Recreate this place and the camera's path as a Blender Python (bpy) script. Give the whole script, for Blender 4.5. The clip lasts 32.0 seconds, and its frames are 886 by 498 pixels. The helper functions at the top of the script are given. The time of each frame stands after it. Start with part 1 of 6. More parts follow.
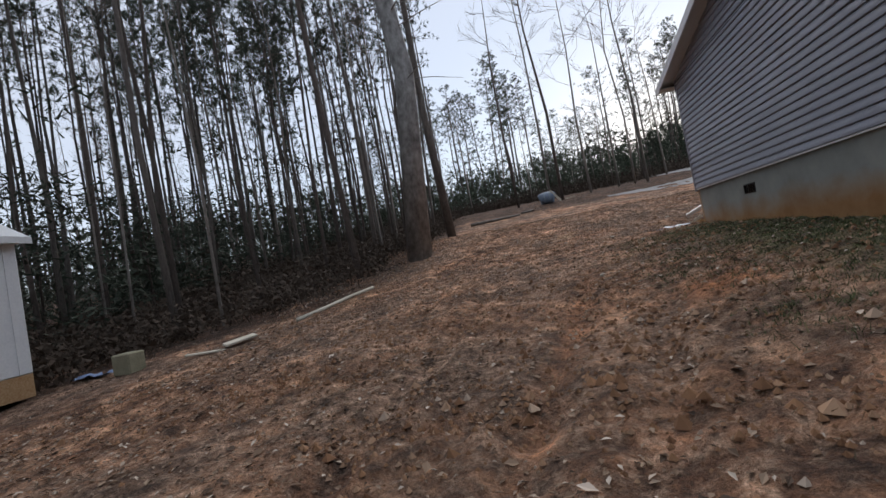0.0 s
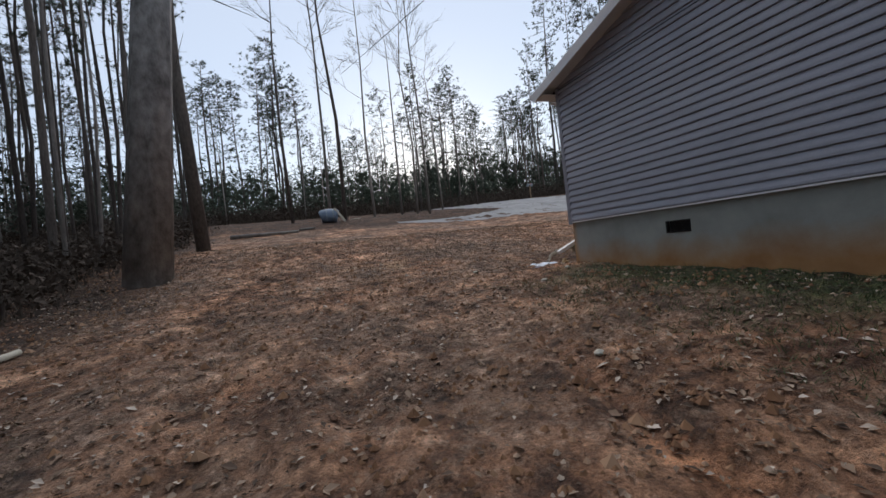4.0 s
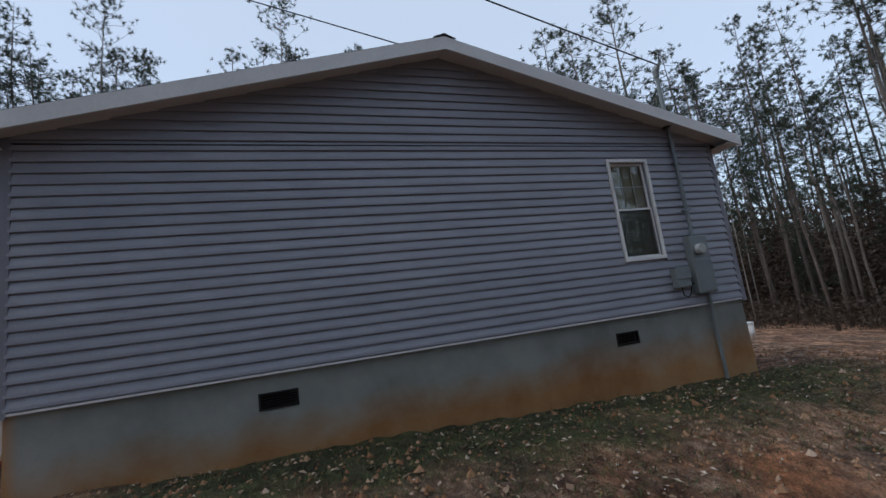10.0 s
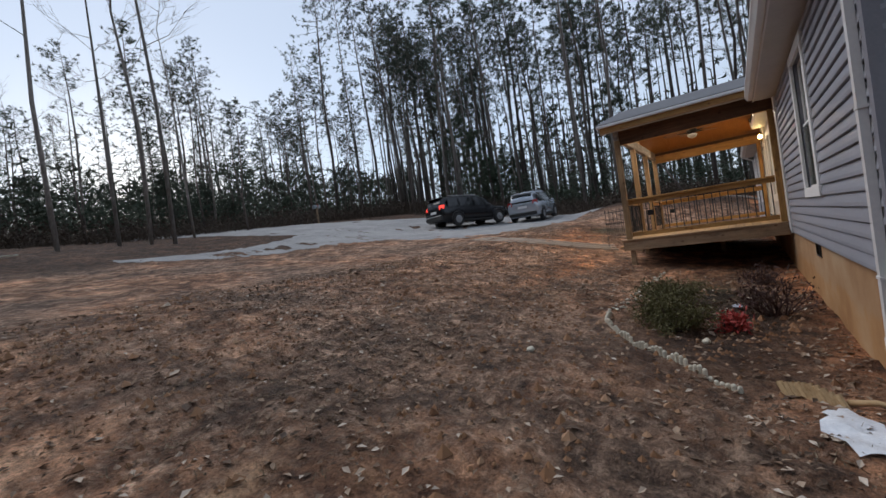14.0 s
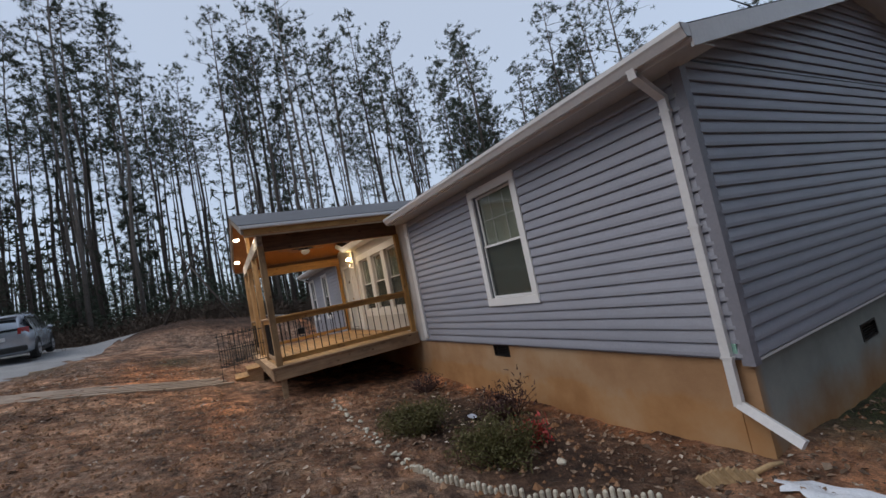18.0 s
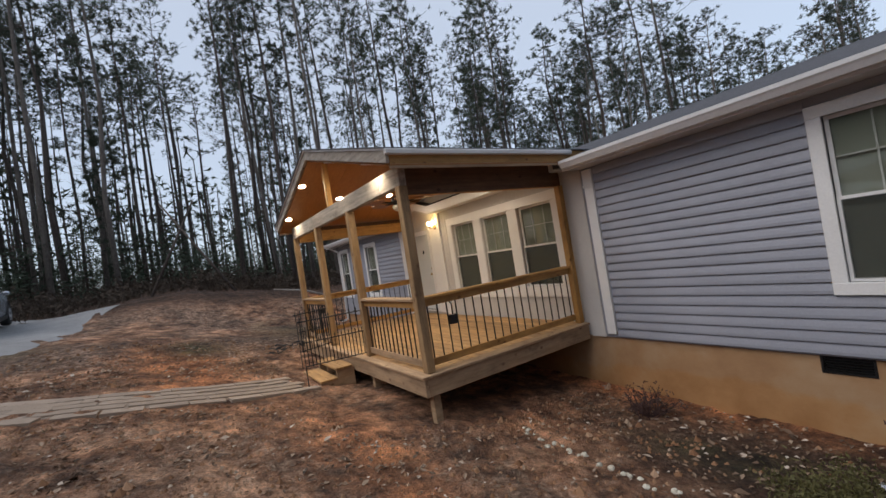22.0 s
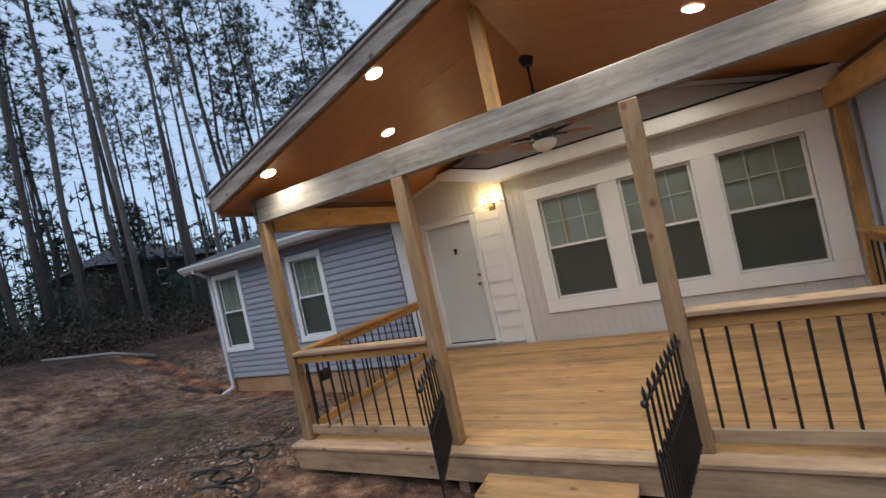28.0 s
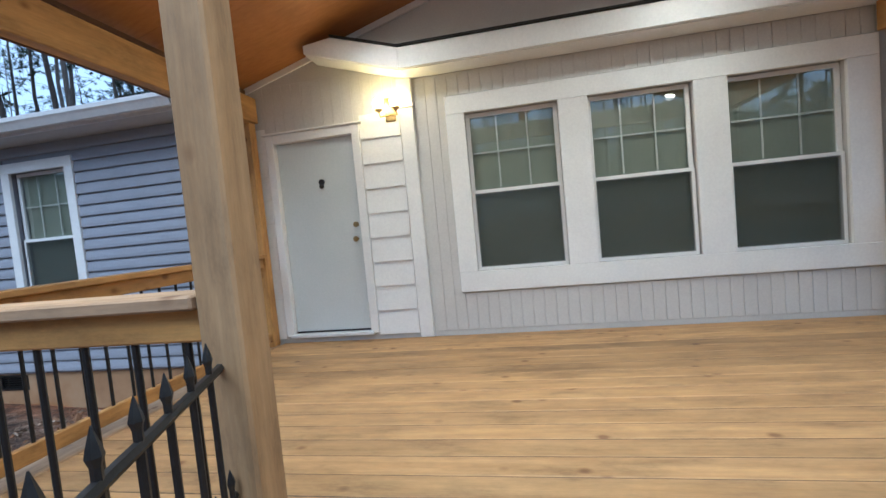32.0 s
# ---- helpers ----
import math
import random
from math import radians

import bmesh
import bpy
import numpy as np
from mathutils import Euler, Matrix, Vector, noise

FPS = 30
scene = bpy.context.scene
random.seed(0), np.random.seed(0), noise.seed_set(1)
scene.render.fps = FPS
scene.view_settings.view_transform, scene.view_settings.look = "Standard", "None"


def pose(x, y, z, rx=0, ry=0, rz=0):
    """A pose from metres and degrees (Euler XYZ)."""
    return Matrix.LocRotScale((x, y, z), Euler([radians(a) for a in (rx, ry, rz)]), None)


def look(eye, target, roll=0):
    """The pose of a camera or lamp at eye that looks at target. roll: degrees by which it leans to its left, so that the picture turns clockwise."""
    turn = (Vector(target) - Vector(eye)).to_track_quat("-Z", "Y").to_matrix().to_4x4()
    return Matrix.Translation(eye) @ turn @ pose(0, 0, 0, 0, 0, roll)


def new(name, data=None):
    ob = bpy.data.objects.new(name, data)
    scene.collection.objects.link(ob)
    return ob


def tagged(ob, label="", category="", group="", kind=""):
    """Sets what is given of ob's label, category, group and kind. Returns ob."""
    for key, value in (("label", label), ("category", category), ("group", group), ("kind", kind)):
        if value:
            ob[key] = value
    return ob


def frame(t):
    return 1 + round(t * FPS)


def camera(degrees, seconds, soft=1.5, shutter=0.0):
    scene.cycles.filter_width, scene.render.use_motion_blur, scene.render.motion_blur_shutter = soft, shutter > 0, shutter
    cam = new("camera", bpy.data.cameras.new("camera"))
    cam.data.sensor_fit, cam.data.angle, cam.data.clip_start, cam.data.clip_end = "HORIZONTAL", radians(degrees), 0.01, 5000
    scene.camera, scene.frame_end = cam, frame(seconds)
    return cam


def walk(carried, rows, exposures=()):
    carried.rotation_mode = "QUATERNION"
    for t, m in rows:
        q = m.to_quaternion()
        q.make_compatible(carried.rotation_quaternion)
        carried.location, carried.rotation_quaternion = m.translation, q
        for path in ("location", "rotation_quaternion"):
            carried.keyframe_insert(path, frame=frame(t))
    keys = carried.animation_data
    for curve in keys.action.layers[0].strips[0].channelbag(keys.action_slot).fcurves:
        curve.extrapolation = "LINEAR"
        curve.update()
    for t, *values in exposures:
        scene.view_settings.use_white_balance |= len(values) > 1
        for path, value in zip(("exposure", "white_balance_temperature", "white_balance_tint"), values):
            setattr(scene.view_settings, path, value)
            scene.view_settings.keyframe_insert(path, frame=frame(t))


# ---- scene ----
cam = camera(93.0, 32.0)
METRES, EYE, TILT, LEAN, TURN = 24.0, 1.5, 0.0, 0.0, 10.9
PATH = [
    (0, (0.93, -5.136, 0.874), (0.508, -3.182, 0.937), -10.3),
    (0.5, (0.545, -4.66, 0.891), (0.338, -2.672, 0.964), -7.9),
    (1, (0.3, -4.213, 0.96), (0.479, -2.221, 0.969), -9.4),
    (1.5, (0.085, -3.701, 1.048), (0.469, -1.738, 1.033), -8.9),
    (2, (-0.106, -3.173, 1.107), (0.433, -1.248, 1.053), -8.4),
    (2.5, (-0.308, -2.638, 1.133), (0.212, -0.708, 1.068), -7.4),
    (3, (-0.428, -2.092, 1.15), (0.224, -0.202, 1.112), -4.8),
    (3.5, (-0.426, -1.475, 1.188), (0.264, 0.401, 1.153), -6.9),
    (4, (-0.508, -0.874, 1.212), (0.209, 0.993, 1.22), -6.0),
    (4.5, (-0.484, -0.305, 1.228), (0.385, 1.496, 1.167), -7.6),
    (6.5, (-0.73, 1.929, 1.432), (0.279, 3.653, 1.512), -6.3),
    (7, (-0.613, 2.407, 1.521), (0.77, 3.851, 1.547), -9.1),
    (7.5, (-0.562, 2.834, 1.61), (1.371, 3.346, 1.574), -7.1),
    (8, (-0.435, 3.106, 1.703), (1.554, 2.917, 1.61), -6.2),
    (8.5, (-0.245, 3.038, 1.813), (1.614, 2.307, 1.912), -7.2),
    (9, (-0.224, 3.131, 1.879), (1.562, 2.287, 2.19), -9.1),
    (9.5, (-0.229, 3.219, 1.902), (1.541, 2.353, 2.245), -9.7),
    (10, (-0.187, 3.302, 1.89), (1.681, 2.654, 2.191), -7.6),
    (10.1, (-0.164, 3.315, 1.895), (1.734, 2.739, 2.155), -8.4),
    (10.5, (-0.143, 3.498, 1.879), (1.823, 3.301, 2.192), -7.0),
    (11, (-0.074, 3.818, 1.827), (1.887, 4.176, 1.984), -6.9),
    (11.5, (0.174, 4.238, 1.833), (1.961, 5.135, 1.889), -7.3),
    (12, (0.297, 4.719, 1.867), (1.946, 5.849, 1.94), -10.7),
    (12.5, (0.599, 5.19, 1.932), (2.218, 6.364, 1.925), -11.8),
    (13, (0.777, 5.743, 2.002), (2.371, 6.95, 2.034), -9.1),
    (13.5, (0.955, 6.263, 2.047), (2.564, 7.45, 2.039), -8.0),
    (14, (1.109, 6.794, 2.143), (2.742, 7.949, 2.133), -8.0),
    (14.5, (1.292, 7.265, 2.213), (3.152, 8.001, 2.177), -7.0),
    (15, (1.476, 7.675, 2.375), (3.46, 7.924, 2.426), -9.8),
    (15.5, (1.569, 8.128, 2.467), (3.555, 7.914, 2.569), -10.9),
    (17.5, (2.477, 9.414, 2.604), (4.25, 8.5, 2.737), -11.7),
    (18, (2.905, 9.735, 2.631), (4.651, 8.773, 2.788), -11.5),
    (18.5, (3.393, 9.934, 2.706), (5.128, 8.951, 2.86), -12.3),
    (19, (3.938, 10.205, 2.743), (5.678, 9.229, 2.883), -10.7),
    (19.5, (4.466, 10.379, 2.84), (6.196, 9.377, 2.926), -10.3),
    (20, (5.034, 10.578, 2.926), (6.781, 9.609, 3.03), -8.5),
    (20.5, (5.523, 10.809, 2.976), (7.273, 9.846, 3.068), -7.5),
    (21, (6.037, 10.962, 3.034), (7.783, 9.989, 3.109), -9.3),
    (21.5, (6.525, 11.133, 3.047), (8.225, 10.083, 3.12), -8.1),
    (22, (7.049, 11.338, 3.082), (8.731, 10.256, 3.117), -9.0),
    (22.5, (7.595, 11.487, 3.087), (9.251, 10.366, 3.115), -9.2),
    (23, (8.189, 11.608, 3.18), (9.751, 10.358, 3.149), -8.8),
    (23.5, (8.742, 11.697, 3.254), (10.335, 10.489, 3.293), -10.2),
    (24, (9.265, 11.833, 3.298), (10.815, 10.569, 3.282), -11.0),
    (24.5, (9.755, 11.907, 3.291), (11.218, 10.543, 3.28), -12.9),
    (25, (10.313, 12.043, 3.29), (11.75, 10.653, 3.269), -12.7),
    (25.5, (10.836, 12.087, 3.285), (12.202, 10.63, 3.194), -11.5),
    (27.5, (12.91, 12.047, 3.361), (13.849, 10.282, 3.304), -10.2),
    (28, (13.323, 11.919, 3.333), (14.276, 10.16, 3.336), -12.6),
    (28.5, (13.693, 11.84, 3.309), (14.537, 10.027, 3.355), -11.0),
    (29, (13.909, 11.81, 3.269), (14.664, 9.96, 3.352), -12.3),
    (29.5, (14.107, 11.599, 3.244), (14.415, 9.624, 3.176), -10.8),
    (30, (14.184, 11.413, 3.144), (14.099, 9.429, 2.902), -11.2),
    (30.5, (14.197, 11.095, 3.063), (13.88, 9.146, 2.742), -10.5),
    (31, (14.263, 10.731, 2.958), (13.62, 8.856, 2.697), -8.3),
    (31.5, (14.286, 10.286, 2.808), (13.972, 8.321, 2.613), -6.2),
    (32, (14.502, 9.84, 2.736), (14.856, 7.875, 2.629), -5.4),
]
EXPOSURES = [(0, 0.64, 7000, 12), (3, 0.53, 6750, 11), (4, 0.52, 6700, 10), (7, 0.35, 6500, 9), (8, 0.62, 6350, 7), (9, 0.65, 6250, 8), (10, 0.5, 6300, 8), (11, 0.33, 6550, 8), (13, 0.44, 6650, 10), (15, 0.42, 6500, 9), (18, 0.28, 6500, 10), (21, 0.42, 6620, 10), (24, 0.4, 6750, 11), (25.5, 0.35, 6600, 11), (28, 0.4, 5750, 6), (29, 0.42, 5500, 4), (29.4, 0.5, 5450, 3), (30, 1.0, 5300, 3), (31, 1.05, 5200, 0), (32, 1.0, 4950, 0)]
walk(cam, [(t, look(eye, target, roll)) for t, eye, target, roll in PATH], EXPOSURES)

# ---- world and light ----
world = bpy.data.worlds.new("dusk_sky")
scene.world = world
world.use_nodes = True
wn, wl = world.node_tree.nodes, world.node_tree.links
sky = wn.new("ShaderNodeTexSky")
sky.sky_type = "NISHITA"
sky.sun_disc = False
sky.sun_elevation = radians(9)
sky.sun_rotation = radians(20)
sky.air_density, sky.dust_density, sky.ozone_density = 1.0, 0.6, 3.0
veil = wn.new("ShaderNodeMix")                 # thin high cloud over the clear sky
veil.data_type = "RGBA"
veil.inputs[0].default_value = 0.6
veil.inputs[7].default_value = (5.6, 6.3, 7.6, 1)
wl.new(sky.outputs[0], veil.inputs[6])
wn["Background"].inputs[1].default_value = 0.114
wl.new(veil.outputs[2], wn["Background"].inputs[0])
sun_data = bpy.data.lights.new("sun", "SUN")
sun_data.energy, sun_data.angle, sun_data.color = 1.1, radians(40), (1.0, 0.93, 0.88)
sun = new("sun", sun_data)
sun.matrix_world = look((0, 0, 30), (-1, -18, 8))

# ---- mesh helpers ----
ORIGIN = {}


class Mesh:
    """Collects corners and faces, then becomes one mesh."""

    def __init__(self):
        self.v, self.f = [], []

    def add(self, verts, faces):
        n = len(self.v)
        self.v += [tuple(p) for p in verts]
        self.f += [tuple(n + i for i in f) for f in faces]
        return self

    def box(self, a, b, m=None, c=0.0):
        """A box from corner a to corner b; c chamfers its twelve edges."""
        (x0, y0, z0), (x1, y1, z1) = a, b
        if x0 > x1: x0, x1 = x1, x0
        if y0 > y1: y0, y1 = y1, y0
        if z0 > z1: z0, z1 = z1, z0
        c = min(c, (x1 - x0) * .4, (y1 - y0) * .4, (z1 - z0) * .4)
        if c <= 0:
            vs = [(x, y, z) for z in (z0, z1) for y in (y0, y1) for x in (x0, x1)]
            fs = [(0, 2, 3, 1), (4, 5, 7, 6), (0, 1, 5, 4), (2, 6, 7, 3), (0, 4, 6, 2), (1, 3, 7, 5)]
        else:
            vs, idx = [], {}
            for sx in (0, 1):
                for sy in (0, 1):
                    for sz in (0, 1):
                        X, Y, Z = (x0, x1)[sx], (y0, y1)[sy], (z0, z1)[sz]
                        dx, dy, dz = (c, -c)[sx], (c, -c)[sy], (c, -c)[sz]
                        for k, p in enumerate(((X, Y + dy, Z + dz), (X + dx, Y, Z + dz), (X + dx, Y + dy, Z))):
                            idx[sx, sy, sz, k] = len(vs)
                            vs.append(p)
            fs = []
            for s in (0, 1):
                q = [(0, 0), (0, 1), (1, 1), (1, 0)]
                f = [idx[s, i, j, 0] for i, j in q]; fs.append(f if s else f[::-1])
                f = [idx[i, s, j, 1] for i, j in q]; fs.append(f[::-1] if s else f)
                f = [idx[i, j, s, 2] for i, j in q]; fs.append(f if s else f[::-1])
            for a_ in (0, 1):
                for b_ in (0, 1):
                    fs.append([idx[a_, b_, 0, 0], idx[a_, b_, 0, 1], idx[a_, b_, 1, 1], idx[a_, b_, 1, 0]])
                    fs.append([idx[a_, 0, b_, 0], idx[a_, 0, b_, 2], idx[a_, 1, b_, 2], idx[a_, 1, b_, 0]])
                    fs.append([idx[0, a_, b_, 1], idx[0, a_, b_, 2], idx[1, a_, b_, 2], idx[1, a_, b_, 1]])
                    for s in (0, 1):
                        fs.append([idx[a_, b_, s, 0], idx[a_, b_, s, 1], idx[a_, b_, s, 2]])
        if m is not None:
            vs = [m @ Vector(p) for p in vs]
        return self.add(vs, fs)

    def tube(self, pts, radii, n=8, cap=True):
        """A tube along points, with a radius at each."""
        pts = [Vector(p) for p in pts]
        if not hasattr(radii, "__len__"):
            radii = [radii] * len(pts)
        rings, ref = [], None
        for i, p in enumerate(pts):
            d = (pts[min(i + 1, len(pts) - 1)] - pts[max(i - 1, 0)]).normalized()
            if ref is None:
                ref = Vector((1, 0, 0)) if abs(d.x) < 0.8 else Vector((0, 1, 0))
            a = (ref - d * ref.dot(d)).normalized()
            b, ref = d.cross(a), a
            rings.append([p + (a * math.cos(2 * math.pi * k / n) + b * math.sin(2 * math.pi * k / n)) * radii[i] for k in range(n)])
        vs = [q for r in rings for q in r]
        fs = [(i * n + k, i * n + (k + 1) % n, (i + 1) * n + (k + 1) % n, (i + 1) * n + k) for i in range(len(rings) - 1) for k in range(n)]
        if cap:
            fs += [tuple(range(n))[::-1], tuple((len(rings) - 1) * n + k for k in range(n))]
        return self.add(vs, fs)

    def prism(self, outline, axis, a, b):
        """A flat outline of (u, v) pushed along an axis from a to b."""
        put = {"x": lambda u, v, w: (w, u, v), "y": lambda u, v, w: (u, w, v), "z": lambda u, v, w: (u, v, w)}[axis]
        n = len(outline)
        vs = [put(u, v, a) for u, v in outline] + [put(u, v, b) for u, v in outline]
        fs = [tuple(range(n)), tuple(range(2 * n - 1, n - 1, -1))]
        fs += [(i, i + n, (i + 1) % n + n, (i + 1) % n) for i in range(n)]
        return self.add(vs, fs)

    def ball(self, c, r, n=10, m=7, squash=(1, 1, 1), rough=0.0, seed=0):
        vs, fs = [], []
        for i in range(m + 1):
            for k in range(n):
                t, p = math.pi * i / m, 2 * math.pi * k / n
                d = Vector((math.sin(t) * math.cos(p), math.sin(t) * math.sin(p), math.cos(t)))
                q = r * (1 + rough * noise.noise(d * 1.7 + Vector((seed * 3.1, seed, 0))))
                vs.append((c[0] + d.x * q * squash[0], c[1] + d.y * q * squash[1], c[2] + d.z * q * squash[2]))
        for i in range(m):
            for k in range(n):
                fs.append((i * n + k, (i + 1) * n + k, (i + 1) * n + (k + 1) % n, i * n + (k + 1) % n))
        return self.add(vs, fs)

    def data(self, name, material, smooth=False, origin=(0, 0, 0)):
        me = bpy.data.meshes.new(name)
        o = origin
        me.from_pydata([(x - o[0], y - o[1], z - o[2]) for x, y, z in self.v], [], self.f)
        bm = bmesh.new()
        bm.from_mesh(me)
        if len(bm.faces) < 6000:
            bmesh.ops.recalc_face_normals(bm, faces=bm.faces)
        bm.to_mesh(me)
        bm.free()
        me.materials.append(material)
        if smooth:
            me.polygons.foreach_set("use_smooth", [True] * len(me.polygons))
        me.update()
        return me


def thing(name, at, label, category, group="", kind=""):
    """An empty at the base of a thing; its parts hang under it."""
    ob = new(name)
    ob.empty_display_size = 0.1
    ob.location = at
    ORIGIN[ob] = tuple(at)
    return tagged(ob, label, category, group, kind)


def part(name, mesh, material, parent, label="", smooth=False):
    """One mesh, built in world places, under a thing or under a part."""
    o = ORIGIN[parent]
    ob = new(name, mesh.data(name, material, smooth, o))
    ob.parent = parent
    ORIGIN[ob] = o
    return tagged(ob, label)


def solo(name, mesh, material, label, category="", group="", kind="", smooth=False, at=(0, 0, 0)):
    """A thing or piece of the setting that is one mesh."""
    ob = new(name, mesh.data(name, material, smooth, at))
    ob.location = at
    ORIGIN[ob] = tuple(at)
    return tagged(ob, label, category, group, kind)


def copy_part(ob, parent, shift):
    """Another piece on the same mesh, moved by shift."""
    twin = bpy.data.objects.new(ob.name.split(".")[0], ob.data)
    scene.collection.objects.link(twin)
    twin.parent = parent
    twin.location = shift
    return twin


# ---- materials ----
def material(name, rough=0.7, metal=0.0):
    m = bpy.data.materials.new(name)
    m.use_nodes = True
    b = m.node_tree.nodes["Principled BSDF"]
    b.inputs["Roughness"].default_value = rough
    b.inputs["Metallic"].default_value = metal
    return m, m.node_tree.nodes, m.node_tree.links, b


def coords(n, l, scale=(1, 1, 1), space="Object"):
    c, p = n.new("ShaderNodeTexCoord"), n.new("ShaderNodeMapping")
    p.inputs["Scale"].default_value = scale
    l.new(c.outputs[space], p.inputs["Vector"])
    return p.outputs[0]


def noise_tex(n, l, vec, scale, detail=6, rough=0.6):
    t = n.new("ShaderNodeTexNoise")
    t.inputs["Scale"].default_value, t.inputs["Detail"].default_value, t.inputs["Roughness"].default_value = scale, detail, rough
    l.new(vec, t.inputs["Vector"])
    return t.outputs["Fac"]


def ramp(n, l, fac, stops):
    r = n.new("ShaderNodeValToRGB")
    e = r.color_ramp.elements
    for i, (pos, col) in enumerate(stops):
        if i > 1:
            e.new(pos)
        e[i].position, e[i].color = pos, (*col, 1) if len(col) == 3 else col
    l.new(fac, r.inputs[0])
    return r.outputs[0]


def mix(n, l, fac, a, b, mode="MIX"):
    x = n.new("ShaderNodeMix")
    x.data_type, x.blend_type = "RGBA", mode
    for sock, v in ((x.inputs[0], fac), (x.inputs[6], a), (x.inputs[7], b)):
        if hasattr(v, "is_output"):
            l.new(v, sock)
        else:
            sock.default_value = v if not isinstance(v, tuple) or len(v) == 4 else (*v, 1)
    return x.outputs[2]


def bump(n, l, b, height, strength=0.3, dist=0.01):
    x = n.new("ShaderNodeBump")
    x.inputs["Strength"].default_value, x.inputs["Distance"].default_value = strength, dist
    l.new(height, x.inputs["Height"])
    l.new(x.outputs[0], b.inputs["Normal"])


def mottled(name, dark, light, scale=3.0, fine=40.0, rough=0.7, metal=0.0, relief=0.2, dist=0.004, stretch=(1, 1, 1), varied=0.0):
    """Two colours mixed at two scales, with fine relief; varied: how far pieces differ."""
    m, n, l, b = material(name, rough, metal)
    v = coords(n, l, stretch)
    a, c = noise_tex(n, l, v, scale), noise_tex(n, l, v, fine, 4)
    s = n.new("ShaderNodeMath"); s.operation = "MULTIPLY_ADD"
    s.inputs[1].default_value = 0.55
    l.new(c, s.inputs[0])
    h = n.new("ShaderNodeMath"); h.operation = "MULTIPLY"; h.inputs[1].default_value = 0.45
    l.new(a, h.inputs[0]); l.new(h.outputs[0], s.inputs[2])
    col = ramp(n, l, s.outputs[0], [(0.33, dark), (0.67, light)])
    if varied:
        o = n.new("ShaderNodeObjectInfo")
        k = n.new("ShaderNodeMapRange")
        k.inputs[3].default_value, k.inputs[4].default_value = 1 - varied, 1 + varied
        l.new(o.outputs["Random"], k.inputs[0])
        hs = n.new("ShaderNodeHueSaturation")
        l.new(k.outputs[0], hs.inputs["Value"]); l.new(col, hs.inputs["Color"])
        col = hs.outputs[0]
    l.new(col, b.inputs["Base Color"])
    if relief:
        bump(n, l, b, c, relief, dist)
    return m


def wood(name, dark, light, rough=0.65, along="x", varied=0.12, knots=True):
    """Sawn timber: long grain along one axis, darker streaks and a few knots."""
    m, n, l, b = material(name, rough)
    st = {"x": (0.6, 9, 9), "y": (9, 0.6, 9), "z": (9, 9, 0.6)}[along]
    info = n.new("ShaderNodeObjectInfo")
    base = coords(n, l, st)
    off = n.new("ShaderNodeVectorMath"); off.operation = "ADD"
    sc = n.new("ShaderNodeMath"); sc.operation = "MULTIPLY"; sc.inputs[1].default_value = 37
    l.new(info.outputs["Random"], sc.inputs[0]); l.new(base, off.inputs[0]); l.new(sc.outputs[0], off.inputs[1])
    g, f = noise_tex(n, l, off.outputs[0], 2.2, 5), noise_tex(n, l, off.outputs[0], 14, 3)
    col = ramp(n, l, g, [(0.3, dark), (0.52, tuple((p + q) / 2 for p, q in zip(dark, light))), (0.72, light)])
    col = mix(n, l, 0.25, col, ramp(n, l, f, [(0.35, tuple(c * 0.55 for c in dark)), (0.6, light)]), "MULTIPLY")
    if knots:
        kv = coords(n, l, {"x": (4.2, 6, 6), "y": (6, 4.2, 6), "z": (6, 6, 4.2)}[along])
        ko = n.new("ShaderNodeVectorMath"); ko.operation = "ADD"
        l.new(kv, ko.inputs[0]); l.new(sc.outputs[0], ko.inputs[1])
        vo = n.new("ShaderNodeTexVoronoi"); vo.inputs["Scale"].default_value = 1.0
        l.new(ko.outputs[0], vo.inputs["Vector"])
        kf = ramp(n, l, vo.outputs["Distance"], [(0.07, (0.9,) * 3), (0.11, (0.45,) * 3), (0.17, (0, 0, 0))])
        col = mix(n, l, kf, col, (dark[0] * 0.45, dark[1] * 0.34, dark[2] * 0.28))
    sv = coords(n, l, {"x": (1.1, 3, 3), "y": (3, 1.1, 3), "z": (3, 3, 1.1)}[along])
    so = n.new("ShaderNodeVectorMath"); so.operation = "ADD"
    l.new(sv, so.inputs[0]); l.new(sc.outputs[0], so.inputs[1])
    stain = noise_tex(n, l, so.outputs[0], 1.8, 9, 0.72)
    col = mix(n, l, 0.9, col, ramp(n, l, stain, [(0.36, (0.62, 0.6, 0.6)), (0.47, (0.93, 0.92, 0.92)), (0.64, (1.22, 1.2, 1.16))]), "MULTIPLY")
    hs = n.new("ShaderNodeHueSaturation")
    k = n.new("ShaderNodeMapRange"); k.inputs[3].default_value, k.inputs[4].default_value = 1 - varied, 1 + varied
    l.new(info.outputs["Random"], k.inputs[0]); l.new(k.outputs[0], hs.inputs["Value"]); l.new(col, hs.inputs["Color"])
    l.new(hs.outputs[0], b.inputs["Base Color"])
    bump(n, l, b, f, 0.25, 0.003)
    return m


def glow(name, color, power):
    m, n, l, b = material(name)
    b.inputs["Emission Color"].default_value = (*color, 1)
    b.inputs["Emission Strength"].default_value = power
    b.inputs["Base Color"].default_value = (*color, 1)
    return m


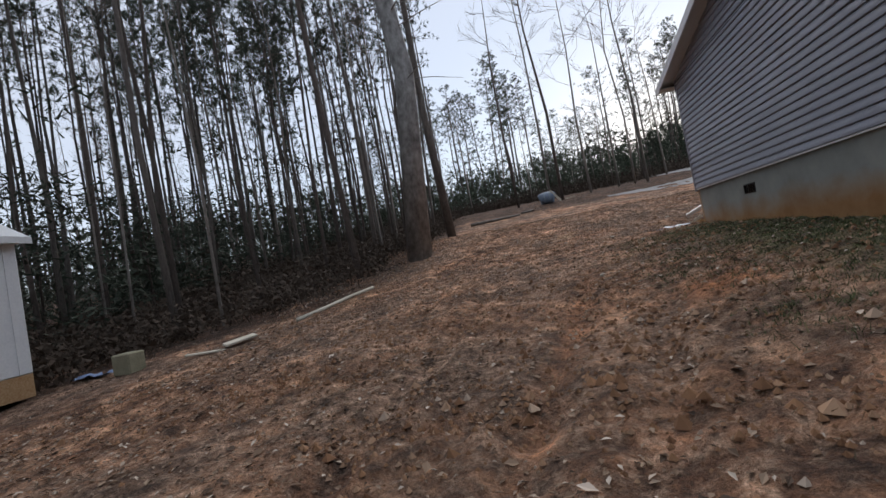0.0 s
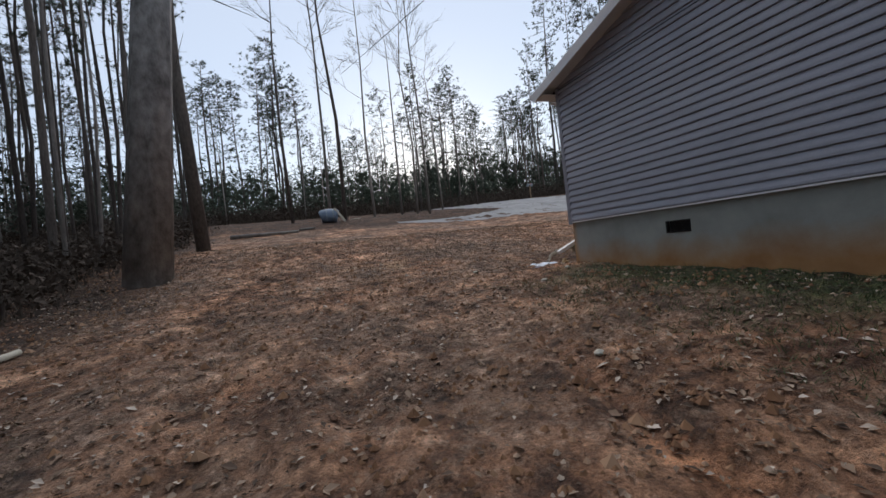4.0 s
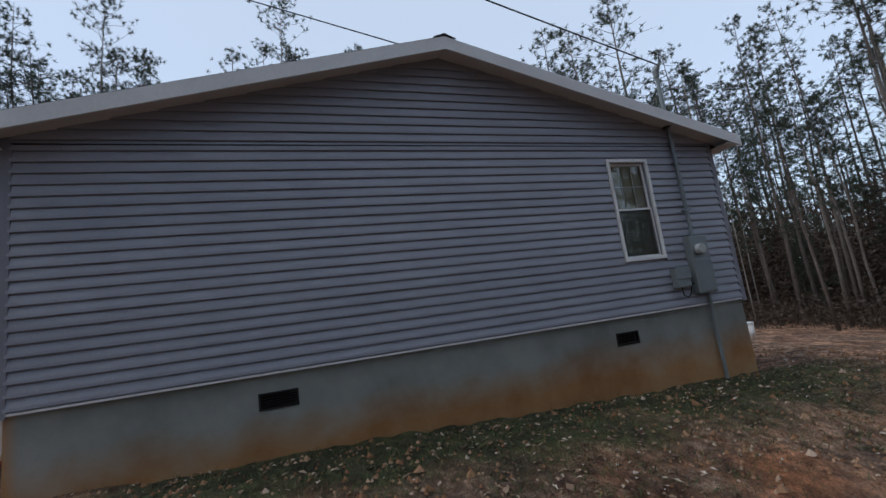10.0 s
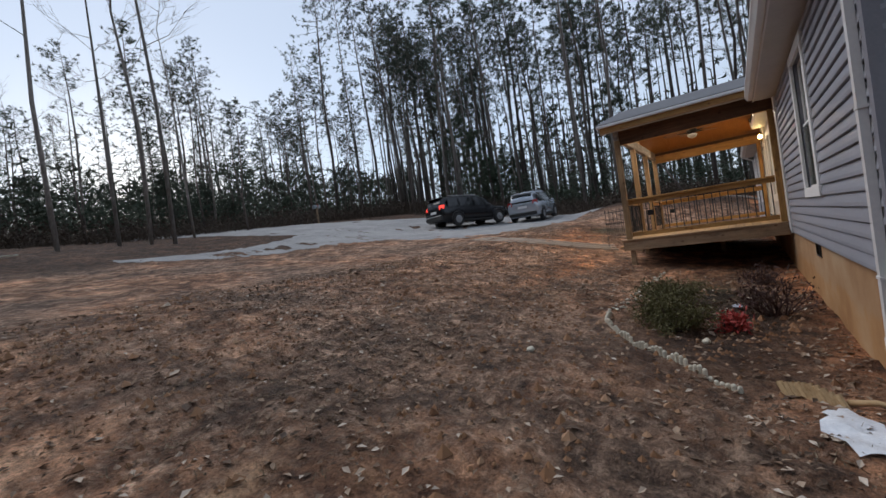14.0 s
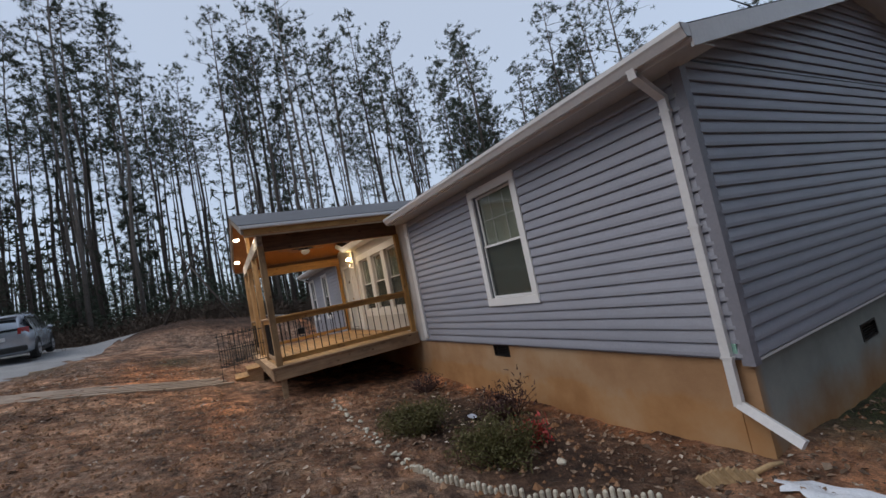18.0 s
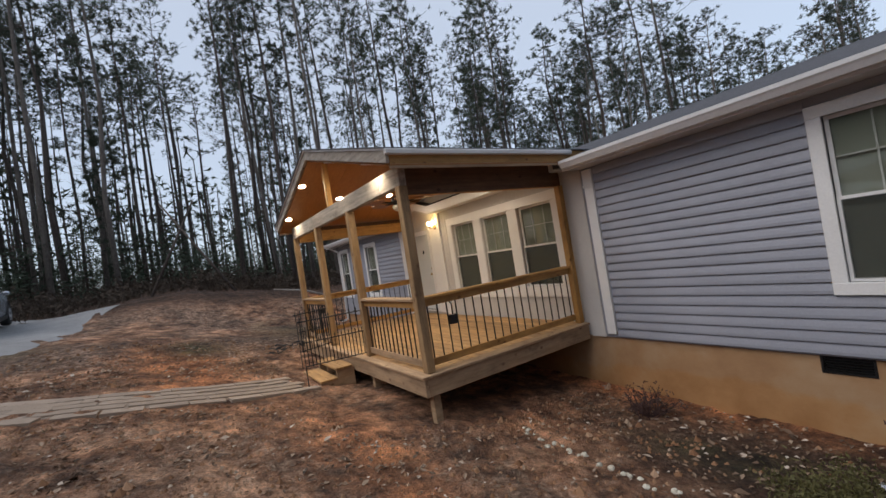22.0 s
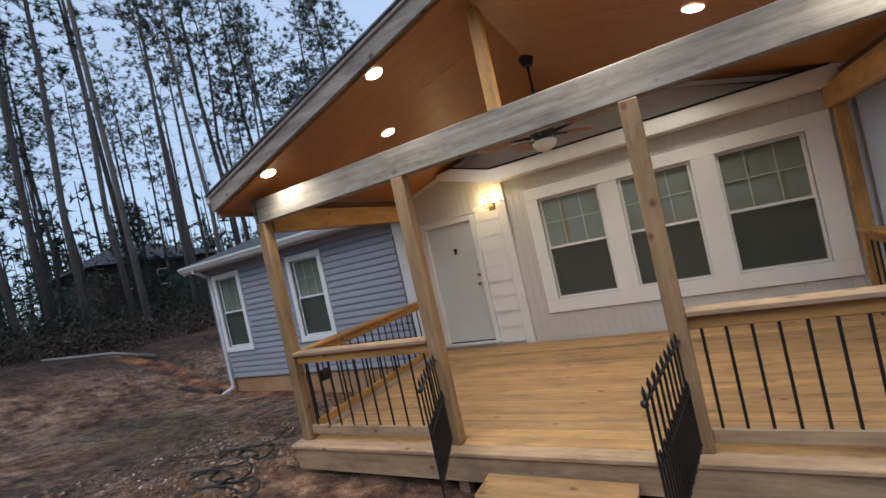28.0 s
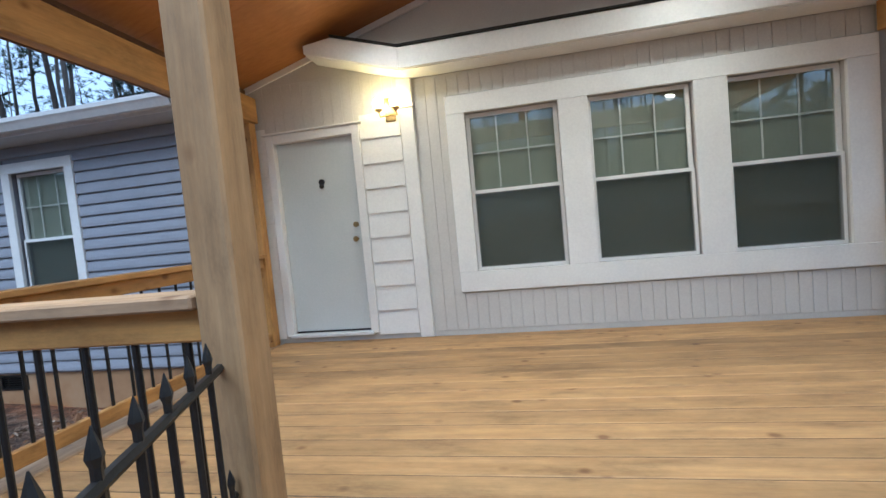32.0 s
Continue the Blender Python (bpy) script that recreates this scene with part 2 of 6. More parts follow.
def glass(name, tint=(0.72, 0.78, 0.74)):
    """A window pane: clear, with a sharp mirror gloss."""
    m, n, l, b = material(name, 0.02)
    n.remove(b)
    tr, gl, fr, mx = n.new("ShaderNodeBsdfTransparent"), n.new("ShaderNodeBsdfGlossy"), n.new("ShaderNodeLayerWeight"), n.new("ShaderNodeMixShader")
    tr.inputs[0].default_value = (*tint, 1)
    gl.inputs["Roughness"].default_value = 0.015
    fr.inputs["Blend"].default_value = 0.5
    pw, ad = n.new("ShaderNodeMath"), n.new("ShaderNodeMath")
    pw.operation, ad.operation = "POWER", "MULTIPLY_ADD"
    pw.inputs[1].default_value, ad.inputs[1].default_value, ad.inputs[2].default_value = 4.0, 0.8, 0.1
    l.new(fr.outputs["Facing"], pw.inputs[0]); l.new(pw.outputs[0], ad.inputs[0])
    l.new(ad.outputs[0], mx.inputs[0]); l.new(tr.outputs[0], mx.inputs[1]); l.new(gl.outputs[0], mx.inputs[2])
    l.new(mx.outputs[0], n["Material Output"].inputs[0])
    return m


VINYL = mottled("grey_vinyl_siding", (0.266, 0.28, 0.332), (0.336, 0.348, 0.398), 1.2, 60, 0.42, relief=0.06, dist=0.001, varied=0.05)
WHITE = mottled("white_painted_trim", (0.76, 0.76, 0.76), (0.86, 0.86, 0.85), 2.5, 50, 0.5, relief=0.06, dist=0.001)
WHITE_METAL = mottled("white_gutter_metal", (0.66, 0.66, 0.67), (0.76, 0.76, 0.76), 2, 30, 0.35, relief=0.05, dist=0.001)
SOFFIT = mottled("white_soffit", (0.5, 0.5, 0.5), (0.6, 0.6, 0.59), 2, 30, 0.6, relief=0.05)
SHINGLE = mottled("dark_roof_shingle", (0.05, 0.052, 0.06), (0.1, 0.1, 0.11), 6, 120, 0.9, relief=0.6, dist=0.006)
PORCH_ROOF = mottled("grey_roof_sheet", (0.075, 0.08, 0.09), (0.12, 0.125, 0.14), 2, 60, 0.6, relief=0.1)
PANEL = mottled("pale_grey_grooved_panel", (0.54, 0.53, 0.52), (0.64, 0.63, 0.61), 2, 70, 0.6, relief=0.12, dist=0.002)
DOOR = mottled("white_steel_door", (0.6, 0.64, 0.64), (0.68, 0.71, 0.71), 2, 60, 0.4, relief=0.03, dist=0.001)
GLASS = glass("window_glass", (0.86, 0.88, 0.86))
SCREEN = mottled("dark_insect_screen", (0.05, 0.055, 0.055), (0.07, 0.075, 0.07), 3, 200, 0.7, relief=0.1)
TAN_BLIND = mottled("tan_blind", (0.3, 0.25, 0.15), (0.4, 0.34, 0.21), 2, 60, 0.6, relief=0)
BLIND = mottled("pale_blind", (0.4, 0.43, 0.37), (0.5, 0.52, 0.46), 2, 60, 0.6, relief=0)
BLACK = mottled("black_iron", (0.012, 0.012, 0.013), (0.025, 0.025, 0.026), 4, 90, 0.42, 0.3, relief=0.15, dist=0.001)
DECK = wood("deck_pine", (0.41, 0.245, 0.103), (0.56, 0.365, 0.168), 0.6, "x", 0.2)
AMBER = wood("amber_treated_pine", (0.42, 0.23, 0.07), (0.6, 0.36, 0.12), 0.6, "z", 0.1)
AMBER_X = wood("amber_treated_pine_lengthwise", (0.42, 0.23, 0.07), (0.6, 0.36, 0.12), 0.6, "x", 0.1)
AMBER_Y = wood("amber_treated_pine_crosswise", (0.42, 0.23, 0.07), (0.6, 0.36, 0.12), 0.6, "y", 0.1)
GREYWOOD = wood("weathered_pine", (0.34, 0.23, 0.135), (0.53, 0.385, 0.25), 0.75, "x", 0.1)
GREYWOOD_Y = wood("weathered_pine_crosswise", (0.34, 0.23, 0.135), (0.53, 0.385, 0.25), 0.75, "y", 0.1)
POSTWOOD = wood("post_pine", (0.29, 0.185, 0.09), (0.46, 0.315, 0.17), 0.7, "z", 0.1)
PLY = mottled("stained_plywood_ceiling", (0.3, 0.115, 0.025), (0.42, 0.18, 0.045), 1.6, 9, 0.5, relief=0.1, dist=0.002, stretch=(1, 3.5, 1))
LAMP_GLOW = glow("warm_lamp_glow", (1.0, 0.85, 0.62), 60)
SPOT_W, LANTERN_W = 27.0, 1.5
BEAMWOOD = wood("grey_weathered_beam", (0.25, 0.225, 0.195), (0.5, 0.455, 0.4), 0.8, "x", 0.1)
rnd0 = random.Random(5)
RUBBER = mottled("black_rubber", (0.015, 0.015, 0.015), (0.03, 0.03, 0.03), 5, 60, 0.8)


# ---- ground ----
GY = (-80, -20, -8, -5, -1, 1, 3, 6, 8.3, 10.2, 11.6, 13, 17.6, 21, 24, 30, 60, 320)
GZ = (-4, -1.6, -0.65, -0.45, -0.22, -0.05, 0.2, 0.6, 0.93, 1.25, 1.6, 1.85, 2.25, 2.75, 3.5, 4.4, 7.5, 16)


def ease(a, b, x):
    q = min(max((x - a) / (b - a), 0), 1)
    return q * q * (3 - 2 * q)


def ground_z(x, y):
    """The lie of the land: rising to the north and a little to the east, banked up along the house."""
    z = sum(float(np.interp(y + d, GY, GZ)) for d in (-0.8, 0, 0.8)) / 3
    z += 0.05 * max(0.0, min(x, 60) - 10)
    if y < 8 and x < 6:
        w = ease(0.5, 4.4, x) * (1 - ease(5.5, 8, y)) * ease(-14, -6, y)
        z = z * (1 - w) + (0.31 + 0.0423 * (y + 3.5)) * w
    if y < 7 and x >= 6:
        w = 1 - ease(5.0, 7.0, y)
        z = z * (1 - w) + (0.66 + 0.03 * (x - 4.9)) * w if y > -3.5 else 0.31 + 0.03 * (x - 4.9) + (y + 3.5) * 0.09
    z += 1.0 * ease(22.8, 27.5, x) * (1 - ease(10, 16, y)) * ease(-20, 0, y)
    z -= 0.02 * max(0.0, min(-x, 25) - 2) * (1 - ease(20, 40, y))
    z += 0.035 * noise.noise((x * 0.9, y * 0.9, 0)) + 0.018 * noise.noise((x * 2.7, y * 2.7, 5))
    # trodden, cloddy soil: broken ridges and hoof-deep dents in the bare stretches
    torn = ease(-.25, .3, noise.noise((x * .6, y * .6, 21)))
    z += (0.02 + 0.03 * torn) * noise.noise((x * 4.3, y * 4.3, 8)) + (0.012 + 0.024 * torn) * (0.35 - abs(noise.noise((x * 6.5, y * 6.5, 3))) * 1.4)
    z -= 0.05 * math.exp(-((x + 0.9 + 0.12 * y) / 0.35) ** 2) * ease(-12, -6, y) * (1 - ease(6, 11, y))
    # wheel ruts crossing the corner of the yard
    for a, b, lo, hi in ((1.25, 0.22, -5, 4.5), (2.27, 0.3, -4.5, 2.2), (-0.35, 0.1, -5, 6)):
        u = (x - a - b * y) / 0.17
        if abs(u) < 4:
            z += (0.028 * math.exp(-(abs(u) - 1.7) ** 2 / 0.5) - 0.055 * math.exp(-u * u)) * ease(lo, lo + 1.5, y) * (1 - ease(hi - 2, hi, y)) * (0.75 + 0.5 * noise.noise((x * 2, y * 2, 9)))
    return z


def spread(lo, hi, step, far):
    """Grid lines: even between lo and hi, then ever wider out to far."""
    a = list(np.arange(lo, hi + 1e-6, step))
    s = step
    while a[-1] < far[1]:
        s *= 1.16
        a.append(a[-1] + s)
    s = step
    while a[0] > far[0]:
        s *= 1.16
        a.insert(0, a[0] - s)
    return a


def ground_material():
    m, n, l, b = material("red_clay_yard", 0.95)
    v = coords(n, l)
    big, mid, fine, grit = noise_tex(n, l, v, 0.33, 5), noise_tex(n, l, v, 1.7, 7, 0.65), noise_tex(n, l, v, 9, 8, 0.7), noise_tex(n, l, v, 42, 5, 0.7)
    clay = ramp(n, l, mid, [(0.3, (0.16, 0.075, 0.042)), (0.5, (0.35, 0.195, 0.115)), (0.68, (0.55, 0.37, 0.25))])
    straw = ramp(n, l, fine, [(0.34, (0.08, 0.052, 0.037)), (0.5, (0.26, 0.178, 0.128)), (0.66, (0.52, 0.39, 0.295))])
    green = ramp(n, l, fine, [(0.3, (0.03, 0.045, 0.018)), (0.7, (0.1, 0.11, 0.045))])
    mask = n.new("ShaderNodeMath"); mask.operation = "ADD"
    l.new(big, mask.inputs[0])
    half = n.new("ShaderNodeMath"); half.operation = "MULTIPLY"; half.inputs[1].default_value = 0.6
    l.new(fine, half.inputs[0]); l.new(half.outputs[0], mask.inputs[1])
    col = mix(n, l, ramp(n, l, mask.outputs[0], [(0.7, (0, 0, 0)), (0.88, (1, 1, 1))]), clay, straw)
    # grass along the gable wall, bare clay by the walk, leaf litter in the woods: painted by vertex weights
    def weight(name):
        a = n.new("ShaderNodeAttribute"); a.attribute_name = name
        x = n.new("ShaderNodeMath"); x.operation = "MULTIPLY_ADD"
        l.new(a.outputs["Fac"], x.inputs[0]); x.inputs[1].default_value = 1.7
        y = n.new("ShaderNodeMath"); y.operation = "MULTIPLY_ADD"; y.inputs[1].default_value = 1.6; y.inputs[2].default_value = -1.25
        l.new(mid, y.inputs[0]); l.new(y.outputs[0], x.inputs[2])
        x.use_clamp = True
        return x.outputs[0]
    col = mix(n, l, weight("litter"), col, ramp(n, l, fine, [(0.3, (0.03, 0.018, 0.013)), (0.5, (0.085, 0.05, 0.032)), (0.72, (0.19, 0.12, 0.08))]))
    col = mix(n, l, weight("clay"), col, ramp(n, l, mid, [(0.3, (0.24, 0.092, 0.038)), (0.7, (0.5, 0.245, 0.12))]))
    col = mix(n, l, weight("grass"), col, green)
    col = mix(n, l, 0.8, col, ramp(n, l, grit, [(0.34, (0.35, 0.32, 0.3)), (0.56, (1, 1, 1)), (0.75, (1.0, 0.97, 0.92))]), "MULTIPLY")
    macro = noise_tex(n, l, v, 0.85, 4, 0.6)
    col = mix(n, l, 0.9, col, ramp(n, l, macro, [(0.36, (0.6, 0.55, 0.53)), (0.5, (0.98, 0.91, 0.88)), (0.63, (1.45, 1.32, 1.25))]), "MULTIPLY")
    clump = noise_tex(n, l, v, 3.4, 11, 0.78)
    col = mix(n, l, 0.95, col, ramp(n, l, clump, [(0.36, (0.34, 0.32, 0.3)), (0.45, (0.9, 0.87, 0.84)), (0.55, (1.4, 1.36, 1.32)), (0.66, (2.0, 1.95, 1.9))]), "MULTIPLY")
    l.new(col, b.inputs["Base Color"])
    h = n.new("ShaderNodeMath"); h.operation = "ADD"
    l.new(fine, h.inputs[0]); l.new(grit, h.inputs[1])
    bump(n, l, b, h.outputs[0], 1.0, 0.08)
    return m


xs, ys = spread(-5, 16, 0.07, (-330, 330)), spread(-6, 13, 0.07, (-330, 330))
gm = Mesh()
gm.v = [(x, y, ground_z(x, y)) for y in ys for x in xs]
nx = len(xs)
gm.f = [(j * nx + i, j * nx + i + 1, (j + 1) * nx + i + 1, (j + 1) * nx + i) for j in range(len(ys) - 1) for i in range(nx - 1)]
ground = solo("ground", gm, ground_material(), "red clay yard with dead grass and leaf litter", kind="structure", smooth=True)


def blob(x, y, cx, cy, rx, ry):
    return math.exp(-(((x - cx) / rx) ** 2 + ((y - cy) / ry) ** 2))


for name, f in (
    ("grass", lambda x, y: 0.95 * ease(2.6, 4.3, x + 0.7 * noise.noise((x * 1.3, y * 1.3, 6))) * (1 - ease(4.9, 5.2, x)) * (1 - ease(4.2, 6.5, y)) * ease(-7, -3, y) + 0.6 * blob(x, y, 21, 8.5, 3, 1.6) + 0.5 * blob(x, y, 9.3, 7.3, 1.6, 0.7) + 0.75 * blob(x, y, 18.2, 11.2, 1.4, 0.8) + 0.5 * blob(x, y, 19.5, 14.5, 2.2, 1.2) + 0.4 * blob(x, y, 1.8, 8.5, 1.6, 1.2) + 0.35 * blob(x, y, 7.5, 9.6, 2.0, 0.7)),
    ("clay", lambda x, y: 0.8 * blob(x, y, 15.5, 11.2, 3, 0.8) + 0.7 * blob(x, y, 10.5, 10, 3.2, 0.7) + 0.55 * blob(x, y, 18, 12, 3, 1.0) + 0.5 * blob(x, y, 5, -3.2, 1.5, 2.0) + 0.5 * blob(x, y, 2.5, -0.5, 0.7, 0.6) + 0.75 * blob(x, y, 13, 7.5, 3, 1.5) + 0.6 * blob(x, y, 4.2, 6.0, 1.0, 1.0) + 0.15 * blob(x, y, 0.4, 2, 1.6, 7) + 0.5 * blob(x - 1.25 - 0.22 * y, y, 0, 0, 0.22, 4) + 0.4 * blob(x, y, 2.65, -0.3, 0.4, 0.6) + 0.8 * (1 - ease(5.9, 6.7, y)) * ease(5, 6, x) * ease(5.5, 5.9, y)),
    ("litter", lambda x, y: max(1 - ease(-4.4, -2.2, x + 0.25 * noise.noise((x, y * 0.6, 3)) + 4.5 * (1 - ease(1, 5.5, y))), ease(21, 23, y + 0.12 * x), ease(24, 27, x), 1.15 * blob(x, y, 7.6, 7.15, 2.9, 1.05))),
):
    a = ground.data.attributes.new(name, "FLOAT", "POINT")
    a.data.foreach_set("value", [f(x, y) for x, y, z in gm.v])


def strip(left, right, lift, n=40):
    """A sheet on the ground between two lines of (x, y)."""
    def at(line, u):
        u *= len(line) - 1
        i = min(int(u), len(line) - 2)
        return tuple(p + (q - p) * (u - i) for p, q in zip(line[i], line[i + 1]))
    m = Mesh()
    k = 10
    for i in range(n + 1):
        a, b = at(left, i / n), at(right, i / n)
        for j in range(k + 1):
            w = 0.22 * noise.noise((i * 0.7, j, 9)) if j in (0, k) else 0
            x, y = a[0] + (b[0] - a[0]) * (j / k) + w, a[1] + (b[1] - a[1]) * (j / k) + w
            m.v.append((x, y, ground_z(x, y) + lift + (-0.035 if j in (0, k) else 0)))
    m.f = [(i * (k + 1) + j, i * (k + 1) + j + 1, (i + 1) * (k + 1) + j + 1, (i + 1) * (k + 1) + j) for i in range(n) for j in range(k)]
    return m


GRAVEL = mottled("pale_grey_gravel", (0.2, 0.2, 0.2), (0.42, 0.42, 0.42), 0.8, 45, 0.95, relief=0.8, dist=0.03)
solo("gravel_drive", strip([(9, 41), (11.5, 30), (13.6, 24), (15, 19.4), (15.6, 15.4), (21, 14.0), (28.5, 13.2)], [(13, 43), (18, 33.5), (22, 29), (24, 25.8), (26.5, 23.2), (29, 21.5), (31, 20)], 0.03, 70), GRAVEL, "pale grey gravel drive curving to the parking spot", kind="structure", smooth=True)
solo("gravel_spur", strip([(5.7, 22.0), (7.3, 21.4), (9.1, 20.9), (11, 20.6), (13.2, 20.5), (15.4, 19.6)], [(5.8, 22.4), (7.7, 22.4), (9.6, 22.6), (11.2, 22.9), (12.6, 23.4), (13.8, 24.2)], 0.022), GRAVEL, "narrow gravel track joining the drive", kind="structure", smooth=True)


# ---- house ----
GX, FY, RY, EX = 4.9, 6.0, -3.53, 22.69      # gable wall, front wall, rear wall, east end
SILL, EAVE, PEAK, MID = 1.5, 4.2, 5.46, 1.235
SLOPE = (PEAK - EAVE) / (FY - MID)


def wall_boxes(m, axis, a0, a1, z0, z1, t0, t1, holes):
    """Fills a wall with boxes round its openings (a0, a1, z0, z1)."""
    us = sorted({a0, a1, *[h[0] for h in holes], *[h[1] for h in holes]})
    for u0, u1 in zip(us, us[1:]):
        col = sorted((h[2], h[3]) for h in holes if h[0] < (u0 + u1) / 2 < h[1])
        z = z0
        for lo, hi in col + [(z1, z1)]:
            if lo - z > 1e-4:
                m.box((u0, t0, z), (u1, t1, lo)) if axis == "x" else m.box((t0, u0, z), (t1, u1, lo))
            z = hi
    return m


def foundation_material():
    m, n, l, b = material("parged_foundation", 0.9)
    v = coords(n, l)
    a, f = noise_tex(n, l, v, 1.1, 6), noise_tex(n, l, v, 30, 5)
    col = ramp(n, l, a, [(0.3, (0.19, 0.2, 0.185)), (0.55, (0.28, 0.29, 0.27)), (0.75, (0.36, 0.355, 0.32))])
    sep = n.new("ShaderNodeSeparateXYZ"); l.new(v, sep.inputs[0])
    # splashed clay: low on the wall, deeper towards the rear corner and all along the front
    w = n.new("ShaderNodeMath"); w.operation = "MULTIPLY_ADD"; w.inputs[1].default_value = 0.75
    l.new(a, w.inputs[0]); l.new(sep.outputs["Z"], w.inputs[2])
    stain = ramp(n, l, w.outputs[0], [(0.0, (1, 1, 1)), (1.0, (0, 0, 0))])
    mr = n.new("ShaderNodeMapRange"); mr.inputs[1].default_value, mr.inputs[2].default_value = 1.02, 1.5
    mr.inputs[3].default_value, mr.inputs[4].default_value = 1, 0
    l.new(w.outputs[0], mr.inputs[0])
    fr = n.new("ShaderNodeMapRange"); fr.inputs[1].default_value, fr.inputs[2].default_value = 5.85, 5.975
    fr.inputs[3].default_value, fr.inputs[4].default_value = 0.0, 0.85
    l.new(sep.outputs["Y"], fr.inputs[0])
    ad = n.new("ShaderNodeMath"); ad.operation = "ADD"; ad.use_clamp = True
    l.new(mr.outputs[0], ad.inputs[0]); l.new(fr.outputs[0], ad.inputs[1])
    col = mix(n, l, ad.outputs[0], col, ramp(n, l, a, [(0.3, (0.27, 0.125, 0.045)), (0.52, (0.4, 0.215, 0.09)), (0.72, (0.46, 0.3, 0.165))]))
    l.new(col, b.inputs["Base Color"])
    bump(n, l, b, f, 0.35, 0.006)
    return m


FOUND = foundation_material()
DARK = mottled("dark_void", (0.01, 0.01, 0.01), (0.02, 0.02, 0.02), 4, 40, 0.9, relief=0)
gv = [(3.42, 3.83, 1.12, 1.3), (-1.3, -0.9, 1.1, 1.28)]
fv = [(8.3, 8.71, 1.32, 1.5), (20.2, 20.6, 1.3, 1.48)]
solo("foundation_west", wall_boxes(Mesh(), "y", RY + 0.03, FY - 0.03, -0.9, SILL, GX + 0.02, GX + 0.2, gv), FOUND, "grey parged block foundation stained with red clay", kind="structure")
solo("foundation_north", wall_boxes(Mesh(), "x", GX + 0.2, EX - 0.03, -0.3, SILL, FY - 0.2, FY - 0.02, fv), FOUND, "clay-stained parged foundation below the front wall", kind="structure")
solo("foundation_south", Mesh().box((GX + 0.2, RY + 0.03, -0.9), (EX - 0.03, RY + 0.2, SILL)), FOUND, "parged block foundation", kind="structure")
solo("foundation_east", Mesh().box((EX - 0.2, RY + 0.2, -0.3), (EX - 0.03, FY - 0.2, SILL)), FOUND, "parged block foundation", kind="structure")
solo("floor", Mesh().box((GX + 0.16, RY + 0.16, SILL - 0.02), (EX - 0.16, FY - 0.16, SILL + 0.2)), SOFFIT, "plain house floor", kind="structure")


def vent(axis, u0, u1, z0, z1, face):
    """A black crawl-space vent with slats in a thin frame."""
    at = ((u0 + u1) / 2, face, z0) if axis == "x" else (face, (u0 + u1) / 2, z0)
    s = 1 if axis == "x" else -1
    ob = thing("foundation_vent", at, "black slatted crawl-space vent set in the foundation", "vent", "foundation vents")

    def bx(m, a, b, d0, d1, lo, hi):
        return m.box((a, face + s * d0, lo), (b, face + s * d1, hi)) if axis == "x" else m.box((face + s * d0, a, lo), (face + s * d1, b, hi))
    f = Mesh()
    for a, b, lo, hi in ((u0, u1, z0, z0 + 0.02), (u0, u1, z1 - 0.02, z1), (u0, u0 + 0.02, z0 + 0.02, z1 - 0.02), (u1 - 0.02, u1, z0 + 0.02, z1 - 0.02)):
        bx(f, a, b, -0.05, 0.008, lo, hi)
    part("frame", f, BLACK, ob)
    part("backing", bx(Mesh(), u0 + 0.02, u1 - 0.02, -0.08, -0.06, z0 + 0.02, z1 - 0.02), DARK, ob)
    for i in range(5):
        z = z0 + 0.03 + i * (z1 - z0 - 0.05) / 5
        part("slat", bx(Mesh(), u0 + 0.02, u1 - 0.02, -0.04, -0.01, z, z + 0.008), BLACK, ob)


for u0, u1, z0, z1 in gv:
    vent("y", u0, u1, z0, z1, GX + 0.02)
for u0, u1, z0, z1 in fv:
    vent("x", u0, u1, z0, z1, FY - 0.02)

# windows: outer trim (u0, u1, z0, z1) and trim width
GW = (-2.077, -1.283, 2.283, 3.895)
FW = (7.285, 8.498, 2.118, 3.953)
W1, W2 = (21.57, 22.52, 2.118, 3.88), (19.12, 20.08, 2.14, 3.87)
TW = (11.67, 15.057, 2.11, 3.9)
DR = (15.96, 16.79, 1.775, 3.7)
BATTEN_Y = 5.97


def inner(w, t):
    return (w[0] + t, w[1] - t, w[2] + t, w[3] - t)


WALLT = 0.14
west = solo("wall_west", wall_boxes(Mesh(), "y", RY, FY - WALLT, SILL, EAVE, GX, GX + WALLT, [inner(GW, 0.05)]).prism([(RY, EAVE), (FY, EAVE), (MID, PEAK - 0.02)], "x", GX, GX + WALLT), VINYL, "gable wall clad in grey vinyl siding", kind="structure")
north = solo("wall_north", wall_boxes(Mesh(), "x", GX, 11.3, SILL, EAVE, FY - WALLT, FY, [inner(FW, 0.1)]), VINYL, "front wall clad in grey vinyl siding", kind="structure")
north_e = solo("wall_north_east", wall_boxes(Mesh(), "x", 17.45, EX, SILL, EAVE, FY - WALLT, FY, [inner(W1, 0.09), inner(W2, 0.09)]), VINYL, "front wall east of the porch in grey vinyl siding", kind="structure")
tw_holes = [(11.88, 12.74, 2.285, 3.745), (12.98, 13.83, 2.285, 3.745), (14.06, 14.895, 2.285, 3.745)]
porch_wall = solo("wall_porch", wall_boxes(Mesh(), "x", 11.3, 17.45, SILL, 4.1, BATTEN_Y - WALLT, BATTEN_Y, tw_holes + [DR]).prism([(11.3, 4.1), (17.45, 4.1), (14.28, 5.05)], "y", BATTEN_Y - WALLT, BATTEN_Y), PANEL, "pale grey vertically grooved porch wall", kind="structure")
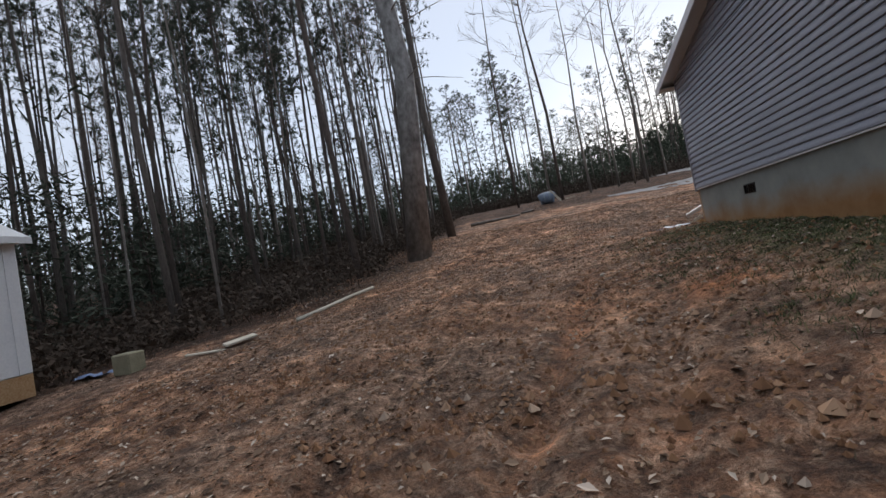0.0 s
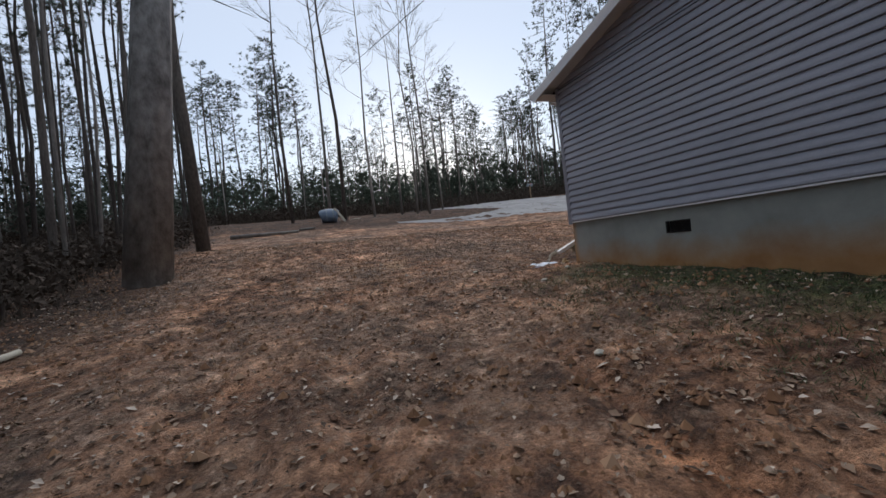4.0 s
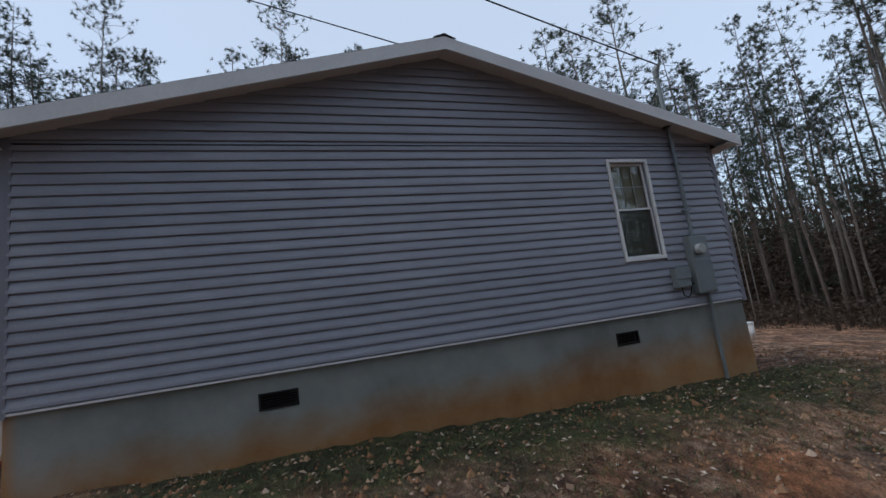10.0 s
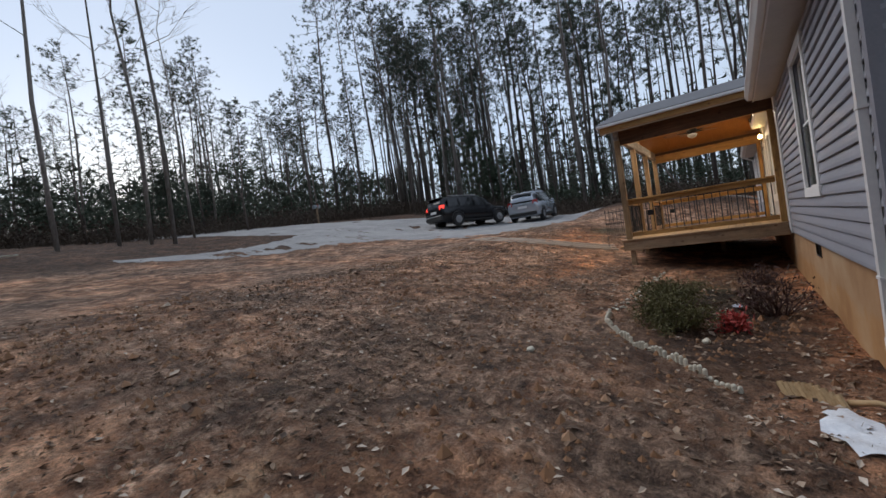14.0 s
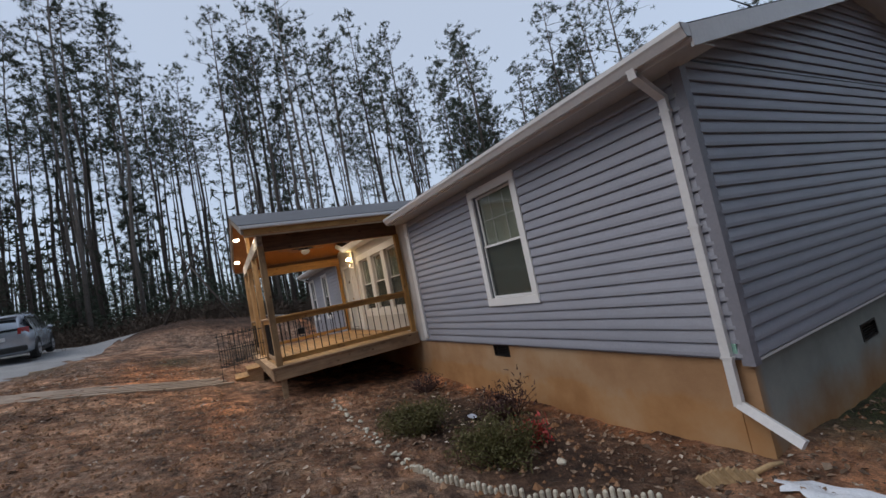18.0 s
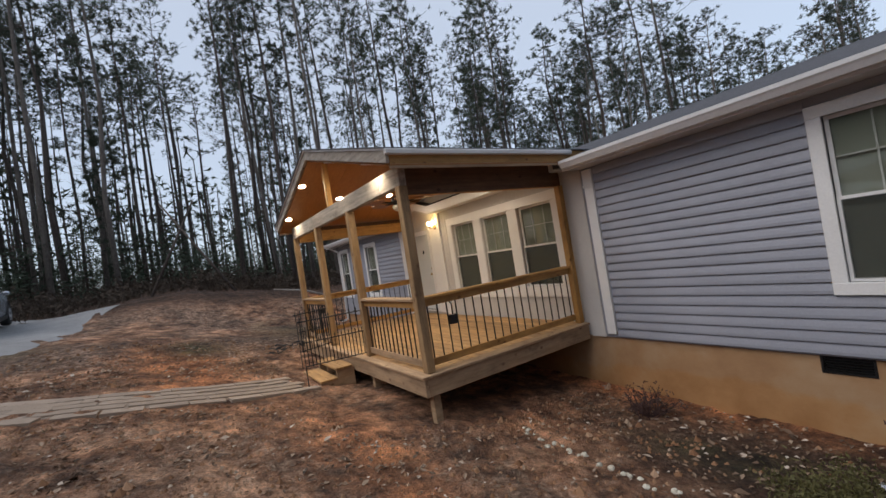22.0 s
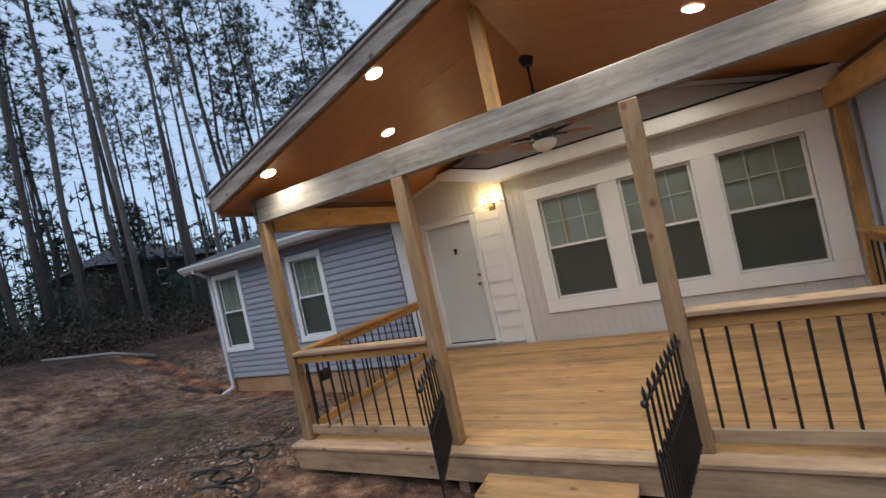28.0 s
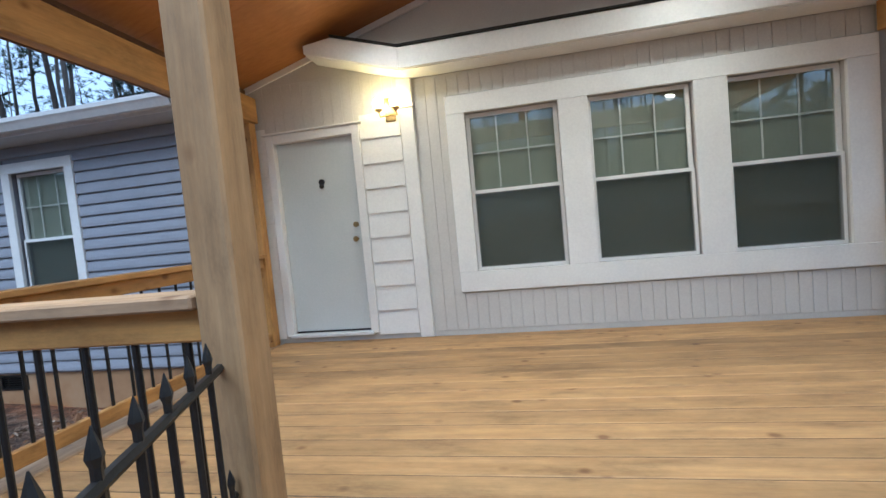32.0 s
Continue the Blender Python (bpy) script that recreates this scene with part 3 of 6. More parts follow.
solo("wall_south", Mesh().box((GX + WALLT, RY, SILL), (EX, RY + WALLT, EAVE)), VINYL, "rear wall in grey vinyl siding", kind="structure")
solo("wall_east", Mesh().box((EX - WALLT, RY + WALLT, SILL), (EX, FY - WALLT, EAVE)).prism([(RY, EAVE), (FY, EAVE), (MID, PEAK - 0.02)], "x", EX - WALLT, EX), VINYL, "east gable wall in grey vinyl siding", kind="structure")
solo("ceiling", Mesh().box((GX + WALLT, RY + WALLT, EAVE - 0.06), (EX - WALLT, FY - WALLT, EAVE - 0.02)), SOFFIT, "plain ceiling over the rooms", kind="structure")

# roof
OV, RK = 0.34, 0.32                             # overhang at the eaves and past the gable
roof = thing("roof", (GX, MID, EAVE), "low-pitched dark shingled roof with white edges", "", kind="structure")
for s, y_e in ((1, FY + OV), (-1, RY - OV)):
    ze = PEAK + 0.1 - SLOPE * abs(y_e - MID)
    zr = PEAK + 0.1
    for xa, xb, cut in (((GX - RK, 11.42, 0), (11.42, 17.3, FY + OV - 5.81), (17.3, EX + RK, 0)) if s > 0 else ((GX - RK, EX + RK, 0),)):
        yc, zc = y_e - cut, ze + SLOPE * cut
        part("roof_slab", Mesh().prism([(MID, zr), (yc, zc), (yc, zc - 0.09), (MID, zr - 0.09)], "x", xa, xb), SHINGLE, roof)
    for x0, x1 in ((GX - RK - 0.022, GX - RK), (EX + RK, EX + RK + 0.022)):
        part("rake_board", Mesh().prism([(MID, zr - 0.02), (y_e, ze - 0.02), (y_e, ze - 0.2), (MID, zr - 0.2)], "x", x0, x1), WHITE_METAL, roof, "white rake board")
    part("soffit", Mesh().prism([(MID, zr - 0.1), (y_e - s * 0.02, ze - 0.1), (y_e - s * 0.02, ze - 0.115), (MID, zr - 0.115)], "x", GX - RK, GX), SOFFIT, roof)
part("ridge_cap", Mesh().prism([(MID - 0.16, PEAK + 0.06), (MID, PEAK + 0.125), (MID + 0.16, PEAK + 0.06), (MID, PEAK + 0.11)], "x", GX - RK - 0.03, EX + RK), SHINGLE, roof)
ZE = PEAK + 0.1 - SLOPE * abs(FY + OV - MID)
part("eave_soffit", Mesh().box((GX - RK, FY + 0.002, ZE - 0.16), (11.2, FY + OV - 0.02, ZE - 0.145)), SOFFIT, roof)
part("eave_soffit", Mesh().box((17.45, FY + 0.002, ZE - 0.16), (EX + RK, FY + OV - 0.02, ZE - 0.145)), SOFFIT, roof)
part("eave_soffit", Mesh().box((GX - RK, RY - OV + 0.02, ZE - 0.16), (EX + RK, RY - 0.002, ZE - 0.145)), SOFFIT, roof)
for a, b in ((GX - RK, 11.25), (17.5, EX + RK)):
    part("fascia", Mesh().box((a, FY + OV - 0.02, ZE - 0.16), (b, FY + OV, ZE - 0.02)), WHITE_METAL, roof)


# ---- siding, board by board ----
LAP = 0.1205


def lap_profile(t=0.0):
    """A lap of vinyl: the foot stands proud with a rolled lip, the head tucks under."""
    return [(0.002, 0.0095), (0.0285, 0.0095), (0.0315, 0.0145), (0.030, 0.045), (0.021, 0.084), (0.010, LAP), (0.002, LAP)]


def lap_board(wall, side, lo, hi, z):
    """One course on a wall; lo and hi give its ends as functions of height."""
    m = Mesh()
    pr = lap_profile()
    n = len(pr)
    for e in (lo, hi):
        for d, h in pr:
            u = e(z + h)
            m.v.append((GX - d, u, z + h) if side == "west" else (u, FY + d, z + h))
    m.f = [tuple(range(n)), tuple(range(2 * n - 1, n - 1, -1))] + [(i, (i + 1) % n, (i + 1) % n + n, i + n) for i in range(n)]
    part("siding_board", m, VINYL, wall)


def side_up(wall, side, a, b, top, holes):
    z = SILL + 0.012
    while z < top(None) - 0.02:
        cuts = [(h[0], h[1]) for h in holes if z + LAP > h[2] + 0.01 and z < h[3] - 0.01]
        ends = [a, *[q for c in sorted(cuts) for q in ((lambda zz, v=c[0]: v), (lambda zz, v=c[1]: v))], b]
        for lo, hi in zip(ends[::2], ends[1::2]):
            if hi(z + LAP) - lo(z + LAP) > 0.02:
                lap_board(wall, side, lo, hi, z)
        z += LAP


rake = lambda zz: max(0.0, (PEAK - 0.02 - zz) / SLOPE)
side_up(west, "west", lambda zz: max(RY + 0.05, MID - rake(zz)), lambda zz: min(FY - 0.05, MID + rake(zz)), lambda _: PEAK - 0.1, [GW])
side_up(north, "north", lambda zz: GX + 0.05, lambda zz: 10.98, lambda _: EAVE - 0.05, [FW])
side_up(north_e, "north", lambda zz: 17.42, lambda zz: EX - 0.05, lambda _: EAVE - 0.05, [W1, W2])
part("joint_channel", Mesh().box((GX - 0.03, RY + 0.05, EAVE - 0.09), (GX - 0.002, FY - 0.05, EAVE - 0.075)), BLACK, west, "dark joint line under the gable")
part("starter_strip", Mesh().box((GX - 0.028, RY + 0.05, SILL - 0.012), (GX - 0.002, FY - 0.05, SILL + 0.01)), WHITE_METAL, west)
CORNER = mottled("grey_corner_post", (0.2, 0.205, 0.24), (0.25, 0.25, 0.285), 2, 50, 0.45, relief=0.05)
for x, y in ((GX, FY), (GX, RY), (EX, FY)):
    sx, sy = (1 if x == GX else -1), (-1 if y == FY else 1)
    solo("corner_trim", Mesh().box((x - sx * 0.03, y - sy * 0.03, SILL - 0.04), (x + sx * 0.07, y - sy * 0.002, EAVE - 0.01)).box((x - sx * 0.03, y - sy * 0.002, SILL - 0.04), (x - sx * 0.002, y + sy * 0.07, EAVE - 0.01)), CORNER, "grey vinyl corner post on the house corner", kind="structure")


# ---- windows ----
def window(name, side, w, t, face, panes=None):
    """A double-hung window: flat outer trim, sashes, meeting rail, muntins above, a screen below and a blind behind."""
    u0, u1, z0, z1 = w
    s = 1 if side == "north" else -1
    ob = thing(name, ((u0 + u1) / 2, face, z0) if side == "north" else (face, (u0 + u1) / 2, z0), "white double-hung window with a drawn blind behind its muntins", "", kind="structure")

    def bx(a, b, d0, d1, lo, hi, c=0.0, m=None):
        m = m or Mesh()
        return m.box((a, face + s * d0, lo), (b, face + s * d1, hi), c=c) if side == "north" else m.box((face + s * d0, a, lo), (face + s * d1, b, hi), c=c)
    panes = panes or [inner(w, t)]
    a0, a1, lo, hi = min(p[0] for p in panes), max(p[1] for p in panes), panes[0][2], panes[0][3]
    part("head_trim", bx(u0, u1, 0.0, 0.036, hi, z1, 0.004), WHITE, ob)
    part("sill_trim", bx(u0, u1, 0.0, 0.038, z0, lo, 0.004), WHITE, ob)
    edges = [(u0, a0)] + [(p[1], q[0]) for p, q in zip(panes, panes[1:])] + [(a1, u1)]
    for a, b in edges:
        part("side_trim", bx(a, b, 0.0, 0.034, lo, hi, 0.004), WHITE, ob)
    for a, b, lo, hi in panes:
        mid_ = lo + (hi - lo) * 0.5
        for k, (q0, q1, d) in enumerate(((lo, mid_ + 0.02, 0.0), (mid_ - 0.02, hi, 0.02))):
            f = Mesh()
            for e in ((a, a + 0.035, q0, q1), (a1_ := b - 0.035, b, q0, q1), (a + 0.035, b - 0.035, q0, q0 + 0.035), (a + 0.035, b - 0.035, q1 - 0.035, q1)):
                bx(e[0], e[1], -0.05 - d, -0.025 - d, e[2], e[3], m=f)
            part("lower_sash" if k == 0 else "upper_sash", f, WHITE, ob)
            g = part("pane", bx(a + 0.03, b - 0.03, -0.042 - d, -0.038 - d, q0 + 0.03, q1 - 0.03), GLASS, ob)
            g.visible_shadow = False
        for i in (1, 2):
            u = a + (b - a) * i / 3
            part("muntin", bx(u - 0.007, u + 0.007, -0.072, -0.064, mid_ + 0.02, hi - 0.035), WHITE, ob)
        part("muntin", bx(a + 0.035, b - 0.035, -0.0725, -0.0635, (mid_ + hi) / 2 - 0.007, (mid_ + hi) / 2 + 0.007), WHITE, ob)
        part("insect_screen", bx(a + 0.03, b - 0.03, -0.022, -0.02, lo + 0.03, mid_ - 0.01), SCREEN_MESH, ob, "dark insect screen")
        bl = thing("window_blind", ((a + b) / 2, face - s * 0.12, lo) if side == "north" else (face - s * 0.12, (a + b) / 2, lo), "tan blind hanging behind the gable window glass" if side == "west" else "pale horizontal blind hanging behind the glass", "blind", "window blinds")
        n = int((hi - lo) / 0.05)
        for i in range(n):
            zz = lo + 0.02 + i * (hi - lo - 0.03) / n
            m = Mesh()
            d0, d1 = -0.1, -0.084
            pts = [(a + 0.02, d0, zz), (b - 0.02, d0, zz), (b - 0.02, d1, zz + 0.056), (a + 0.02, d1, zz + 0.056)]
            q = [(u, face + s * d, h) if side == "north" else (face + s * d, u, h) for u, d, h in pts]
            m.add(q + [(x, y, h + 0.002) for x, y, h in q], [(0, 1, 2, 3), (4, 5, 6, 7), (0, 1, 5, 4), (2, 3, 7, 6), (0, 3, 7, 4), (1, 2, 6, 5)])
            part("slat", m, TAN_BLIND if side == "west" else BLIND, bl)
    return ob


def screen_material():
    m, n, l, b = material("insect_screen", 0.7)
    b.inputs["Base Color"].default_value = (0.045, 0.056, 0.05, 1)
    tr, mx = n.new("ShaderNodeBsdfTransparent"), n.new("ShaderNodeMixShader")
    mx.inputs[0].default_value = 0.3
    l.new(tr.outputs[0], mx.inputs[1]); l.new(b.outputs[0], mx.inputs[2]); l.new(mx.outputs[0], n["Material Output"].inputs[0])
    return m


SCREEN_MESH = screen_material()
window("window_1", "west", GW, 0.05, GX - 0.014)
window("window_2", "north", FW, 0.12, FY + 0.012)
window("window_3", "north", W1, 0.11, FY + 0.012)
window("window_4", "north", W2, 0.11, FY + 0.012)
window("window_5", "north", TW, 0.15, BATTEN_Y, [(11.89, 12.73, 2.295, 3.735), (12.99, 13.82, 2.295, 3.735), (14.07, 14.885, 2.295, 3.735)])
solo("partition", Mesh().box((GX + 0.6, 4.6, SILL + 0.2), (EX - 0.6, 4.65, EAVE - 0.06)), PANEL, "plain inner wall", kind="structure")
solo("partition_west", Mesh().box((GX + 1.4, RY + 0.3, SILL + 0.2), (GX + 1.45, 4.5, EAVE - 0.06)), PANEL, "plain inner wall", kind="structure")

# ---- gutters and downspouts ----
def gutter(x0, x1, y, z):
    ob = thing("gutter", ((x0 + x1) / 2, y, z), "white metal gutter along the front eave", "gutter", "gutters")
    prof = [(y, z), (y, z - 0.11), (y + 0.07, z - 0.115), (y + 0.1, z - 0.06), (y + 0.115, z - 0.04), (y + 0.115, z), (y + 0.108, z), (y + 0.1, z - 0.035), (y + 0.065, z - 0.105), (y + 0.008, z - 0.1), (y + 0.008, z)]
    part("trough", Mesh().prism(prof, "x", x0, x1), WHITE_METAL, ob)
    for x in (x0, x1 - 0.004):
        part("end_cap", Mesh().prism([(y, z), (y, z - 0.11), (y + 0.07, z - 0.115), (y + 0.115, z - 0.04), (y + 0.115, z)], "x", x, x + 0.004), WHITE_METAL, ob)


gutter(GX - RK - 0.02, 11.2, FY + OV + 0.002, ZE - 0.02)
gutter(17.5, EX + RK, FY + OV + 0.002, ZE - 0.02)


def pipe_box(m, a, b, w=0.075, d=0.05):
    a, b = Vector(a), Vector(b)
    v = (b - a).normalized()
    side = Vector((1, 0, 0)) if abs(v.x) < 0.9 else Vector((0, 1, 0))
    up = v.cross(side).normalized()
    side = up.cross(v).normalized()
    q = [a + side * i * w / 2 + up * j * d / 2 for i, j in ((-1, -1), (1, -1), (1, 1), (-1, 1))]
    q += [p + (b - a) for p in q]
    return m.add(q, [(0, 1, 2, 3), (4, 5, 6, 7), (0, 1, 5, 4), (1, 2, 6, 5), (2, 3, 7, 6), (3, 0, 4, 7)])


def downspout(x, z_el, out, label):
    ob = thing("downspout", (x, FY + 0.06, z_el), label, "downspout", "downspouts")
    yw = FY + 0.055
    part("upper_elbow", pipe_box(pipe_box(Mesh(), (x, FY + OV + 0.06, ZE - 0.1), (x, FY + OV + 0.04, ZE - 0.2)), (x, FY + OV + 0.05, ZE - 0.17), (x, yw, ZE - 0.36)), WHITE_METAL, ob)
    part("pipe", pipe_box(Mesh(), (x, yw, ZE - 0.34), (x, yw, z_el)), WHITE_METAL, ob)
    if out:
        part("foot_elbow", pipe_box(Mesh(), (x, yw, z_el + 0.02), out), WHITE_METAL, ob)
    for z in (z_el + 0.4, (z_el + ZE) / 2, ZE - 0.5):
        part("strap", Mesh().box((x - 0.05, FY + 0.012, z), (x + 0.05, FY + 0.084, z + 0.02)), WHITE_METAL, ob)


downspout(5.06, 1.12, (4.62, 6.13, 0.93), "white corner downspout ending in a kicked-out foot")
downspout(22.55, 1.3, (22.75, 6.3, 1.2), "white downspout at the far house corner")

# ---- pilasters beside the porch and cornice ----
for x0, x1, y in ((10.99, 11.14, FY), (17.16, 17.38, FY), (15.35, 15.48, BATTEN_Y)):
    zb, zt = (1.56 if y == FY else 1.712), (4.02 if y == FY else 4.112)
    ob = thing("pilaster", ((x0 + x1) / 2, y, zb), "white flat pilaster with a stepped capital", "pilaster", "pilasters")
    part("shaft", Mesh().box((x0, y + 0.003, zb), (x1, y + 0.05, zt - 0.26), c=0.004), WHITE, ob)
    part("neck", Mesh().box((x0 - 0.012, y + 0.003, zt - 0.26), (x1 + 0.012, y + 0.068, zt - 0.22), c=0.004), WHITE, ob)
    part("capital", Mesh().box((x0 - 0.004, y + 0.003, zt - 0.22), (x1 + 0.004, y + 0.058, zt), c=0.004), WHITE, ob)
solo("side_panel", Mesh().box((11.2, FY - 0.02, SILL), (11.45, FY + 0.02, 4.1)), PANEL, "pale grey panel between siding and porch", kind="structure")
RX_ = 14.28
cornice = thing("cornice", (13.4, 6.1, 4.0), "white boxed cornice above the porch windows", "cornice", kind="structure")
part("fascia_board", Mesh().box((11.45, 6.22, 4.12), (15.39, 6.25, 4.3), c=0.004), WHITE, cornice)
part("soffit", Mesh().box((11.45, BATTEN_Y + 0.008, 4.115), (15.39, 6.218, 4.132)), WHITE, cornice)
part("cap_board", Mesh().box((11.45, BATTEN_Y + 0.003, 4.302), (15.39, 6.27, 4.32)), DARK, cornice, "dark cap line")
part("raked_fascia", Mesh().prism([(15.39, 4.12), (16.24, 4.38), (16.24, 4.45), (15.98, 4.48), (15.39, 4.3)], "y", 6.22, 6.25), WHITE, cornice)
part("raked_soffit", Mesh().prism([(15.39, 4.115), (16.24, 4.375), (16.24, 4.39), (15.39, 4.132)], "y", BATTEN_Y + 0.008, 6.218), WHITE, cornice)
part("raked_cap", Mesh().prism([(15.39, 4.302), (15.98, 4.482), (15.98, 4.5), (15.39, 4.32)], "y", BATTEN_Y + 0.003, 6.27), DARK, cornice, "dark cap line")

for s in (1, -1):
    xe = RX_ + s * 2.75
    part("ceiling_trim", Mesh().prism([(RX_, 5.066), (xe, 5.066 - 0.292 * 2.75), (xe, 5.01 - 0.292 * 2.75), (RX_, 5.01)], "y", BATTEN_Y + 0.008, BATTEN_Y + 0.03), WHITE, cornice)

# grooves of the porch wall: battens between them
def bar(name, x0, x1, z0, z1, y0, y1, mat, parent, c=0.0):
    return part(name, Mesh().box((x0, y0, z0), (x1, y1, z1), c=c), mat, parent)


first = None
x = 11.47
while x < 17.1:
    spans = [(1.75, 2.1), (3.91, 4.11)] if 11.6 < x + .05 < 15.06 else ([(1.75, 4.11)] if 15.0 <= x < 15.25 or x < 11.6 else ([(3.8, 4.25)] if 15.5 <= x < 16.9 else [(3.88, 4.1)] if x >= 16.9 else []))
    for z0, z1 in spans:
        bar("batten", x, x + 0.096, z0, z1, BATTEN_Y + 0.0005, BATTEN_Y + 0.007, PANEL, porch_wall, 0.003)
    x += 0.1016
for i in range(9):
    z = 1.752 + i * 0.2335
    for a, b in ((15.49, 15.885), (16.87, 17.02)):
        m = Mesh()
        m.prism([(BATTEN_Y, z), (BATTEN_Y + 0.03, z), (BATTEN_Y + 0.029, z + 0.02), (BATTEN_Y + 0.01, z + 0.232), (BATTEN_Y, z + 0.232)], "x", a, b)
        part("lap_board", m, WHITE, porch_wall, "white wide lap board")

# ---- front door ----
door = thing("door_1", (16.34, BATTEN_Y, DR[2]), "closed flush pale grey steel front door", "", kind="structure")
x0, x1, z0, z1 = DR
part("slab", Mesh().box((x0 + 0.012, BATTEN_Y - 0.06, z0 + 0.02), (x1 - 0.012, BATTEN_Y - 0.02, z1 - 0.012), c=0.003), DOOR, door)
for a, b, lo, hi in ((x0 - 0.07, x0 + 0.01, z0, z1 + 0.075), (x1 - 0.01, x1 + 0.07, z0, z1 + 0.075), (x0 + 0.01, x1 - 0.01, z1 - 0.01, z1 + 0.075)):
    part("casing", Mesh().box((a, BATTEN_Y - 0.03, lo), (b, BATTEN_Y + 0.04, hi), c=0.005), WHITE, door)
part("drip_cap", Mesh().box((x0 - 0.1, BATTEN_Y, z1 + 0.076), (x1 + 0.1, BATTEN_Y + 0.06, z1 + 0.095), c=0.004), WHITE, door)
part("threshold", Mesh().box((x0 - 0.02, BATTEN_Y - 0.06, z0 - 0.015), (x1 + 0.02, BATTEN_Y + 0.06, z0 + 0.018), c=0.004), WHITE_METAL, door)
part("sweep", Mesh().box((x0 + 0.014, BATTEN_Y - 0.018, z0 + 0.019), (x1 - 0.014, BATTEN_Y - 0.01, z0 + 0.036)), BLACK, door, "dark rubber door sweep")
BRASS = mottled("dull_brass", (0.3, 0.22, 0.1), (0.42, 0.32, 0.16), 4, 40, 0.35, 0.9, relief=0.1)
part("knob", Mesh().tube([(x0 + 0.07, BATTEN_Y - 0.02, z0 + 0.92), (x0 + 0.07, BATTEN_Y + 0.02, z0 + 0.92)], 0.014, 10).ball((x0 + 0.07, BATTEN_Y + 0.035, z0 + 0.92), 0.028), BRASS, door, "brass knob", True)
part("deadbolt", Mesh().tube([(x0 + 0.07, BATTEN_Y - 0.02, z0 + 1.06), (x0 + 0.07, BATTEN_Y + 0.005, z0 + 1.06)], 0.026, 12), BRASS, door, "brass deadbolt")
part("knocker", Mesh().tube([(16.34, BATTEN_Y - 0.02, z0 + 1.5), (16.34, BATTEN_Y - 0.005, z0 + 1.5)], 0.03, 10).ball((16.34, BATTEN_Y - 0.005, z0 + 1.46), 0.024), BLACK, door, "small dark door viewer")

# ---- meter and service mast ----
BOX = mottled("grey_meter_metal", (0.2, 0.24, 0.25), (0.27, 0.3, 0.31), 3, 40, 0.45, 0.2, relief=0.1)
meter = thing("electric_meter", (GX - 0.08, -2.66, 1.67), "grey electric meter box on the siding with a glass dial", "electric meter")
part("cabinet", Mesh().box((GX - 0.15, -2.84, 1.67), (GX - 0.022, -2.47, 2.58), c=0.012), BOX, meter)
part("cover", Mesh().box((GX - 0.163, -2.82, 1.7), (GX - 0.151, -2.49, 2.2), c=0.005), BOX, meter)
part("dial", Mesh().tube([(GX - 0.15, -2.6, 2.36), (GX - 0.24, -2.6, 2.36)], [0.085, 0.075], 16), mottled("pale_meter_dial", (0.4, 0.42, 0.42), (0.6, 0.6, 0.6), 20, 60, 0.2), meter, "round glass dial")
part("ring", Mesh().tube([(GX - 0.15, -2.6, 2.36), (GX - 0.175, -2.6, 2.36)], 0.098, 16), BOX, meter)
box2 = thing("cable_box", (GX - 0.06, -2.2, 1.78), "small grey cable box on the siding", "junction box")
part("housing", Mesh().box((GX - 0.13, -2.36, 1.8), (GX - 0.022, -2.08, 2.1), c=0.012), BOX, box2)
part("lid", Mesh().box((GX - 0.145, -2.37, 1.93), (GX - 0.131, -2.07, 2.11), c=0.004), BOX, box2)
part("loop_cable", Mesh().tube([(GX - 0.08, -2.2, 1.8), (GX - 0.09, -2.2, 1.68), (GX - 0.09, -2.28, 1.64), (GX - 0.08, -2.36, 1.7), (GX - 0.08, -2.4, 1.82), (GX - 0.08, -2.46, 1.84)], 0.009, 6), RUBBER, box2, "black cable loop")
mast = thing("service_mast", (GX - 0.09, -2.64, 2.58), "grey conduit mast rising through the eave to the power lines", "service mast")
part("conduit", Mesh().tube([(GX - 0.08, -2.64, 2.57), (GX - 0.08, -2.64, 5.35)], 0.032, 10), BOX, mast)
part("weatherhead", Mesh().tube([(GX - 0.08, -2.64, 5.33), (GX - 0.08, -2.64, 5.45), (GX - 0.17, -2.64, 5.52)], [0.045, 0.06, 0.03], 10), BOX, mast)
part("roof_boot", Mesh().tube([(GX - 0.08, -2.64, 4.42), (GX - 0.08, -2.64, 4.62)], [0.1, 0.04], 10), RUBBER, mast)
part("drop_conduit", Mesh().tube([(GX - 0.07, -2.72, 1.68), (GX - 0.07, -2.72, 1.5), (GX - 0.03, -2.76, 1.2), (GX - 0.03, -2.76, 0.2)], 0.028, 8), BOX, mast)
for z in (3.0, 3.8):
    part("strap", Mesh().box((GX - 0.12, -2.7, z), (GX - 0.022, -2.58, z + 0.025)), BOX, mast)
head = Vector((GX - 0.17, -2.64, 5.5))
for k, (far, sag) in enumerate((((4.5, 28, 14.0), 0.1),)):
    pts = [head.lerp(Vector(far), i / 24) - Vector((0, 0, sag * 4 * (i / 24) * (1 - i / 24))) for i in range(25)]
    solo("power_line", Mesh().tube(pts, 0.012, 5), RUBBER, "black overhead power line running to the house", "power line", "power lines")
low = Vector((GX - 0.1, -2.62, 4.5))
solo("power_line", Mesh().tube([low.lerp(Vector((19.5, 28, 23.5)), i / 12) for i in range(13)], 0.012, 5), RUBBER, "black overhead cable running to the house", "power line", "power lines")
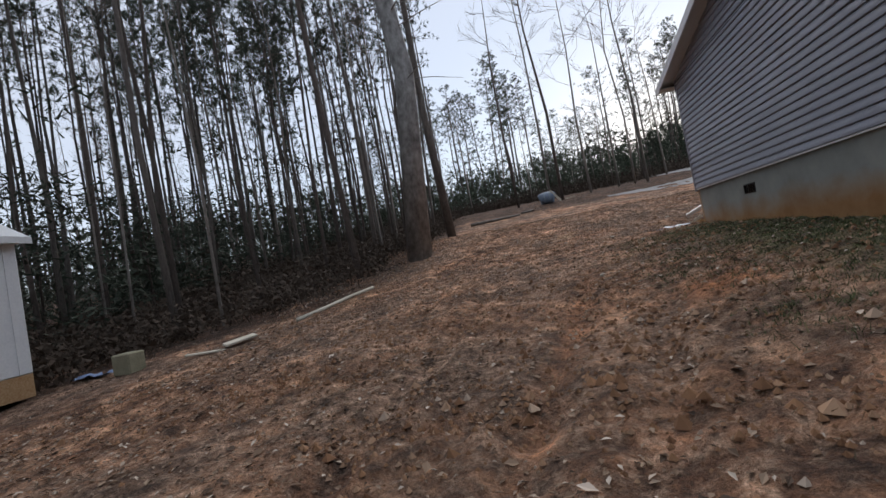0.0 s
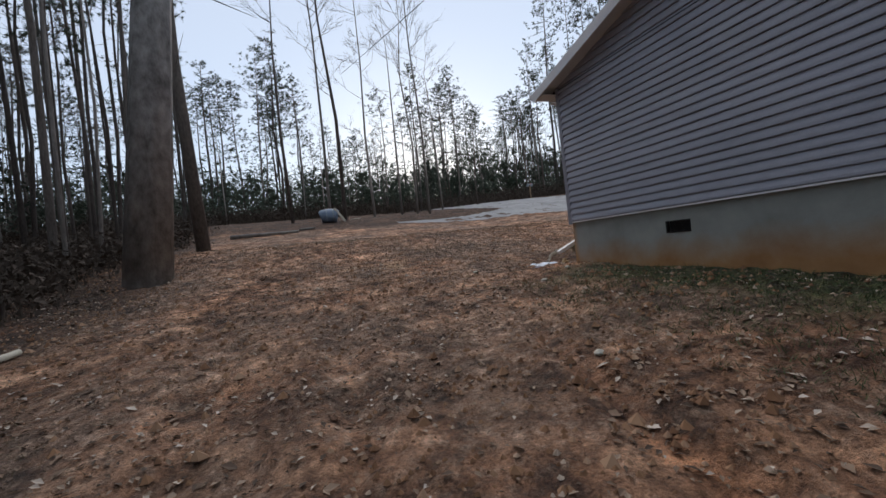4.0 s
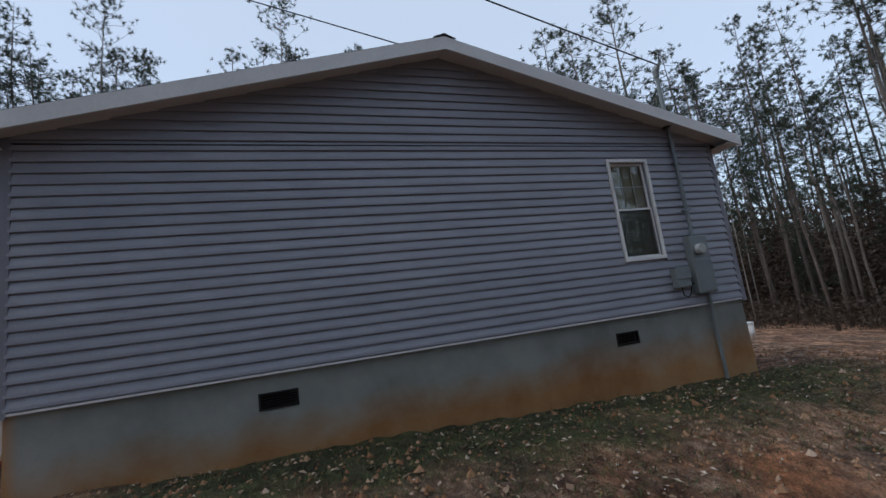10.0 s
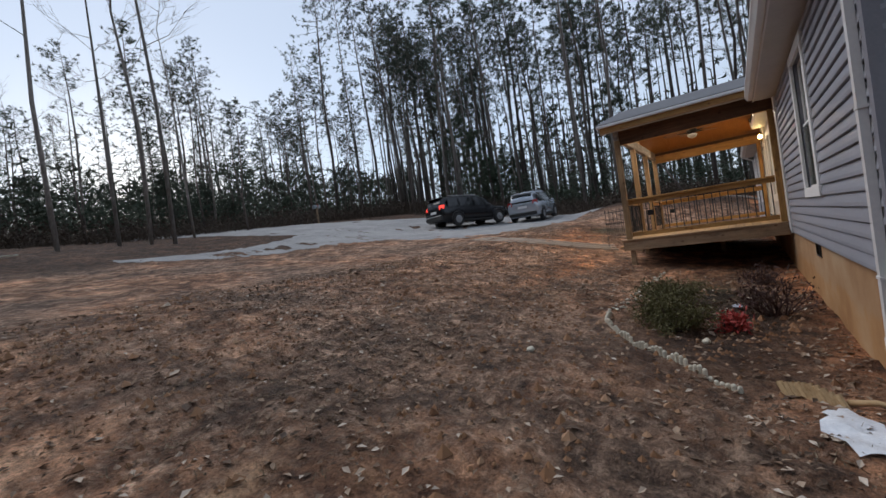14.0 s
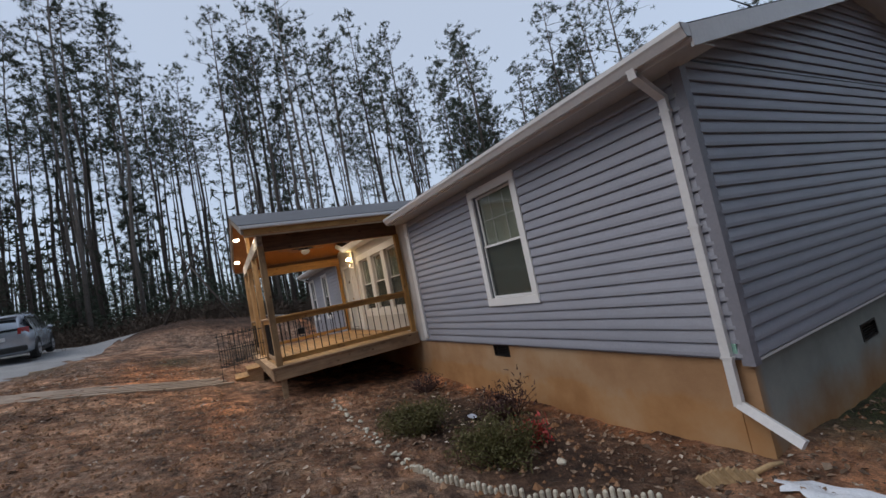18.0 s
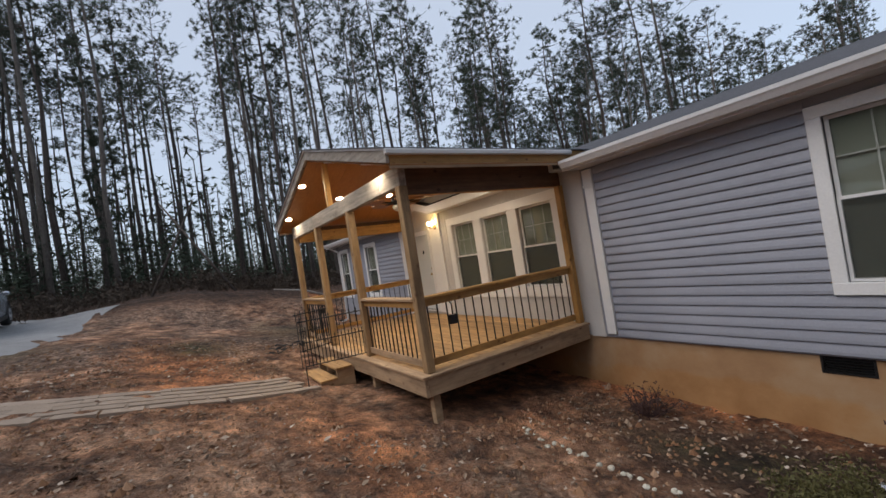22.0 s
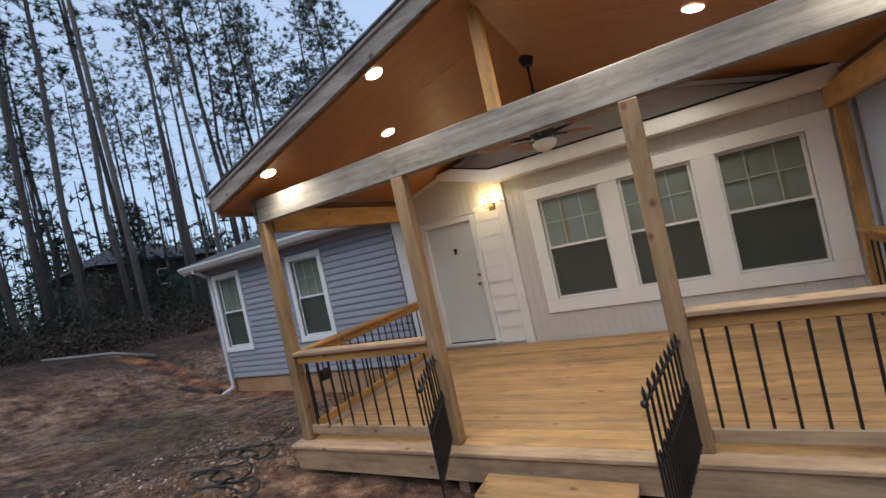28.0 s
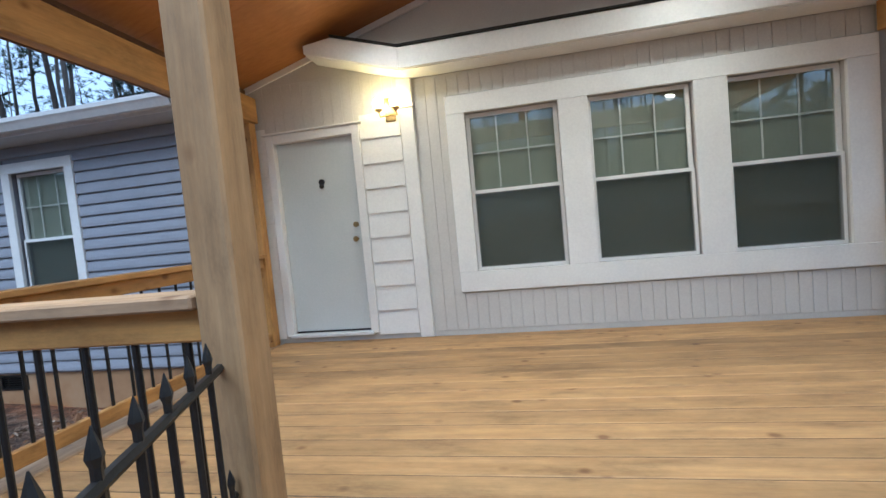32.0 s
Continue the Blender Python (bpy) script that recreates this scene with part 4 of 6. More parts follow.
solo("service_loop", Mesh().tube([head + Vector(p) for p in ((0, 0, 0), (-0.12, 0.1, 0.1), (-0.25, 0.22, 0.08), (-0.3, 0.34, -0.03), (-0.2, 0.4, 0.1))], 0.008, 5), RUBBER, "looped black wires at the mast head", "cable")


# ---- porch ----
PX0, PX1, PY1, DZ, RX = 11.54, 17.02, 8.985, 1.705, 14.28
CS, CZ = 0.292, 5.07                           # ceiling slope and ridge height
deck = thing("deck", (RX, 7.5, DZ - 0.24), "raised timber porch deck of pale pine boards", "", kind="structure")
for name, a, b, mt in (("rim_joist", (PX0 - 0.06, PY1, DZ - 0.25), (PX1 + 0.06, PY1 + 0.045, DZ - 0.032), GREYWOOD), ("rim_joist", (PX0 - 0.06, FY + 0.03, DZ - 0.25), (PX0 - 0.015, PY1, DZ - 0.032), GREYWOOD_Y), ("rim_joist", (PX1 + 0.015, FY + 0.03, DZ - 0.25), (PX1 + 0.06, PY1, DZ - 0.032), GREYWOOD_Y)):
    part(name, Mesh().box(a, b, c=0.006), mt, deck)
for i in range(14):
    x = PX0 + 0.2 + i * 0.4
    part("joist", Mesh().box((x - 0.02, BATTEN_Y + 0.08, DZ - 0.24), (x + 0.02, PY1, DZ - 0.033)), GREYWOOD_Y, deck)
JOINT = mottled("packed_dark_dirt", (0.05, 0.032, 0.018), (0.2, 0.13, 0.07), 6, 40, 0.95, relief=0.2)
y = BATTEN_Y + 0.012
while y < PY1 - 0.2:
    w = 0.141
    off = 0.0015 * rnd0.uniform(-1, 1)
    part("deck_board", Mesh().box((PX0 + 0.1, y, DZ - 0.032 + off), (PX1 - 0.1, y + w, DZ + off), c=0.004), DECK, deck)
    part("joint_dirt", Mesh().box((PX0 + 0.1, y + w - 0.002, DZ - 0.02), (PX1 - 0.1, y + w + 0.011, DZ - 0.0035)), JOINT, deck)
    y += w + 0.006
part("edge_board", Mesh().box((PX0 - 0.085, y + 0.001, DZ - 0.03), (PX1 + 0.085, PY1 + 0.075, DZ + 0.006), c=0.006), GREYWOOD, deck, "weathered edge board")
for x0, x1 in ((PX0 - 0.085, PX0 + 0.096), (PX1 - 0.096, PX1 + 0.085)):
    part("edge_board", Mesh().box((x0, FY + 0.03, DZ - 0.03), (x1, y - 0.003, DZ + 0.004), c=0.006), GREYWOOD_Y, deck, "weathered edge board")
for x, yy in ((11.6, 8.86), (13.42, 8.86), (15.25, 8.86), (16.95, 8.86), (14.3, 7.2)):
    part("support_post", Mesh().box((x - 0.05, yy - 0.05, ground_z(x, yy) - 0.3), (x + 0.05, yy + 0.05, DZ - 0.25), c=0.005), GREYWOOD, deck)

porch = thing("porch_frame", (RX, 8.9, DZ), "timber porch frame of posts and beams with a gabled roof", "", kind="structure")
PY = 8.89
for x in (11.579, 13.411, 15.23, 16.98):
    part("post", Mesh().box((x - 0.058, PY - 0.058, DZ + 0.007), (x + 0.058, PY + 0.058, 4.01), c=0.008), POSTWOOD, porch)
for x in (11.6, 16.98):
    part("wall_post", Mesh().box((x - 0.05, FY + 0.03, DZ + 0.005), (x + 0.05, FY + 0.13, 3.9), c=0.006), AMBER, porch)
part("front_beam", Mesh().box((11.51, PY - 0.05, 4.01), (12.1, PY + 0.05, 4.255), c=0.008), BEAMWOOD, porch)
part("front_beam", Mesh().box((12.103, PY - 0.05, 4.01), (17.05, PY + 0.05, 4.255), c=0.008), BEAMWOOD, porch)
for x in (11.66, 16.94):
    part("side_beam", Mesh().box((x - 0.045, FY + 0.03, 3.9), (x + 0.045, PY - 0.06, 4.14), c=0.006), AMBER_Y, porch)
# Outer eave boards; the beams' shaded outer face is put into their dark brown.
SHADE_BROWN = wood("dark_brown_board", (0.1, 0.05, 0.025), (0.19, 0.1, 0.05), 0.75, "y", 0.1)
for x in (11.598, 17.002):
    part("side_skirt", Mesh().box((x - 0.012, FY + 0.04, 3.9), (x + 0.012, PY + 0.05, 4.235), c=0.003), SHADE_BROWN, porch, "brown board under the eave, darkened for the shade there")
part("king_post", Mesh().box((RX - 0.045, PY - 0.045, 4.255), (RX + 0.045, PY + 0.045, 5.02), c=0.005), AMBER, porch)
for s in (1, -1):
    xe = RX + s * 3.03
    ze = CZ - CS * 3.03
    for k, (y0, y1) in enumerate(((BATTEN_Y + 0.002, 7.17), (7.174, 8.38), (8.384, 9.16))):
        part("ceiling_panel", Mesh().prism([(RX, CZ), (xe, ze), (xe, ze + 0.018), (RX, CZ + 0.018)], "y", y0, y1), PLY, porch, "orange-stained plywood ceiling sheet")
    part("roof_sheet", Mesh().prism([(RX, CZ + 0.215), (xe + s * 0.03, ze + 0.205), (xe + s * 0.03, ze + 0.19), (RX, CZ + 0.2)], "y", 3.9, 9.24), PORCH_ROOF, porch, "grey roof sheet")
    part("roof_core", Mesh().prism([(RX, CZ + 0.195), (xe, ze + 0.185), (xe, ze + 0.02), (RX, CZ + 0.02)], "y", 5.6, 9.155), AMBER_Y, porch)
    part("rake_board", Mesh().prism([(RX, CZ + 0.195), (xe, ze + 0.185), (xe, ze + 0.03), (RX, CZ + 0.03)], "y", 9.162, 9.2), BEAMWOOD, porch, "weathered rake board")
    part("drip_edge", Mesh().prism([(RX, CZ + 0.198), (xe + s * 0.03, ze + 0.188), (xe + s * 0.03, ze + 0.165), (RX, CZ + 0.175)], "y", 9.202, 9.22), WHITE_METAL, porch)
    part("eave_gutter", Mesh().box((xe, FY + 0.12, ze + 0.12), (xe + s * 0.06, 9.22, ze + 0.182), c=0.01), WHITE_METAL, porch, "white eave gutter")
    part("eave_board", Mesh().box((xe - s * 0.03, FY + 0.1, ze - 0.03), (xe - s * 0.002, 9.16, ze + 0.018)), GREYWOOD_Y, porch)


# ---- railings ----
def railing(a, b, label, pitch=0.142):
    """Rail of pine with round black balusters between two posts."""
    a, b = Vector((*a, DZ)), Vector((*b, DZ))
    along_x = abs(b.x - a.x) > abs(b.y - a.y)
    ob = thing("railing", tuple((a + b) / 2), label, "railing", "porch railings")
    d = 0.07 if along_x else 0.0
    e = 0.0 if along_x else 0.07

    def rail(name, z0, z1, half, mat):
        lo = (min(a.x, b.x) - (0 if along_x else half), min(a.y, b.y) - (half if along_x else 0), z0)
        hi = (max(a.x, b.x) + (0 if along_x else half), max(a.y, b.y) + (half if along_x else 0), z1)
        part(name, Mesh().box(lo, hi, c=0.006), mat, ob)
    rail("cap_rail", DZ + 0.885, DZ + 0.922, 0.07, GREYWOOD if along_x else AMBER_Y)
    rail("top_rail", DZ + 0.795, DZ + 0.884, 0.02, AMBER_X if along_x else AMBER_Y)
    rail("bottom_rail", DZ + 0.06, DZ + 0.15, 0.02, GREYWOOD if along_x else AMBER_Y)
    L = (b - a).length
    n = round(L / pitch)
    for i in range(n):
        p = a.lerp(b, (i + 0.5) / n)
        part("baluster", Mesh().tube([p + Vector((0, 0, 0.1)), p + Vector((0, 0, 0.85))], 0.0095, 8), BLACK, ob)


railing((11.64, PY), (13.352, PY), "pine porch railing with round black balusters", 0.129)
railing((15.29, PY), (16.92, PY), "pine porch railing with round black balusters", 0.157)
railing((11.63, FY + 0.14), (11.63, PY - 0.06), "amber pine side railing with black balusters")
railing((16.96, FY + 0.14), (16.96, PY - 0.06), "amber pine side railing with black balusters")


def iron_panel(x0, y0, x1, y1, label):
    """A wrought-iron fence panel with spear tips, used as a stair rail."""
    ob = thing("iron_panel", (x0, y0, DZ), label, "fence panel", "iron stair panels")
    zb, zm, zt = DZ + 0.07, DZ + 0.42, DZ + 0.74
    at = lambda u, z: (x0 + (x1 - x0) * u, y0 + (y1 - y0) * u, z)
    for z, r in ((zb, 0.009), (zm, 0.009), (zt, 0.011)):
        part("rail", Mesh().tube([at(0, z), at(1, z)], r, 6), BLACK, ob)
    n = int(math.hypot(x1 - x0, y1 - y0) / 0.1)
    for i in range(n + 1):
        u = i / n
        low = zb - 0.02 if 0 < i < n else zb - (0.12 if i == 0 else 0.3)
        part("picket", Mesh().tube([at(u, low), at(u, zt + 0.03)], 0.0075, 6).tube([at(u, zt + h) for h in (0.025, 0.04, 0.052, 0.08)], [0.007, 0.0115, 0.009, 0.001], 6), BLACK, ob)
        if i < n:
            u += 0.5 / n
            part("short_picket", Mesh().tube([at(u, zb), at(u, zm + 0.03)], 0.0065, 6).tube([at(u, zm + h) for h in (0.025, 0.04, 0.052, 0.075)], [0.006, 0.010, 0.008, 0.001], 6), BLACK, ob)
    part("finial", Mesh().ball(at(1.02, zt), 0.02), BLACK, ob)


iron_panel(13.42, 8.92, 13.58, 9.86, "black iron fence panel with spear tips by the steps")
iron_panel(15.25, 8.92, 14.98, 9.6, "short black iron fence panel with spear tips")

for x, y in ((11.63, 8.4), (16.96, 8.55)):
    latch = thing("rail_box", (x, y, DZ + 0.5), "small black box fixed to the railing balusters", "box", "railing boxes")
    part("case", Mesh().box((x - 0.03, y - 0.06, DZ + 0.5), (x + 0.03, y + 0.06, DZ + 0.62), c=0.008), BLACK, latch)
    part("hook", Mesh().tube([(x, y, DZ + 0.61), (x, y, DZ + 0.76), (x, y + 0.03, DZ + 0.8)], 0.008, 6), BLACK, latch)

# ---- steps ----
steps = thing("porch_steps", (14.3, 9.4, 1.3), "three open timber porch steps on cut stringers", "steps")
SX0, SX1 = 13.82, 14.9
for z, y0 in ((DZ - 0.13, 9.08), (DZ - 0.27, 9.34), (DZ - 0.41, 9.62)):
    for k in (0, 1):
        yy = y0 + k * 0.142
        part("tread", Mesh().box((SX0, yy, z - 0.036), (SX1, yy + 0.138, z), c=0.006), DECK, steps)
for x in (SX0 + 0.03, 14.34, SX1 - 0.07):
    part("stringer", Mesh().prism([(9.05, DZ - 0.17), (9.34, DZ - 0.17), (9.34, DZ - 0.31), (9.62, DZ - 0.31), (9.62, DZ - 0.447), (9.86, DZ - 0.447), (9.86, DZ - 0.52), (9.05, DZ - 0.5)], "x", x, x + 0.04), GREYWOOD_Y, steps)

# ---- porch lights ----
def downlight(x, y):
    z = CZ - CS * abs(x - RX)
    ob = thing("recessed_light", (x, y, z), "lit round recessed light in the porch ceiling", "ceiling light", "porch ceiling lights")
    t = math.atan(CS) * (1 if x > RX else -1)
    m = pose(x, y, z, 0, math.degrees(t), 0)
    ring, disc = Mesh(), Mesh()
    ring.v = [m @ Vector((r * math.cos(a), r * math.sin(a), h)) for r, h in ((0.076, -0.001), (0.076, -0.010), (0.068, -0.010), (0.068, -0.004)) for a in [k * 2 * math.pi / 20 for k in range(20)]]
    ring.f = [(j * 20 + k, j * 20 + (k + 1) % 20, (j + 1) * 20 + (k + 1) % 20, (j + 1) * 20 + k) for j in range(3) for k in range(20)]
    disc.v = [m @ Vector((0.067 * math.cos(k * math.pi / 10), 0.067 * math.sin(k * math.pi / 10), -0.006)) for k in range(20)]
    disc.f = [tuple(range(20))]
    ring.v, disc.v = [tuple(p) for p in ring.v], [tuple(p) for p in disc.v]
    part("trim_ring", ring, WHITE, ob)
    part("lens", disc, LAMP_GLOW, ob, "glowing lens")
    lamp = bpy.data.lights.new("downlight", "SPOT")
    lamp.energy, lamp.color, lamp.spot_size, lamp.spot_blend, lamp.shadow_soft_size = SPOT_W, (1.0, 0.85, 0.66), radians(150), 0.7, 0.06
    new("downlight", lamp).matrix_world = m @ pose(0, 0, -0.02)


for x in (12.03, 13.44, 15.12, 16.53):
    downlight(x, 9.09)
for x in (12.88, 15.68):
    for y in (8.19, 7.0):
        downlight(x, y)

sconce = thing("wall_lantern", (15.57, BATTEN_Y + 0.03, 3.7), "lit brass wall light beside the door", "wall light")
part("back_plate", Mesh().box((15.52, BATTEN_Y + 0.012, 3.75), (15.62, BATTEN_Y + 0.034, 3.97), c=0.008), BRASS, sconce)
BULB = glow("warm_bulb_glow", (1.0, 0.68, 0.26), 18)
for x in (15.49, 15.65):
    part("arm", Mesh().tube([(15.57, BATTEN_Y + 0.03, 3.81), (x, BATTEN_Y + 0.09, 3.79), (x, BATTEN_Y + 0.12, 3.83)], 0.009, 8), BRASS, sconce)
    part("cup", Mesh().tube([(x, BATTEN_Y + 0.12, 3.825), (x, BATTEN_Y + 0.12, 3.85)], [0.018, 0.04], 12), BRASS, sconce)
    part("bulb", Mesh().ball((x, BATTEN_Y + 0.12, 3.9), 0.05, 14, 10, (1, 1, 1.15)), BULB, sconce, "glowing bulb", True)
lamp = bpy.data.lights.new("lantern", "POINT")
lamp.energy, lamp.color, lamp.shadow_soft_size = LANTERN_W, (1.0, 0.7, 0.33), 0.08
new("lantern", lamp).location = (15.57, BATTEN_Y + 0.24, 3.91)

# ---- ceiling fan ----
FX, FYY, FZ = 14.27, 7.55, 4.25
fan = thing("ceiling_fan", (FX, FYY, FZ), "dark ceiling fan with leaf-shaped brown blades and a white bowl light", "ceiling fan")
part("canopy", Mesh().tube([(FX, FYY, CZ - 0.0), (FX, FYY, CZ - 0.1)], [0.085, 0.05], 14), BLACK, fan)
part("rod", Mesh().tube([(FX, FYY, CZ - 0.08), (FX, FYY, FZ + 0.1)], 0.014, 8), BLACK, fan)
part("motor", Mesh().tube([(FX, FYY, FZ + 0.14), (FX, FYY, FZ + 0.1), (FX, FYY, FZ), (FX, FYY, FZ - 0.05)], [0.03, 0.12, 0.13, 0.07], 18), BLACK, fan, "", True)
part("bowl", Mesh().tube([(FX, FYY, FZ - 0.05), (FX, FYY, FZ - 0.08), (FX, FYY, FZ - 0.14), (FX, FYY, FZ - 0.17)], [0.1, 0.125, 0.09, 0.03], 18), mottled("white_frosted_bowl", (0.7, 0.7, 0.68), (0.8, 0.8, 0.78), 4, 40, 0.3, relief=0), fan, "white frosted bowl", True)
BLADE = wood("brown_leaf_blade", (0.24, 0.11, 0.045), (0.42, 0.21, 0.085), 0.5, "x", 0.1, False)
for k in range(5):
    a = math.radians(20 + 72 * k)
    ca, sa = math.cos(a), math.sin(a)
    out = [(0.3, 0.03), (0.34, 0.13), (0.48, 0.18), (0.6, 0.14), (0.7, 0.02), (0.62, -0.12), (0.5, -0.17), (0.36, -0.13), (0.3, -0.03)]
    m = Mesh()
    n = len(out)
    for h in (0, 0.012):
        m.v += [(FX + u * ca - v * sa, FYY + u * sa + v * ca, FZ + 0.01 + h + 0.12 * v) for u, v in out]
    m.f = [tuple(range(n)), tuple(range(2 * n - 1, n - 1, -1))] + [(i, (i + 1) % n, (i + 1) % n + n, i + n) for i in range(n)]
    part("blade", m, BLADE, fan, "brown leaf-shaped blade")
    part("blade_iron", Mesh().tube([(FX + 0.12 * ca, FYY + 0.12 * sa, FZ + 0.0), (FX + 0.34 * ca, FYY + 0.34 * sa, FZ + 0.012)], [0.02, 0.012], 6), BLACK, fan)

# ---- paver walk ----
walk_path = thing("paver_walk", (14.2, 11, 1.5), "gently curving walk of weathered grey concrete pavers", "", kind="structure")
PAVER = mottled("grey_paver", (0.25, 0.195, 0.15), (0.36, 0.285, 0.225), 3, 60, 0.95, relief=0.4, dist=0.006, varied=0.1)
rp = random.Random(3)


def walk_z(x, y):
    return sum(ground_z(x + r * math.cos(k), y + r * math.sin(k)) for k in range(6) for r in (0.3, 0.65, 1.0)) / 18 + 0.012


WALK = [(14.15, 9.95), (13.98, 10.9), (13.91, 11.8), (13.96, 12.8), (14.3, 13.8), (14.8, 14.8)]
cum = [0.0]
for p, q in zip(WALK, WALK[1:]):
    cum.append(cum[-1] + math.dist(p, q))
sand = Mesh()
for i in range(60):
    u = i / 59 * (len(WALK) - 1)
    k = min(int(u), len(WALK) - 2)
    c, d = Vector(WALK[k]).lerp(Vector(WALK[k + 1]), u - k), (Vector(WALK[k + 1]) - Vector(WALK[k])).normalized()
    for off in (-0.52, -0.26, 0, 0.26, 0.52):
        x, y = c.x + d.y * off, c.y - d.x * off
        sand.v.append((x, y, walk_z(x, y) + 0.007 - (0.05 if abs(off) > .5 else 0)))
sand.f = [(i * 5 + j, i * 5 + j + 1, i * 5 + j + 6, i * 5 + j + 5) for i in range(59) for j in range(4)]
part("joint_sand", sand, mottled("grey_brown_sand", (0.18, 0.14, 0.11), (0.29, 0.23, 0.18), 5, 60, 0.95, relief=0.3), walk_path, "dirty sand in the joints", True)
s_ = 0.0
row = 0
while s_ < cum[-1] - 0.2:
    i = max(k for k in range(len(cum) - 1) if cum[k] <= s_)
    f_ = (s_ - cum[i]) / (cum[i + 1] - cum[i])
    p, q = Vector(WALK[i]), Vector(WALK[i + 1])
    c, d = p.lerp(q, f_), (q - p).normalized()
    ang = math.degrees(math.atan2(d.y, d.x)) - 90
    tip = math.degrees(math.atan((walk_z(c.x + d.x * .3, c.y + d.y * .3) - walk_z(c.x - d.x * .3, c.y - d.y * .3)) / .6))
    for k in range(5):
        off = (k - 2) * 0.2
        slip = (0, 0.2, 0.07, 0.27, 0.13)[k] + rp.uniform(-.01, .01)
        x, y = c.x + d.y * off + d.x * slip, c.y - d.x * off + d.y * slip
        m = pose(x, y, walk_z(x, y) + rp.uniform(-.001, .001), rp.gauss(0, .15) + tip, rp.gauss(0, .15), ang + rp.gauss(0, .4))
        part("paver", Mesh().box((-0.0985, -0.2085, -0.06), (0.0985, 0.2085, 0.012), m, 0.003), PAVER, walk_path)
    s_ += 0.42
    row += 1


# ---- parked cars ----
PAINT_BLACK = mottled("black_car_paint", (0.008, 0.008, 0.01), (0.014, 0.014, 0.017), 2, 20, 0.16, 0.2, relief=0)
PAINT_SILVER = mottled("silver_car_paint", (0.42, 0.46, 0.52), (0.5, 0.54, 0.6), 2, 20, 0.25, 0.6, relief=0)
CAR_GLASS = mottled("dark_car_glass", (0.006, 0.008, 0.01), (0.01, 0.012, 0.014), 2, 20, 0.06, relief=0)
TRIM = mottled("black_car_trim", (0.012, 0.012, 0.012), (0.02, 0.02, 0.02), 4, 40, 0.6, relief=0.1)
ALLOY = mottled("alloy_wheel", (0.3, 0.3, 0.31), (0.42, 0.42, 0.43), 4, 40, 0.35, 0.8, relief=0)
RED_LENS = glow("lit_tail_lamp", (1.0, 0.06, 0.04), 0.9)
RED_DIM = mottled("dull_red_lens", (0.2, 0.01, 0.01), (0.3, 0.02, 0.02), 5, 30, 0.2, relief=0)
PLATE = mottled("white_number_plate", (0.5, 0.5, 0.5), (0.65, 0.65, 0.65), 5, 30, 0.5, relief=0)


